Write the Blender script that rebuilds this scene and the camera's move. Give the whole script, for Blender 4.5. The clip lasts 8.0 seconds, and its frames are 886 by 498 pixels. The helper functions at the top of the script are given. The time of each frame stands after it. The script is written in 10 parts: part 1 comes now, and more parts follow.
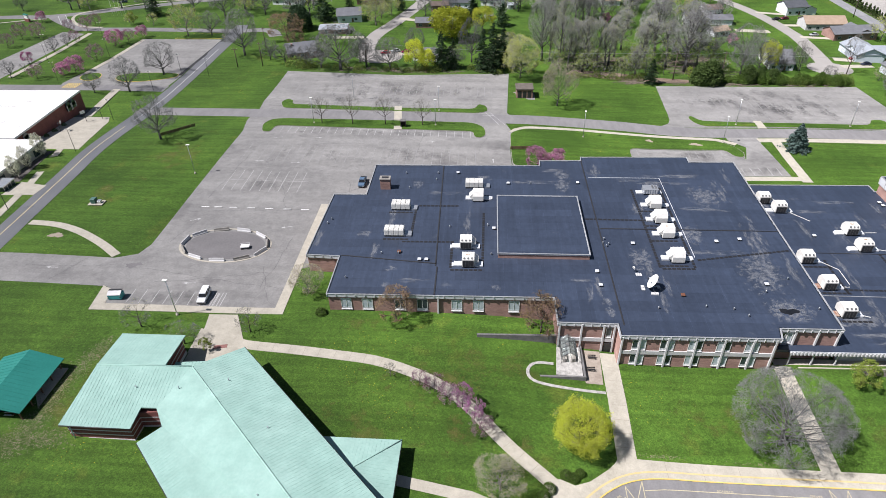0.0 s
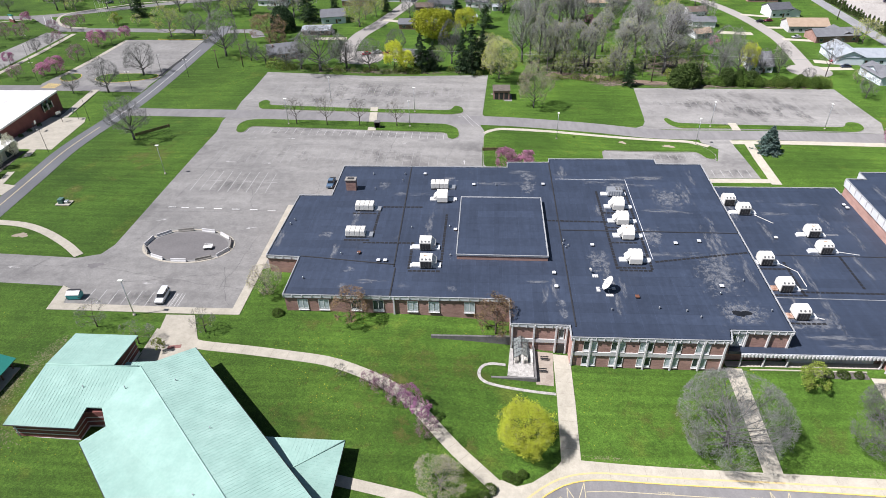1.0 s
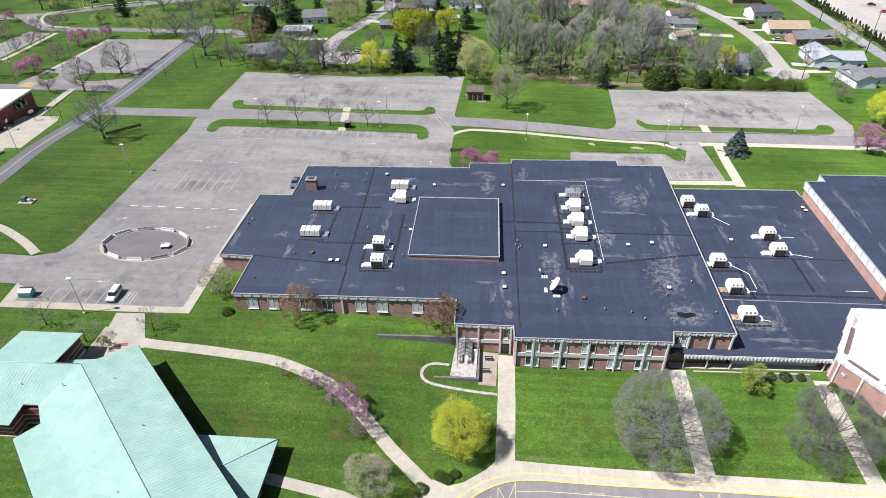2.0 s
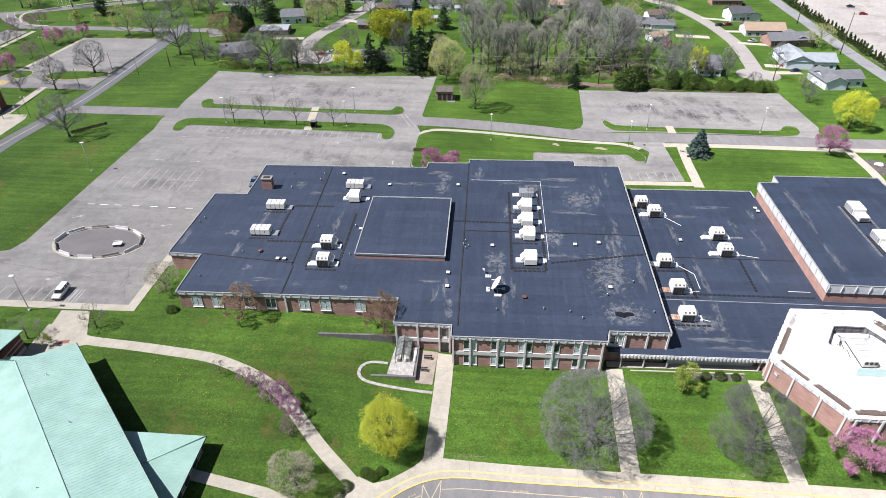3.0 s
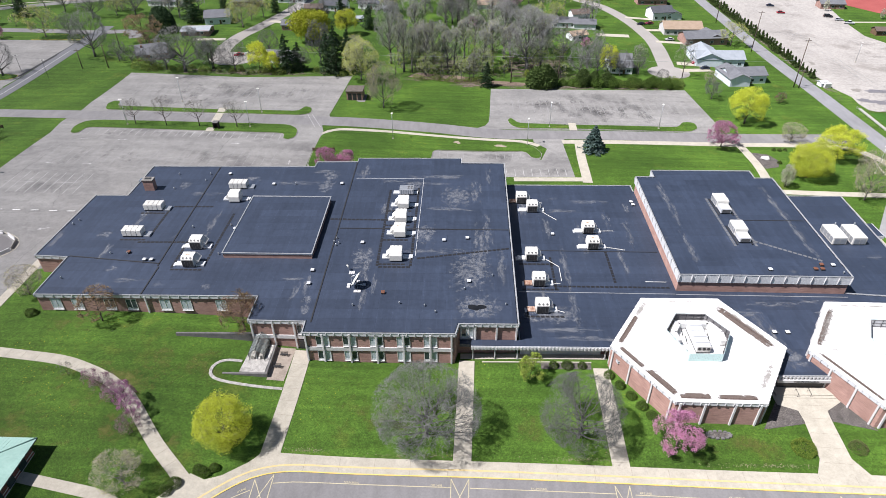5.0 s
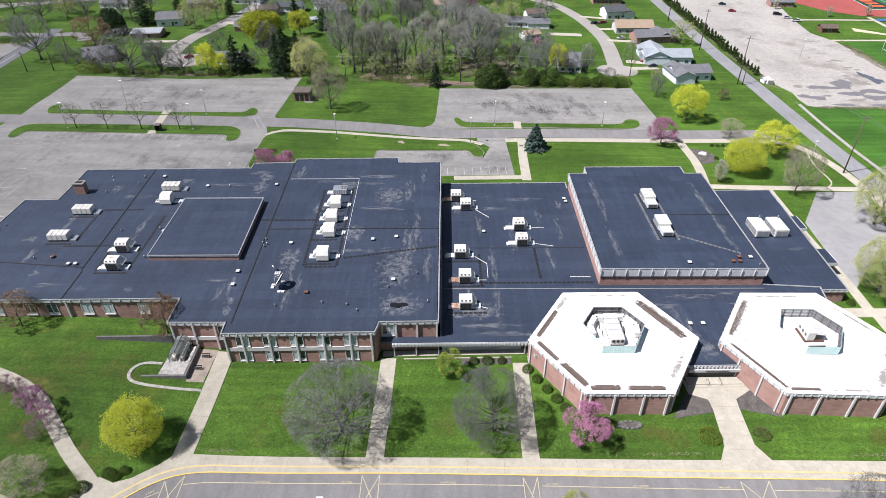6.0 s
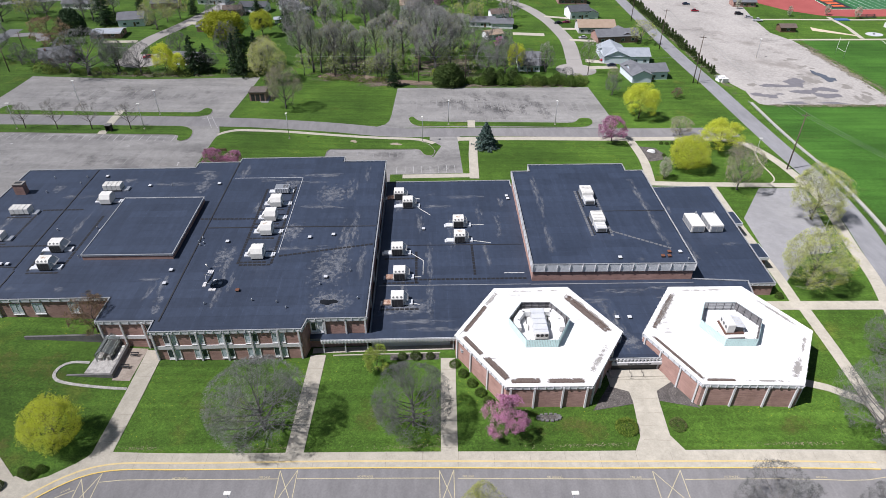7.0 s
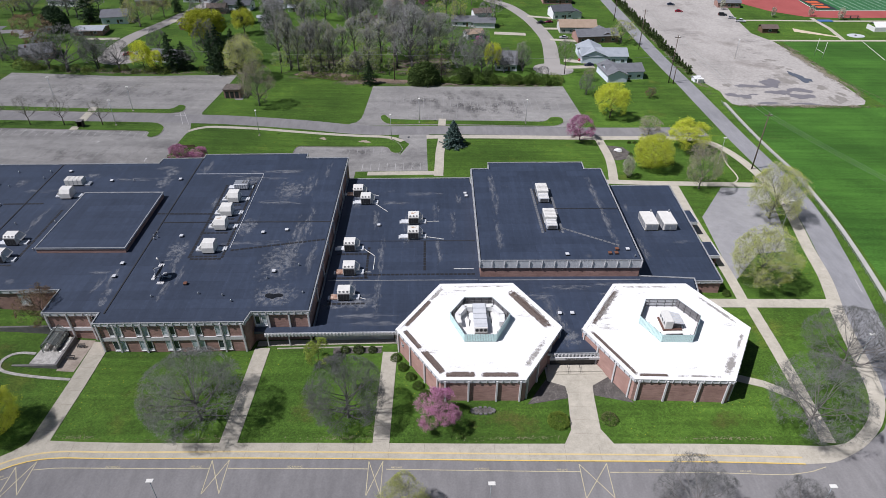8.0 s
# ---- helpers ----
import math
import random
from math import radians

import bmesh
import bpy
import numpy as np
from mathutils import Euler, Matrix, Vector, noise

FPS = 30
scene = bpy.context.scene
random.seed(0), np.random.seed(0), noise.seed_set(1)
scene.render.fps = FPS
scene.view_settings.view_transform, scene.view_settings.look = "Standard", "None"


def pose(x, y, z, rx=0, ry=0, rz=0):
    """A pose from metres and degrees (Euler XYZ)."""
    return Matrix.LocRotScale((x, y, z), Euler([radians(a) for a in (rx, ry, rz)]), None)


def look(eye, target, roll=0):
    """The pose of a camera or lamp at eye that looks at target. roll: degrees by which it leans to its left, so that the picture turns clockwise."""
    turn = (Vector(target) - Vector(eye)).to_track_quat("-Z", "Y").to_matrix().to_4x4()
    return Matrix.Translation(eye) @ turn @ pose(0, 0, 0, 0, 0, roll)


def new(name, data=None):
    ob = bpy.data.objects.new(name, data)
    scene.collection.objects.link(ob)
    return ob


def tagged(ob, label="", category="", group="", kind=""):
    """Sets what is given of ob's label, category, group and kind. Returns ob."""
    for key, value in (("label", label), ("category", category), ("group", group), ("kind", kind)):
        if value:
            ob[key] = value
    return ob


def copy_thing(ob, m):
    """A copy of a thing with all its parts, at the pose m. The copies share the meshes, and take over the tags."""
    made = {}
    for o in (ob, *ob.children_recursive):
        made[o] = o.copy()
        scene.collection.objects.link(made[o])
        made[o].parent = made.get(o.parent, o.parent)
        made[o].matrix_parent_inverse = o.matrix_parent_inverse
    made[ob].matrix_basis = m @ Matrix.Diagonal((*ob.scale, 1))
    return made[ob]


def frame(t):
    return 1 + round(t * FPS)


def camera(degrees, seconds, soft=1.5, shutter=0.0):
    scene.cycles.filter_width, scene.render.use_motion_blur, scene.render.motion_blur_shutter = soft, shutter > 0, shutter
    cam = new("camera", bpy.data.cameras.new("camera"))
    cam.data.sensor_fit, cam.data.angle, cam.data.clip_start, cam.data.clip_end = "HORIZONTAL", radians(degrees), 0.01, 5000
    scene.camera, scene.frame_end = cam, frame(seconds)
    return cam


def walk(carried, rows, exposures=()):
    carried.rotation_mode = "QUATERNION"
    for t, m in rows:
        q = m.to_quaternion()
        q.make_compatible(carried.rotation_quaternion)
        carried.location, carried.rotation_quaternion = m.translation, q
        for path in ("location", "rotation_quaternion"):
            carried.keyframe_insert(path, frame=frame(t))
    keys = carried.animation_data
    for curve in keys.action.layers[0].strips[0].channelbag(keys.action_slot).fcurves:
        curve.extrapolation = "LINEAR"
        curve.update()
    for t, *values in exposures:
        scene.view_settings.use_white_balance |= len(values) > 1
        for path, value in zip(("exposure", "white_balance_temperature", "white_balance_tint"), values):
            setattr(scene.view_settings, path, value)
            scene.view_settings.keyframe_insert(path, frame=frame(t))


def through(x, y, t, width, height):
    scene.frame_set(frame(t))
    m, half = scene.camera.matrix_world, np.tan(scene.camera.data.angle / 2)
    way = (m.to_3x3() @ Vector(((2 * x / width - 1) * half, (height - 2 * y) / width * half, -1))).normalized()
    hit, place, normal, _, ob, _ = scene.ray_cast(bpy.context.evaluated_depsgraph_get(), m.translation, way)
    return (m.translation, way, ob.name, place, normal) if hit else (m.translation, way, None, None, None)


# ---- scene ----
# the camera and its flight
cam = camera(71.0, 8.0, soft=0.25)
PATH = [
    (0.0, (-27.63, -88.41, 92.22), (-29.33, -65.65, 76.01), -1.7),
    (0.5, (-23.16, -88.24, 92.16), (-24.87, -65.46, 75.97), -1.6),
    (1.0, (-18.01, -88.06, 92.14), (-19.75, -65.27, 75.97), -1.6),
    (1.5, (-12.44, -87.89, 92.04), (-14.22, -65.09, 75.89), -1.5),
    (3.0, (5.52, -87.57, 92.01), (3.74, -64.76, 75.87), -1.1),
    (3.5, (11.71, -87.75, 91.99), (10.09, -64.93, 75.85), -1.0),
    (4.0, (17.87, -87.86, 91.99), (16.63, -65.01, 75.85), -0.9),
    (4.5, (24.15, -88.09, 91.98), (23.15, -65.23, 75.84), -0.7),
    (6.0, (43.29, -89.49, 92.18), (43.43, -66.61, 76.05), -0.4),
    (6.5, (49.48, -90.24, 92.16), (49.94, -67.35, 76.03), -0.2),
    (7.0, (55.71, -91.18, 92.17), (56.38, -68.30, 76.06), -0.1),
    (7.5, (62.08, -92.24, 92.20), (62.74, -69.35, 76.09), -0.1),
    (8.0, (68.21, -93.27, 92.25), (68.74, -70.38, 76.13), 0.1),
]
walk(cam, [(t, look(eye, target, roll)) for t, eye, target, roll in PATH],
     exposures=[(0.0, 0.45, 6390, 11.5), (1.5, 0.66, 6400, 11.5), (3.0, 0.64, 6400, 11.5), (4.5, 0.58, 6400, 11.5), (6.0, 0.46, 6370, 11.5), (7.0, 0.22, 6280, 12), (8.0, -0.05, 6210, 12.5)])

# ---- world, sun, exposure ----
SUN_UP, SUN_AZ = 56.0, 251.0  # degrees; azimuth from +y towards +x, where the light comes from
world = bpy.data.worlds.new("sky")
scene.world = world
world.use_nodes = True
wn = world.node_tree.nodes
sky = wn.new("ShaderNodeTexSky")
sky.sky_type, sky.sun_disc = "NISHITA", False
sky.sun_elevation, sky.sun_rotation = radians(SUN_UP), radians(SUN_AZ)
world.node_tree.links.new(sky.outputs[0], wn["Background"].inputs[0])
wn["Background"].inputs[1].default_value = 0.043
lamp = bpy.data.lights.new("sun", "SUN")
lamp.energy, lamp.angle, lamp.color = 5.0, radians(0.55), (1.0, 0.962, 0.962)
sun = new("sun", lamp)
sx, sy = math.sin(radians(SUN_AZ)) * math.cos(radians(SUN_UP)), math.cos(radians(SUN_AZ)) * math.cos(radians(SUN_UP))
sun.matrix_world = look((sx * 500, sy * 500, 500 * math.sin(radians(SUN_UP))), (0, 0, 0))


# ---- materials ----
def surface(name, dark, light, rough=0.8, scale=0.3, fine=6.0, bump=0.15, metal=0.0, spot=None, spot_at=0.62, spot_scale=0.08, contrast=0.35, per_piece=0.0):
    """A two-scale mottled material: big patches between dark and light, fine grain, worn spots with a colour of their own."""
    m = bpy.data.materials.new(name)
    m.use_nodes = True
    n, l = m.node_tree.nodes, m.node_tree.links
    b = n["Principled BSDF"]
    geo = n.new("ShaderNodeNewGeometry")
    big, small = n.new("ShaderNodeTexNoise"), n.new("ShaderNodeTexNoise")
    for t, s, d in ((big, scale, 5), (small, fine, 3)):
        t.inputs["Scale"].default_value, t.inputs["Detail"].default_value = s, d
        l.new(geo.outputs["Position"], t.inputs["Vector"])
    mix = n.new("ShaderNodeMath")
    mix.operation = "MULTIPLY_ADD"
    mix.inputs[1].default_value = 0.45
    l.new(small.outputs["Fac"], mix.inputs[0])
    half = n.new("ShaderNodeMath")
    half.operation = "MULTIPLY"
    half.inputs[1].default_value = 0.55
    l.new(big.outputs["Fac"], half.inputs[0])
    l.new(half.outputs[0], mix.inputs[2])
    ramp = n.new("ShaderNodeMapRange")
    ramp.inputs["From Min"].default_value, ramp.inputs["From Max"].default_value = 0.5 - contrast / 2, 0.5 + contrast / 2
    l.new(mix.outputs[0], ramp.inputs["Value"])
    col = n.new("ShaderNodeMix")
    col.data_type = "RGBA"
    col.inputs[6].default_value, col.inputs[7].default_value = (*dark, 1), (*light, 1)
    l.new(ramp.outputs[0], col.inputs[0])
    last = col.outputs[2]
    if spot:
        st = n.new("ShaderNodeTexNoise")
        st.inputs["Scale"].default_value, st.inputs["Detail"].default_value, st.inputs["Roughness"].default_value = spot_scale, 8, 0.65
        off = n.new("ShaderNodeVectorMath")
        off.inputs[1].default_value = (37.0, 11.0, 5.0)
        l.new(geo.outputs["Position"], off.inputs[0])
        l.new(off.outputs[0], st.inputs["Vector"])
        sr = n.new("ShaderNodeMapRange")
        sr.inputs["From Min"].default_value, sr.inputs["From Max"].default_value = spot_at, spot_at + 0.12
        sr.inputs["To Max"].default_value = 0.8
        l.new(st.outputs["Fac"], sr.inputs["Value"])
        sm = n.new("ShaderNodeMix")
        sm.data_type = "RGBA"
        l.new(sr.outputs[0], sm.inputs[0])
        l.new(last, sm.inputs[6])
        sm.inputs[7].default_value = (*spot, 1)
        last = sm.outputs[2]
    if per_piece:
        info, pr, hs = n.new("ShaderNodeObjectInfo"), n.new("ShaderNodeMapRange"), n.new("ShaderNodeHueSaturation")
        pr.inputs["To Min"].default_value, pr.inputs["To Max"].default_value = 1 - per_piece, 1 + per_piece
        l.new(info.outputs["Random"], pr.inputs["Value"])
        l.new(pr.outputs[0], hs.inputs["Value"])
        l.new(last, hs.inputs["Color"])
        last = hs.outputs[0]
    l.new(last, b.inputs["Base Color"])
    b.inputs["Roughness"].default_value, b.inputs["Metallic"].default_value = rough, metal
    b.inputs["Diffuse Roughness"].default_value = 0.6 if rough >= 0.85 else 0.25
    if bump:
        bp = n.new("ShaderNodeBump")
        bp.inputs["Strength"].default_value, bp.inputs["Distance"].default_value = bump, 0.05
        l.new(small.outputs["Fac"], bp.inputs["Height"])
        l.new(bp.outputs[0], b.inputs["Normal"])
    return m


GRASS = surface("grass", (0.037, 0.083, 0.011), (0.076, 0.144, 0.019), 0.9, 0.05, 1.6, 0.6, spot=(0.105, 0.135, 0.022), spot_at=0.6, spot_scale=0.07, contrast=0.4)


def add_mottle(m, scale, lo, hi, detail=3.0, rough=0.6, stretch=(1, 1, 1)):
    """Multiplies a material's colour by a noise of its own scale."""
    n, l = m.node_tree.nodes, m.node_tree.links
    b = n["Principled BSDF"]
    src = b.inputs["Base Color"].links[0].from_socket
    geo, st, t, mr, mul = n.new("ShaderNodeNewGeometry"), n.new("ShaderNodeVectorMath"), n.new("ShaderNodeTexNoise"), n.new("ShaderNodeMapRange"), n.new("ShaderNodeMix")
    st.operation = "MULTIPLY"
    st.inputs[1].default_value = stretch
    l.new(geo.outputs["Position"], st.inputs[0])
    l.new(st.outputs[0], t.inputs["Vector"])
    t.inputs["Scale"].default_value, t.inputs["Detail"].default_value, t.inputs["Roughness"].default_value = scale, detail, rough
    mr.inputs["From Min"].default_value, mr.inputs["From Max"].default_value = 0.33, 0.67
    mr.inputs["To Min"].default_value, mr.inputs["To Max"].default_value = lo, hi
    l.new(t.outputs["Fac"], mr.inputs["Value"])
    mul.data_type, mul.blend_type = "RGBA", "MULTIPLY"
    mul.inputs[0].default_value = 1.0
    l.new(src, mul.inputs[6])
    l.new(mr.outputs[0], mul.inputs[7])
    l.new(mul.outputs[2], b.inputs["Base Color"])


def add_specks(m, scale, size, colour, patch_scale, patch_at):
    """Small bright specks (dandelions, chips) that come in patches."""
    n, l = m.node_tree.nodes, m.node_tree.links
    b = n["Principled BSDF"]
    src = b.inputs["Base Color"].links[0].from_socket
    geo, v, t, lt, gt, both, mix = n.new("ShaderNodeNewGeometry"), n.new("ShaderNodeTexVoronoi"), n.new("ShaderNodeTexNoise"), n.new("ShaderNodeMath"), n.new("ShaderNodeMath"), n.new("ShaderNodeMath"), n.new("ShaderNodeMix")
    l.new(geo.outputs["Position"], v.inputs["Vector"])
    l.new(geo.outputs["Position"], t.inputs["Vector"])
    v.inputs["Scale"].default_value, t.inputs["Scale"].default_value = scale, patch_scale
    lt.operation, gt.operation, both.operation = "LESS_THAN", "GREATER_THAN", "MULTIPLY"
    lt.inputs[1].default_value, gt.inputs[1].default_value = size, patch_at
    l.new(v.outputs["Distance"], lt.inputs[0])
    l.new(t.outputs["Fac"], gt.inputs[0])
    l.new(lt.outputs[0], both.inputs[0])
    l.new(gt.outputs[0], both.inputs[1])
    mix.data_type = "RGBA"
    mix.inputs[7].default_value = (*colour, 1)
    l.new(both.outputs[0], mix.inputs[0])
    l.new(src, mix.inputs[6])
    l.new(mix.outputs[2], b.inputs["Base Color"])


GRASS.node_tree.nodes["Principled BSDF"].inputs["Specular IOR Level"].default_value = 0.2
add_mottle(GRASS, 0.025, 0.84, 1.16, 2)
add_mottle(GRASS, 0.35, 0.88, 1.12, 4)
add_mottle(GRASS, 2.2, 0.7, 1.28, 4, 0.75)
add_mottle(GRASS, 5.0, 0.7, 1.3, 2, 0.6)
add_mottle(GRASS, 0.22, 0.86, 1.14, 1, 0.5, (0.15, 3.0, 1))
add_specks(GRASS, 1.6, 0.10, (0.40, 0.37, 0.03), 0.05, 0.58)
ASPHALT = surface("asphalt", (0.195, 0.19, 0.184), (0.29, 0.282, 0.268), 0.9, 0.07, 2.5, 0.2, spot=(0.12, 0.115, 0.115), spot_at=0.58, spot_scale=0.05)
ROAD = surface("road_asphalt", (0.175, 0.17, 0.172), (0.235, 0.228, 0.226), 0.9, 0.08, 3, 0.2)
# east court and east road: paler asphalt, the sun's backscatter put into the colour
COURT = surface("smooth_asphalt", (0.245, 0.243, 0.247), (0.315, 0.312, 0.316), 0.9, 0.08, 3, 0.2, spot=(0.19, 0.188, 0.19), spot_at=0.62, spot_scale=0.06)
ROAD_EAST = surface("backscatter_road_asphalt", (0.20, 0.202, 0.212), (0.27, 0.27, 0.28), 0.9, 0.08, 3, 0.2)
add_mottle(ROAD_EAST, 0.4, 0.9, 1.1, 4, 0.6, (1.5, 0.4, 1))
add_mottle(COURT, 0.4, 0.92, 1.08, 4, 0.6)
add_mottle(ASPHALT, 0.5, 0.86, 1.12, 5, 0.7)
add_mottle(ASPHALT, 0.12, 0.86, 1.12, 3, 0.6, (0.25, 1.6, 1))
add_mottle(ROAD, 0.4, 0.9, 1.1, 4, 0.6, (1.5, 0.4, 1))
ROAD_DARK = surface("dark_road_asphalt", (0.115, 0.12, 0.13), (0.165, 0.17, 0.18), 0.9, 0.08, 3, 0.2)
CONCRETE = surface("concrete", (0.375, 0.347, 0.285), (0.487, 0.452, 0.378), 0.9, 0.3, 4, 0.1)
add_mottle(CONCRETE, 0.9, 0.88, 1.08, 5, 0.7)
MEMBRANE = surface("roof_membrane", (0.025, 0.035, 0.058), (0.044, 0.058, 0.091), 0.5, 0.09, 0.9, 0.1, spot=(0.12, 0.128, 0.145), spot_at=0.66, spot_scale=0.16, contrast=0.9)


def add_sheets(m, width, height, shade, gap=0.02):
    """Lays lapped sheets over a mottled material: each sheet a little lighter or darker, with a thin darker lap."""
    n, l = m.node_tree.nodes, m.node_tree.links
    b = n["Principled BSDF"]
    src = b.inputs["Base Color"].links[0].from_socket
    geo, br = n.new("ShaderNodeNewGeometry"), n.new("ShaderNodeTexBrick")
    br.offset, br.squash = 0.37, 1.0
    br.inputs["Scale"].default_value = 1.0
    br.inputs["Brick Width"].default_value, br.inputs["Row Height"].default_value = width, height
    br.inputs["Mortar Size"].default_value, br.inputs["Mortar Smooth"].default_value = gap, 0.3
    lo, hi, lap = shade
    br.inputs["Color1"].default_value, br.inputs["Color2"].default_value, br.inputs["Mortar"].default_value = (lo, lo, lo, 1), (hi, hi, hi, 1), (lap, lap, lap, 1)
    l.new(geo.outputs["Position"], br.inputs["Vector"])
    mul = n.new("ShaderNodeMix")
    mul.data_type, mul.blend_type = "RGBA", "MULTIPLY"
    mul.inputs[0].default_value = 1.0
    l.new(src, mul.inputs[6])
    l.new(br.outputs["Color"], mul.inputs[7])
    l.new(mul.outputs[2], b.inputs["Base Color"])


add_sheets(MEMBRANE, 14.0, 3.05, (0.88, 1.10, 0.6), 0.03)
add_sheets(MEMBRANE, 3.05, 26.0, (0.95, 1.05, 1.75), 0.012)
add_mottle(MEMBRANE, 0.9, 0.94, 1.08, 5, 0.75)
add_mottle(MEMBRANE, 0.5, 0.9, 1.14, 4, 0.7, (1.6, 0.12, 1))
WHITE_ROOF = surface("white_roof", (0.74, 0.73, 0.71), (0.84, 0.83, 0.81), 0.6, 0.2, 2, 0.05)
BRICK = surface("brick", (0.25, 0.148, 0.122), (0.42, 0.265, 0.225), 0.9, 0.4, 9, 0.2)
add_mottle(BRICK, 1.6, 0.8, 1.2, 3, 0.6, (0.4, 0.4, 5.0))
TRIM = surface("trim_metal", (0.52, 0.535, 0.555), (0.64, 0.655, 0.67), 0.5, 0.4, 5, 0.05)
COPPER = surface("green_roof", (0.265, 0.425, 0.37), (0.325, 0.48, 0.425), 0.8, 0.15, 2, 0.03)
COPPER.node_tree.nodes["Principled BSDF"].inputs["Specular IOR Level"].default_value = 0.25
add_mottle(COPPER, 0.3, 0.93, 1.06, 4, 0.6)
GLASS = surface("window_glass", (0.03, 0.045, 0.05), (0.06, 0.08, 0.085), 0.08, 0.5, 3, 0.0)
BLIND_GLASS = surface("window_with_blind", (0.36, 0.42, 0.45), (0.54, 0.60, 0.63), 0.15, 0.5, 3, 0.0)
PAINT_WHITE = surface("white_paint", (0.7, 0.7, 0.68), (0.8, 0.8, 0.78), 0.5, 0.8, 5, 0.05)
PILASTER = surface("cast_concrete", (0.50, 0.495, 0.495), (0.62, 0.615, 0.61), 0.8, 0.6, 5, 0.1)
DARK_METAL = surface("dark_metal", (0.02, 0.02, 0.022), (0.04, 0.04, 0.042), 0.5, 1.0, 8, 0.05)
GALV = surface("galvanised_steel", (0.42, 0.44, 0.46), (0.58, 0.60, 0.62), 0.35, 1.2, 6, 0.04, metal=0.6)
UNIT_WHITE = surface("unit_enamel", (0.62, 0.61, 0.57), (0.74, 0.73, 0.69), 0.45, 0.9, 4, 0.03, spot=(0.42, 0.22, 0.08), spot_at=0.68, spot_scale=0.45)
TURQUOISE = surface("turquoise_panel", (0.50, 0.68, 0.66), (0.58, 0.75, 0.73), 0.5, 0.4, 3, 0.04)
DEBRIS = surface("leaf_debris", (0.035, 0.022, 0.018), (0.12, 0.08, 0.065), 0.95, 2.5, 9, 0.2)


def film_material(name, dark, light, cover=0.5, strength=0.7, scale=0.5, stretch=(1, 1, 1), fine=3.0, rough=0.85):
    """A thin film (silt, oil, dry grass) that frays out unevenly towards the rim of its sheet."""
    m = bpy.data.materials.new(name)
    m.use_nodes = True
    n, l = m.node_tree.nodes, m.node_tree.links

    def op(kind, a, b=None, c=None):
        k = n.new("ShaderNodeMath")
        k.operation = kind
        for sock, v in zip(k.inputs, (a, b, c)):
            if v is None:
                continue
            if isinstance(v, (int, float)):
                sock.default_value = v
            else:
                l.new(v, sock)
        return k.outputs[0]

    tc, geo, sp, st = n.new("ShaderNodeTexCoord"), n.new("ShaderNodeNewGeometry"), n.new("ShaderNodeSeparateXYZ"), n.new("ShaderNodeVectorMath")
    l.new(tc.outputs["Generated"], sp.inputs[0])
    rim = [op("MULTIPLY", op("MULTIPLY", sp.outputs[k], op("SUBTRACT", 1.0, sp.outputs[k])), 4.0) for k in (0, 1)]
    dome = op("POWER", op("MULTIPLY", rim[0], rim[1]), 0.7)
    st.operation = "MULTIPLY"
    st.inputs[1].default_value = stretch
    l.new(geo.outputs["Position"], st.inputs[0])
    big, small = n.new("ShaderNodeTexNoise"), n.new("ShaderNodeTexNoise")
    for t, sc, d in ((big, scale, 6), (small, fine, 4)):
        t.inputs["Scale"].default_value, t.inputs["Detail"].default_value, t.inputs["Roughness"].default_value = sc, d, 0.68
        l.new(st.outputs[0], t.inputs["Vector"])
    mask = op("ADD", op("MULTIPLY", big.outputs["Fac"], 2.2), op("MULTIPLY", small.outputs["Fac"], 0.6))
    mask = op("ADD", mask, op("MULTIPLY", dome, 0.6))
    mr = n.new("ShaderNodeMapRange")
    mr.inputs["From Min"].default_value, mr.inputs["From Max"].default_value, mr.inputs["To Max"].default_value = 2.5 - cover, 2.95 - cover, strength
    l.new(mask, mr.inputs["Value"])
    alpha = op("MULTIPLY", mr.outputs[0], op("MINIMUM", op("MULTIPLY", dome, 4.0), 1.0))
    col = n.new("ShaderNodeMix")
    col.data_type = "RGBA"
    col.inputs[6].default_value, col.inputs[7].default_value = (*dark, 1), (*light, 1)
    l.new(small.outputs["Fac"], col.inputs[0])
    b = n["Principled BSDF"]
    l.new(col.outputs[2], b.inputs["Base Color"])
    l.new(alpha, b.inputs["Alpha"])
    b.inputs["Roughness"].default_value = rough
    return m


SILT_FILM = film_material("dried_silt", (0.12, 0.13, 0.15), (0.36, 0.375, 0.40), 0.74, 0.55, 0.75, fine=6.0)
SILT_STREAK = film_material("silt_streaks", (0.12, 0.13, 0.15), (0.36, 0.375, 0.40), 0.69, 0.52, 0.8, (0.45, 1.6, 1), 6.0)
SILT_RUN = film_material("silt_runs", (0.12, 0.13, 0.15), (0.36, 0.375, 0.40), 0.69, 0.52, 0.8, (1.6, 0.45, 1), 6.0)
RUST_FILM = film_material("rust_film", (0.34, 0.13, 0.03), (0.52, 0.27, 0.08), 0.62, 0.9, 1.1)
OIL_FILM = film_material("oil_film", (0.095, 0.092, 0.092), (0.15, 0.145, 0.142), 0.62, 0.42, 0.16, (1, 0.6, 1), 1.2)
DRY_FILM = film_material("dry_grass", (0.075, 0.088, 0.012), (0.17, 0.165, 0.045), 0.55, 0.6, 0.13, (1, 1, 1), 1.4, 0.95)
ROOF_SOIL = film_material("roof_soil", (0.30, 0.29, 0.27), (0.55, 0.54, 0.52), 0.45, 0.7, 0.35, (0.5, 1.4, 1), 2.5)
MULCH = surface("dark_mulch", (0.045, 0.040, 0.037), (0.12, 0.108, 0.10), 0.95, 0.6, 8, 0.5)
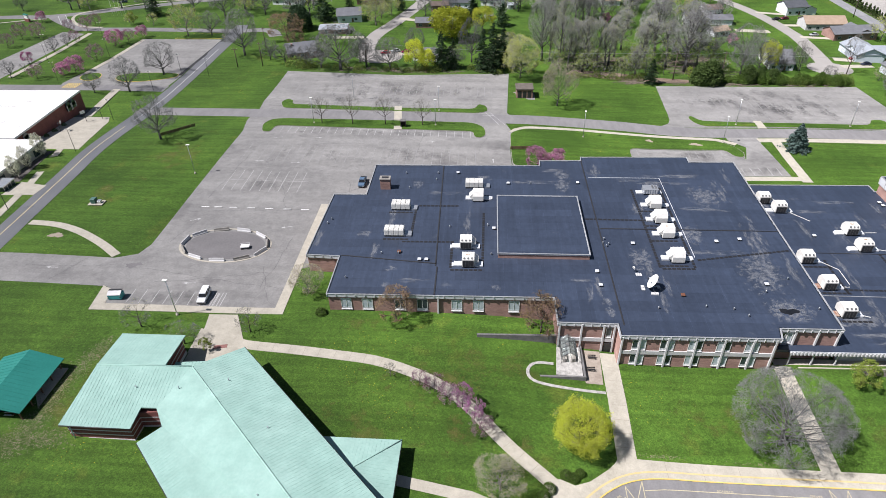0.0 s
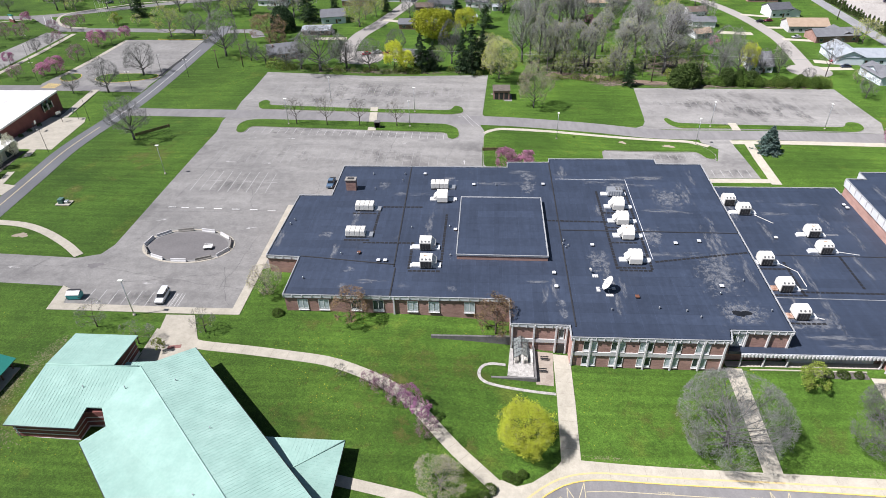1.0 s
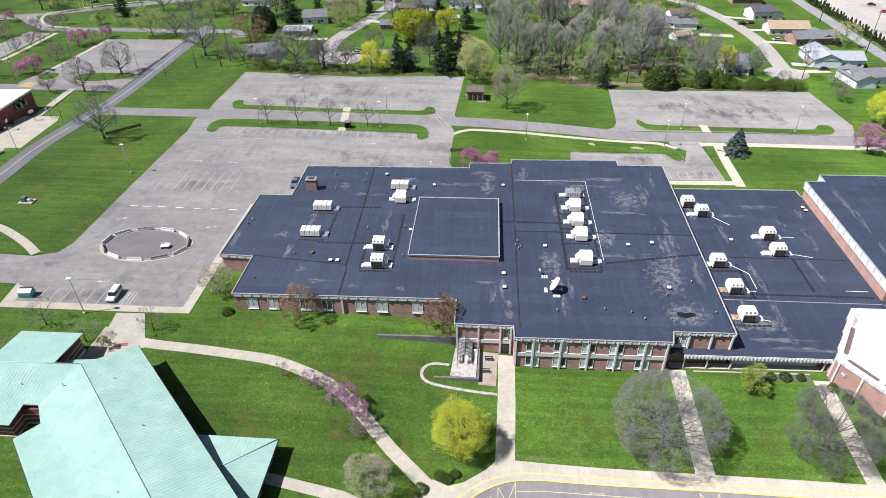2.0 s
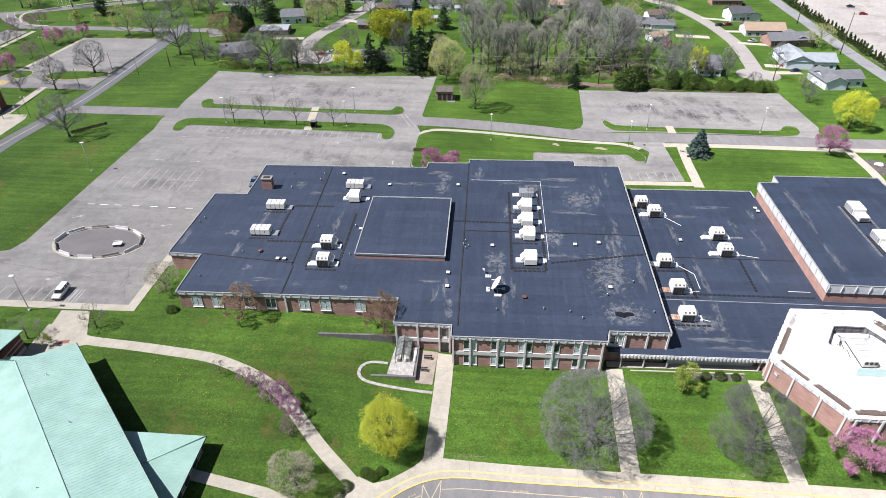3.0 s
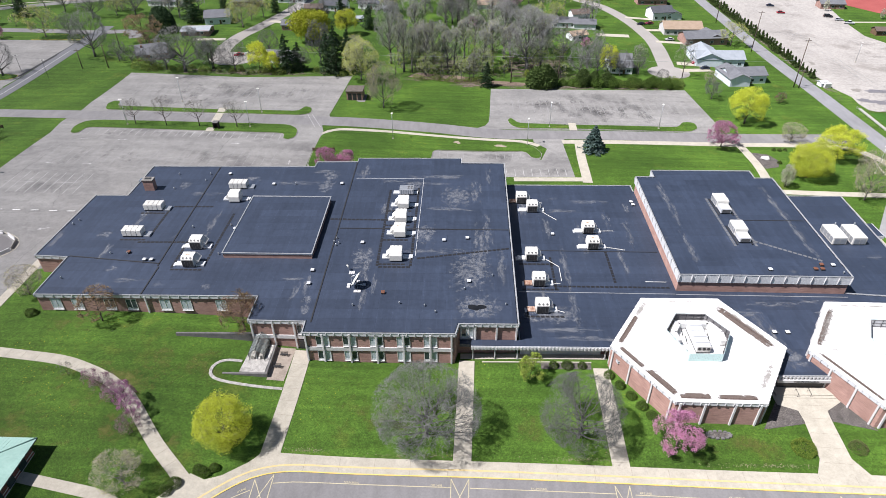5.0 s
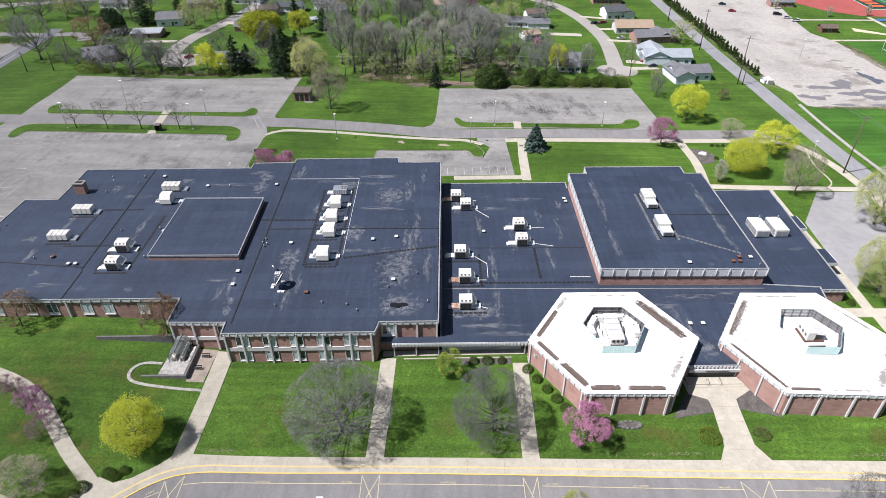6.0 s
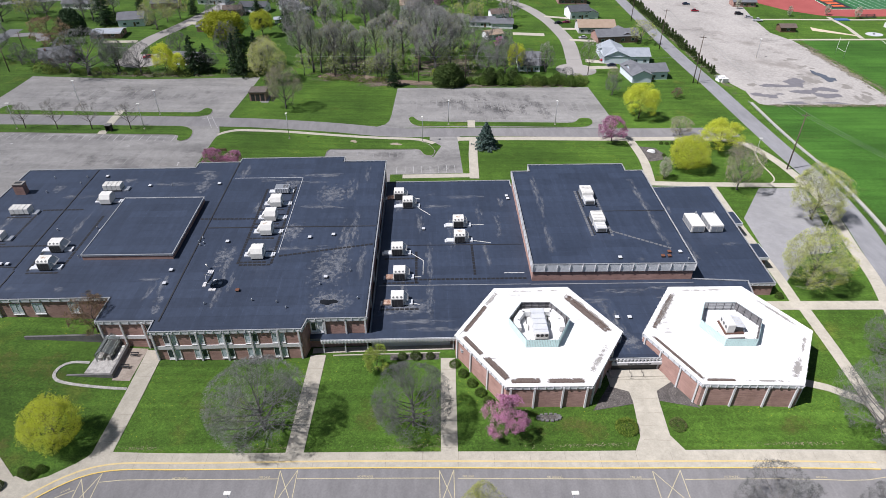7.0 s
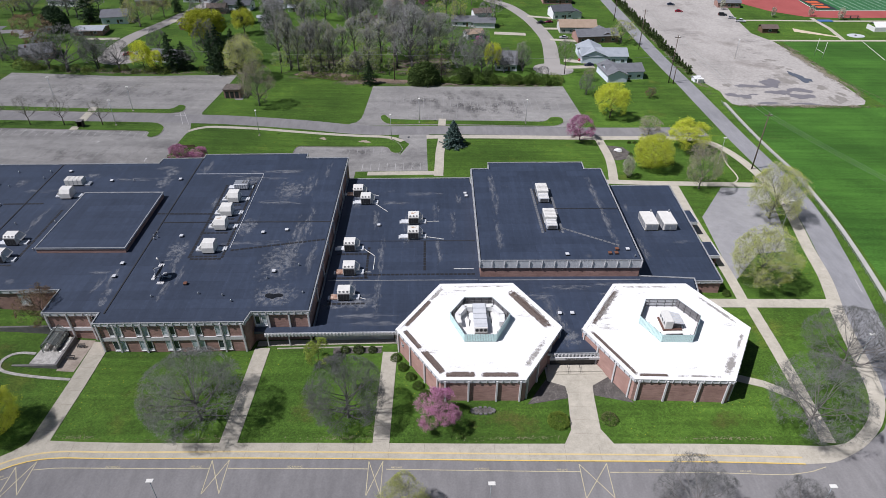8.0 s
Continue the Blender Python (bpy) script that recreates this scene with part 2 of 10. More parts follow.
GRAVEL = surface("gravel", (0.30, 0.282, 0.262), (0.42, 0.396, 0.368), 0.95, 0.05, 1.2, 0.4, spot=(0.22, 0.20, 0.18), spot_at=0.56, spot_scale=0.035)
add_mottle(GRAVEL, 0.06, 0.9, 1.08, 4, 0.7, (1.0, 0.5, 1))
add_mottle(GRAVEL, 0.6, 0.88, 1.1, 4, 0.7)
PALE_METAL = surface("pale_metal", (0.58, 0.60, 0.62), (0.72, 0.73, 0.74), 0.4, 1.0, 5, 0.04, metal=0.15)
FAN_GREY = surface("fan_grey", (0.08, 0.08, 0.082), (0.15, 0.15, 0.152), 0.6, 1.0, 8, 0.05)
add_mottle(MULCH, 5.0, 0.45, 1.9, 3, 0.7)
add_specks(MULCH, 3.0, 0.2, (0.26, 0.23, 0.20), 0.6, 0.45)
WHITE_GRAVEL = surface("white_gravel", (0.27, 0.26, 0.24), (0.50, 0.48, 0.45), 0.95, 1.5, 5, 0.5, contrast=0.25)
POOL = surface("roof_pool", (0.010, 0.011, 0.013), (0.02, 0.021, 0.023), 0.15, 0.5, 3, 0.0)
RUST_PLATE = surface("rusted_plate", (0.22, 0.11, 0.07), (0.50, 0.38, 0.31), 0.8, 1.2, 5, 0.1, contrast=0.2)
# standing water: the sky's reflection is put into its blue-grey base colour
SKY_TINT_WATER = surface("puddle", (0.09, 0.10, 0.12), (0.14, 0.15, 0.175), 0.08, 0.3, 2, 0.0)
PAINT_YELLOW = surface("yellow_paint", (0.62, 0.44, 0.10), (0.75, 0.56, 0.16), 0.7, 0.5, 5, 0.05)


# ---- the lie of the land ----
LAND = [
    [(0, -20, 0), (32, -20, 0), (90, -22, -.3), (130, -22, -.6), (0, -1, -0.1), (30, -1, -0.25), (-6, 2, .25), (88, -14, 0), (107, -14, 0), (124, -15, -.1)],
    [(-71, 11, 3.1), (-112, 18, 4.6), (-62, 11, 3.5), (-20, 3, 2.9), (-19, -17, 2), (-45, -15, 3.2), (-95, -30, 5.2), (-45, -45, 3), (0, -50, -.2), (90, -50, -.8)],
    [(-111, 115, 1.8), (-115, 74, 3.4), (-150, 35, 5), (-149, 136, -.8), (-26, 110, -.4), (-64, 172, -2.2), (44, 165, -4.2), (42, 133, -4.8), (69, 107, -2.9)],
    [(71, 88, -3), (72, 128, -4.7), (122, 133, -6), (126, 164, -6.4), (170, 183, -7.5), (190, 147, -7), (174, 80, -5.3), (140, 19, -2), (150, -20, -1.4), (-171, 155, -.6)],
    [(-155, 211, 0), (-165, 84, 4), (-60, 62, 1.8), (40, 85, -3), (60, 30, -.3), (-100, 300, -1), (60, 300, -6), (250, 300, -9), (-300, 200, 2), (300, 100, -8), (-300, -50, 6)],
    [(-1500, -800, 4), (-1500, 1500, 0), (1500, 1500, -10), (1500, -800, -6), (0, 1800, -6), (0, -900, 0)],
]
SPOTS = np.array([p for row in LAND for p in row], float)


def spread(a, b):
    d = a[:, None, :2] - b[None, :, :2]
    return np.sqrt((d ** 2).sum(-1) + 625.0)


def land_weights():
    k = len(SPOTS)
    a = np.zeros((k + 3, k + 3))
    a[:k, :k] = spread(SPOTS, SPOTS) - np.eye(k) * 3.0
    a[:k, k] = 1
    a[:k, k + 1:] = SPOTS[:, :2] / 100
    a[k:, :k] = a[:k, k:].T
    return np.linalg.solve(a, np.r_[SPOTS[:, 2], 0, 0, 0])


WEIGHTS = land_weights()


def lands(pts):
    p, k = np.array(pts, float), len(SPOTS)
    return spread(p, SPOTS) @ WEIGHTS[:k] + WEIGHTS[k] + p[:, :2] @ WEIGHTS[k + 1:] / 100


def land(x, y):
    return float(lands([(x, y)])[0])


# ---- helpers for meshes ----
def mesh_of(bm, name, material):
    me = bpy.data.meshes.new(name)
    bm.to_mesh(me)
    bm.free()
    for m in material if isinstance(material, (list, tuple)) else [material]:
        me.materials.append(m)
    return me


ORIGIN = {}


def part(name, bm, material, parent=None, label="", world=False):
    """Links a bmesh as one object, under a thing or a part where one is given. world: its points are in the world's metres."""
    if world and parent is not None:
        bm.transform(ORIGIN[parent.name].inverted())
    ob = new(name, mesh_of(bm, name, material))
    if parent is not None:
        ORIGIN[ob.name] = ORIGIN.get(parent.name, Matrix())
    if parent is not None:
        ob.parent = parent
    if label:
        ob["label"] = label
    return ob


def thing(name, x, y, z, label, category, group="", kind="", turn=0.0):
    e = new(name)
    e.empty_display_size = 0.2
    e.matrix_world = pose(x, y, z, 0, 0, turn)
    ORIGIN[e.name] = pose(x, y, z, 0, 0, turn)
    return tagged(e, label, category, group, kind)


def box(bm, x0, y0, z0, x1, y1, z1, mi=0, bevel=0.0):
    vs = [bm.verts.new(p) for p in ((x0, y0, z0), (x1, y0, z0), (x1, y1, z0), (x0, y1, z0), (x0, y0, z1), (x1, y0, z1), (x1, y1, z1), (x0, y1, z1))]
    fs = [bm.faces.new([vs[i] for i in q]) for q in ((3, 2, 1, 0), (4, 5, 6, 7), (0, 1, 5, 4), (1, 2, 6, 5), (2, 3, 7, 6), (3, 0, 4, 7))]
    for f in fs:
        f.material_index = mi
    if bevel:
        bmesh.ops.bevel(bm, geom=list({e for f in fs for e in f.edges}), offset=bevel, segments=1, affect="EDGES")
    return bm


def boxes(*rows, bevel=0.0):
    bm = bmesh.new()
    for r in rows:
        box(bm, *r, bevel=bevel)
    return bm


def tube(bm, p, q, r0, r1, n=8, mi=0, cap=True):
    """A tapered round bar from p to q."""
    p, q = Vector(p), Vector(q)
    d = (q - p).normalized()
    u = d.orthogonal().normalized()
    v = d.cross(u)
    rings = []
    for c, r in ((p, r0), (q, r1)):
        rings.append([bm.verts.new(c + (u * math.cos(a) + v * math.sin(a)) * r) for a in (2 * math.pi * i / n for i in range(n))])
    for i in range(n):
        f = bm.faces.new((rings[0][i], rings[0][(i + 1) % n], rings[1][(i + 1) % n], rings[1][i]))
        f.material_index, f.smooth = mi, n > 5
    if cap:
        bm.faces.new(rings[0][::-1]).material_index = mi
        bm.faces.new(rings[1]).material_index = mi
    return bm


def prism(bm, poly, z0, z1, mi=0):
    """An upright prism over a plan (any winding)."""
    area = sum(a[0] * b[1] - b[0] * a[1] for a, b in zip(poly, poly[1:] + poly[:1]))
    poly = poly if area > 0 else poly[::-1]
    lo, hi = [bm.verts.new((x, y, z0)) for x, y in poly], [bm.verts.new((x, y, z1)) for x, y in poly]
    fs = [bm.faces.new(lo[::-1]), bm.faces.new(hi)]
    fs += [bm.faces.new((lo[i], lo[(i + 1) % len(lo)], hi[(i + 1) % len(lo)], hi[i])) for i in range(len(lo))]
    for f in fs:
        f.material_index = mi
    return bm


def drape(poly, lift, drop=0.0, cell=5.0):
    """A sheet that follows the land over a plan; with drop its rim is turned down as a kerb face."""
    bm = bmesh.new()
    area = sum(a[0] * b[1] - b[0] * a[1] for a, b in zip(poly, poly[1:] + poly[:1]))
    poly = poly if area > 0 else poly[::-1]
    bm.faces.new([bm.verts.new((x, y, 0)) for x, y in poly])
    bm.normal_update()
    bmesh.ops.triangulate(bm, faces=bm.faces[:])
    for axis in (0, 1):
        lo, hi = min(p[axis] for p in poly), max(p[axis] for p in poly)
        c = (math.floor(lo / cell) + 1) * cell
        while c < hi:
            bmesh.ops.bisect_plane(bm, geom=bm.verts[:] + bm.edges[:] + bm.faces[:], plane_co=(c, c, 0), plane_no=(1 - axis, axis, 0), dist=0.001)
            c += cell
    bm.verts.ensure_lookup_table()
    for v, z in zip(bm.verts, lands([(v.co.x, v.co.y) for v in bm.verts])):
        v.co.z = z + lift
    if drop:
        rim = [e for e in bm.edges if e.is_boundary]
        made = bmesh.ops.extrude_edge_only(bm, edges=rim)["geom"]
        for v in made:
            if isinstance(v, bmesh.types.BMVert):
                v.co.z -= drop
        bmesh.ops.recalc_face_normals(bm, faces=bm.faces[:])
    return bm


def curve_points(pts, step=2.0):
    """Points along a smooth curve through pts."""
    p = [Vector((*q, 0)) for q in pts]
    p = [2 * p[0] - p[1]] + p + [2 * p[-1] - p[-2]]
    out = []
    for i in range(1, len(p) - 2):
        a, b, c, d = p[i - 1:i + 3]
        k = max(1, int((c - b).length / step))
        for j in range(k):
            t = j / k
            out.append(0.5 * (2 * b + (c - a) * t + (2 * a - 5 * b + 4 * c - d) * t * t + (3 * b - a - 3 * c + d) * t ** 3))
    return out + [p[-2]]


def strip_plan(pts, width, smooth=True, step=3.0, shift=0.0):
    """The plan of a band of that width along a line; shift moves it to its left."""
    c = curve_points(pts, step) if smooth else [Vector((*q, 0)) for q in pts]
    left, right = [], []
    for i, q in enumerate(c):
        d = (c[min(i + 1, len(c) - 1)] - c[max(i - 1, 0)]).normalized()
        nrm = Vector((-d.y, d.x, 0))
        left.append(q + nrm * (shift + width / 2))
        right.append(q + nrm * (shift - width / 2))
    return [(v.x, v.y) for v in left], [(v.x, v.y) for v in right]


def band(pts, width, lift, smooth=True, step=3.0, shift=0.0, drop=0.0):
    """A draped band: quads along a line."""
    l, r = strip_plan(pts, width, smooth, step, shift)
    bm = bmesh.new()
    n = len(l)
    zs = lands(l + r)
    a = [bm.verts.new((*p, zs[i] + lift)) for i, p in enumerate(l)]
    b = [bm.verts.new((*p, zs[n + i] + lift)) for i, p in enumerate(r)]
    for i in range(n - 1):
        bm.faces.new((a[i], b[i], b[i + 1], a[i + 1]))
    if drop:
        made = bmesh.ops.extrude_edge_only(bm, edges=[e for e in bm.edges if e.is_boundary])["geom"]
        for v in made:
            if isinstance(v, bmesh.types.BMVert):
                v.co.z -= drop
        bmesh.ops.recalc_face_normals(bm, faces=bm.faces[:])
    return bm


def slab3(bm, pts, thick=0.22, mi=0):
    top = [bm.verts.new(p) for p in pts]
    bot = [bm.verts.new((p[0], p[1], p[2] - thick)) for p in pts]
    f = bm.faces.new(top)
    f.normal_update()
    if f.normal.z < 0:
        f.normal_flip()
    bm.faces.new(bot)
    for i in range(len(pts)):
        j = (i + 1) % len(pts)
        bm.faces.new((top[i], top[j], bot[j], bot[i]))
    bmesh.ops.recalc_face_normals(bm, faces=bm.faces[:])
    return bm


def structure(name, bm, material, label="", category=""):
    return tagged(part(name, bm, material), label, category, kind="structure")


# ---- ground ----
def build_ground():
    xs = [-2600, -1700, -1100, -750, -550, -450, -380, -330] + list(range(-300, 321, 5)) + [340, 370, 420, 500, 620, 800, 1100, 1700, 2600]
    ys = [-1500, -800, -450, -280, -180, -140, -110] + list(range(-90, 361, 5)) + [375, 400, 440, 500, 580, 700, 900, 1300, 2000, 3000]
    pts = [(x, y) for y in ys for x in xs]
    zs = lands(pts)
    w = len(xs)
    faces = [(j * w + i, j * w + i + 1, (j + 1) * w + i + 1, (j + 1) * w + i) for j in range(len(ys) - 1) for i in range(w - 1)]
    me = bpy.data.meshes.new("ground")
    me.from_pydata([(x, y, z) for (x, y), z in zip(pts, zs)], [], faces)
    me.materials.append(GRASS)
    tagged(new("ground", me), "mown green lawn with dandelions and worn patches", "lawn", kind="structure")


build_ground()

# ---- roads, lots, walks ----
ASPH, KERB, WALK = 0.04, 0.13, 0.10
KERBSTONE = surface("kerb_concrete", (0.20, 0.19, 0.17), (0.34, 0.32, 0.29), 0.9, 0.5, 4, 0.1)


def asphalt(name, poly, material=ASPHALT, label="weathered grey asphalt with cracks and faded markings", lift=ASPH):
    return structure(name, drape(poly, lift), material, label, "parking lot" if "lot" in name else "road")


def rounded(poly, r=2.4):
    """The outline with its corners rounded off."""
    out, n = [], len(poly)
    for i in range(n):
        a, b, c = Vector(poly[i - 1]), Vector(poly[i]), Vector(poly[(i + 1) % n])
        ka, kc = min(r, (a - b).length * 0.42), min(r, (c - b).length * 0.42)
        p, q = b + (a - b).normalized() * ka, b + (c - b).normalized() * kc
        out += [tuple(p.lerp(b, t).lerp(b.lerp(q, t), t)) for t in (0.0, 0.34, 0.67, 1.0)]
    return out


def island(name, poly, label="raised grass island with a concrete kerb", rim_mat=None):
    """A grass island inside a kerb that stands above the asphalt."""
    if rim_mat is GRASS:
        return structure(name, drape(rounded(poly), 0.03), GRASS, label, "lawn")
    if rim_mat is None:
        structure("kerb_apron", drape(poly, 0.034), ASPHALT, "grey asphalt beside a kerb", "road")
    poly = rounded(poly)
    rim = structure(name, drape(poly, KERB + 0.02, 0.25), rim_mat or KERBSTONE, label, "kerb")
    c = Vector((sum(p[0] for p in poly) / len(poly), sum(p[1] for p in poly) / len(poly)))
    inner = []
    n = len(poly)
    area = sum(a[0] * b[1] - b[0] * a[1] for a, b in zip(poly, poly[1:] + poly[:1]))
    q = poly if area > 0 else poly[::-1]
    for i in range(n):
        a, b, d = Vector(q[i - 1]), Vector(q[i]), Vector(q[(i + 1) % n])
        n1, n2 = (b - a).normalized(), (d - b).normalized()
        m = Vector((-n1.y, n1.x)) + Vector((-n2.y, n2.x))
        m = m / max(0.5, m.length_squared / 2)
        inner.append(tuple(b + m * 0.16))
    tagged(part("grass", drape(inner, KERB + 0.05), GRASS, rim), "mown green grass")
    return rim


def walk_slab(name, poly, label="pale concrete pavement"):
    return structure(name, drape(poly, WALK, 0.2), CONCRETE, label, "pavement")


def walk_band(name, pts, width, label="pale concrete footpath", smooth=True, shift=0.0, lift=WALK, step=2.5):
    return structure(name, band(pts, width, lift, smooth, step, shift, 0.2), CONCRETE, label, "pavement")


asphalt("parking_lot_west", [(-260, 30), (-141, 30), (-117, 29.2), (-112, 31.2), (-110.6, 35.5), (-110.6, 46), (-111, 107.6), (-113, 118), (-113, 124), (-20, 124),
                             (-17.5, 114.9), (-18.4, 100.4), (-18.2, 88), (-11, 78), (-20, 70), (-56, 70), (-56, 52), (-66, 52), (-66, 30), (-70.4, 28), (-70.4, 12), (-110.4, 11), (-113, 18.1), (-139, 18.8), (-260, 20)],
        label="cracked grey asphalt parking lot with faded white stall lines")
asphalt("parking_lot_north", [(-114, 177), (-65, 174), (-16.5, 177.7), (-18.5, 132), (-17, 128), (-104, 128), (-112, 128.5), (-113.5, 140)],
        label="patched grey asphalt parking lot beside bare trees")
asphalt("parking_lot_northeast", [(44, 166), (85, 168), (127, 170), (128.5, 135), (124.5, 125), (33, 125), (37.6, 126.2), (40.4, 128.4), (41.8, 132), (42.4, 138)],
        label="grey asphalt parking lot with rows of faded stalls")
asphalt("parking_lot_small", [(22, 104.9), (53.6, 104.7), (58, 98), (61, 107), (57, 113), (57, 116), (68, 116), (67, 110), (67.4, 85.8), (44, 85.8), (44, 80), (20, 80)],
        label="small grey asphalt lot with white stalls behind the school")
asphalt("parking_lot_east", [(160, 76.5), (175, 76.8), (168, 52), (163, 40), (154.4, 38.4), (142.8, 25.4), (146.8, 57.5)], COURT, "smooth grey asphalt court beside the east wing")
BACK = [(-160, 129), (-147, 129.5), (-115, 126.2), (-103, 125.4), (-60, 125), (-24, 125.6), (-5, 126), (22, 124.5), (42, 121), (61, 119.8), (110, 120.4), (140, 120.8), (172, 121.5)]
structure("road_back", band(BACK, 8.6, 0.055), ROAD, "grey asphalt campus road between the lots", "road")
structure("road_northwest", band([(-150, -60), (-150.5, 20), (-151.5, 45), (-153, 70), (-155, 90), (-156, 115), (-156.2, 140), (-156, 160), (-155, 217), (-156, 245)], 6.8, 0.065), ROAD_DARK,
          "blue-grey asphalt road with a pale centre line", "road")
structure("road_east", band([(144, -60), (155.5, -30), (161.5, -10), (166.4, 9), (171.9, 28), (175.6, 42), (179.4, 58), (182, 80), (182, 115), (182.4, 147), (182.8, 174), (182.5, 230), (184, 330), (185, 600)], 7.4, 0.05), ROAD_EAST,
          "grey asphalt road with a pale edge along a fence", "road")
FRONT_EDGE = [(v.x, v.y) for v in curve_points([(-24, -44), (-12, -32.8), (-8, -29.1), (-5.3, -27.0), (-2.1, -25.4), (2.7, -24.52), (10.9, -24.6), (32, -25)], 1.2)]
structure("road_front", drape([(-40, -58)] + [(x, y + 0.3) for x, y in FRONT_EDGE] + [(72, -25.9), (133, -27.7), (140, -26.8), (146, -23.9), (152, -20), (158, -13), (166, -16), (160, -60)], 0.04), ROAD,
          "smooth grey asphalt drive with yellow fire lane lines", "road")

# walks round the school
CORNER_OUT = curve_points([(133, -27.8), (138.2, -27.4), (142, -26.0), (147, -23.3), (152.6, -18.6), (157.0, -12.2), (159.6, -5)], 1.2)
CORNER_IN = curve_points([(155.9, -4), (155.2, -8), (153.3, -13.2), (149.7, -18.2), (144.6, -22.3), (141.5, -23.6), (138, -24)], 1.2)
walk_slab("pavement_front", [(x, y + 0.2) for x, y in FRONT_EDGE] + [(72, -26.0)] + [tuple(p)[:2] for p in CORNER_OUT] + [tuple(p)[:2] for p in CORNER_IN] + [(72, -22.6), (31, -21.6), (-0.5, -20.7), (-3.6, -20.3), (-3.9, -21.3), (-4.4, -22.0), (-5.6, -23.2), (-9, -25.8), (-11.6, -26.8), (-14.2, -25.8), (-20, -33), (-30, -46)],
          "broad pale concrete pavement with a yellow kerb")
walk_band("footpath_curved", [(-80, 2.5), (-75.5, 1.2), (-65, 0.2), (-56, -0.9), (-48.5, -2), (-43, -3.8), (-36.5, -6.8), (-30.8, -10.9), (-26, -16.2), (-21.8, -20.8), (-16.2, -26), (-12.5, -29.5)], 2.5)
walk_slab("pavement_south_lot", [(-114, 18.3), (-113, 9.8), (-70.4, 11), (-70.4, 58.7), (-72.4, 58.6), (-72.6, 13), (-110.4, 12.1), (-111.6, 17.1)])
walk_slab("plaza", [(-86.2, 10.0), (-80.0, 10.3), (-76.5, 3), (-74.6, 0), (-77, -1), (-83.5, -5.4), (-86, -5.4), (-85.6, 5.8)], "pale concrete plaza before the green-roofed hall")
walk_band("footpath_entrance", [(-1.4, 4.4), (-1.6, -8), (-2.1, -21.5)], 3.4, smooth=False)
walk_band("footpath_lawn", [(32.5, 2.5), (32.1, -8), (31.5, -22)], 3.2, smooth=False)
walk_band("footpath_court", [(59.4, 0.5), (59.1, -10), (58.8, -22.5)], 3.0, smooth=False)
walk_slab("footpath_doors", [(90.9, -4.5), (103.1, -4.5), (103.1, -7.4), (99.6, -9.6), (99.3, -12), (98.8, -20), (100.6, -23.4), (91.5, -23.4), (93.4, -20), (94.3, -12), (94.2, -9.6), (90.9, -8.2)], "wide pale concrete path to the doors between two halls")
walk_band("footpath_diagonal", [(142.5, 17.5), (141.6, 3), (140.6, -10.8), (139.6, -23.2)], 2.7, smooth=False)
walk_band("footpath_spur", [(129, -7.5), (134, -9.2), (140.2, -13.2)], 2.0, smooth=False)
walk_band("pavement_east", [(157.6, -5.5), (160, 5), (162.4, 14), (166.8, 27.5), (169.8, 41.5), (173.4, 56), (176.3, 70), (176, 92), (172.5, 107), (166, 114), (150, 115.3), (128, 114.8), (100, 114.2), (67, 113)], 3.2)
walk_band("footpath_cross", [(129, 16.6), (163.5, 17.4)], 3.2, smooth=False)
walk_band("footpath_wing", [(141.5, 16.5), (142.6, 30), (143.3, 50), (144.6, 68), (145.5, 80)], 2.6)
walk_band("footpath_north", [(124, 79.2), (140, 78.8), (175, 78.6)], 2.9, smooth=False)
walk_band("footpath_garden", [(126.5, 79), (129.4, 96), (129.8, 115)], 3.0)
walk_band("footpath_drive", [(70.8, 82), (71.6, 100), (72.8, 113.5)], 3.0, smooth=False)
walk_band("footpath_rear", [(48, 84.2), (72.2, 84.2)], 2.6, smooth=False)
walk_band("kerb_walk_back", [(-17.5, 113.6), (-12.5, 118.4), (5, 118.9), (22, 117.4), (40, 115.4), (53, 113.6), (58.5, 109.5)], 1.9)
structure("crosswalk_west", band([(-57.3, 112.2), (-59.9, 135.6)], 2.8, WALK + 0.1, False, 2.5, 0.0, 0.3), CONCRETE, "pale concrete crossing path", "pavement")
walk_band("crosswalk_east", [(72.7, 124.2), (73.1, 131.4)], 2.8, smooth=False, lift=WALK + 0.1)
walk_band("footpath_northwest", [(-147.5, 44), (-139.8, 43.2), (-132, 40.3), (-123.2, 35), (-117, 30.2)], 2.2, lift=0.12)

# islands and lawns inside the asphalt
island("island_lawn_west", [(-149.0, 37), (-146, 44.2), (-147.5, 58), (-149.5, 80), (-151.8, 98), (-152.4, 112), (-151, 120.2), (-144, 121.6), (-122, 121), (-115.4, 117.8), (-112.9, 113), (-112, 87), (-111.4, 46), (-112.2, 36.5), (-114.4, 32.2), (-118, 30.5), (-141, 31.2), (-147, 33)], "large mown lawn beside the road", GRASS)
island("island_lawn_northwest", [(-149.5, 136.5), (-151.6, 145), (-152, 160), (-151, 205), (-144, 207), (-115.5, 178), (-115, 138), (-119.5, 132.6), (-145, 134.6)], "mown grass lawn at the road fork", GRASS)
island("island_north", [(-106.3, 138.4), (-104.5, 142.2), (-101.6, 140.4), (-101, 135.8), (-82.5, 134.8), (-60.6, 134), (-30.6, 134.8), (-29.5, 140.4), (-26.2, 138.6), (-25.4, 132.6), (-29.5, 130.2), (-60, 130), (-81, 130.2), (-103.4, 131)])
island("island_south", [(-104.2, 107), (-106, 114), (-104.4, 119), (-100, 120.2), (-59, 120.6), (-31, 120.8), (-27, 117), (-26.2, 110), (-28.3, 107), (-30.6, 108), (-30.7, 112.4), (-58, 112.4), (-101, 112.7), (-100.8, 107)])
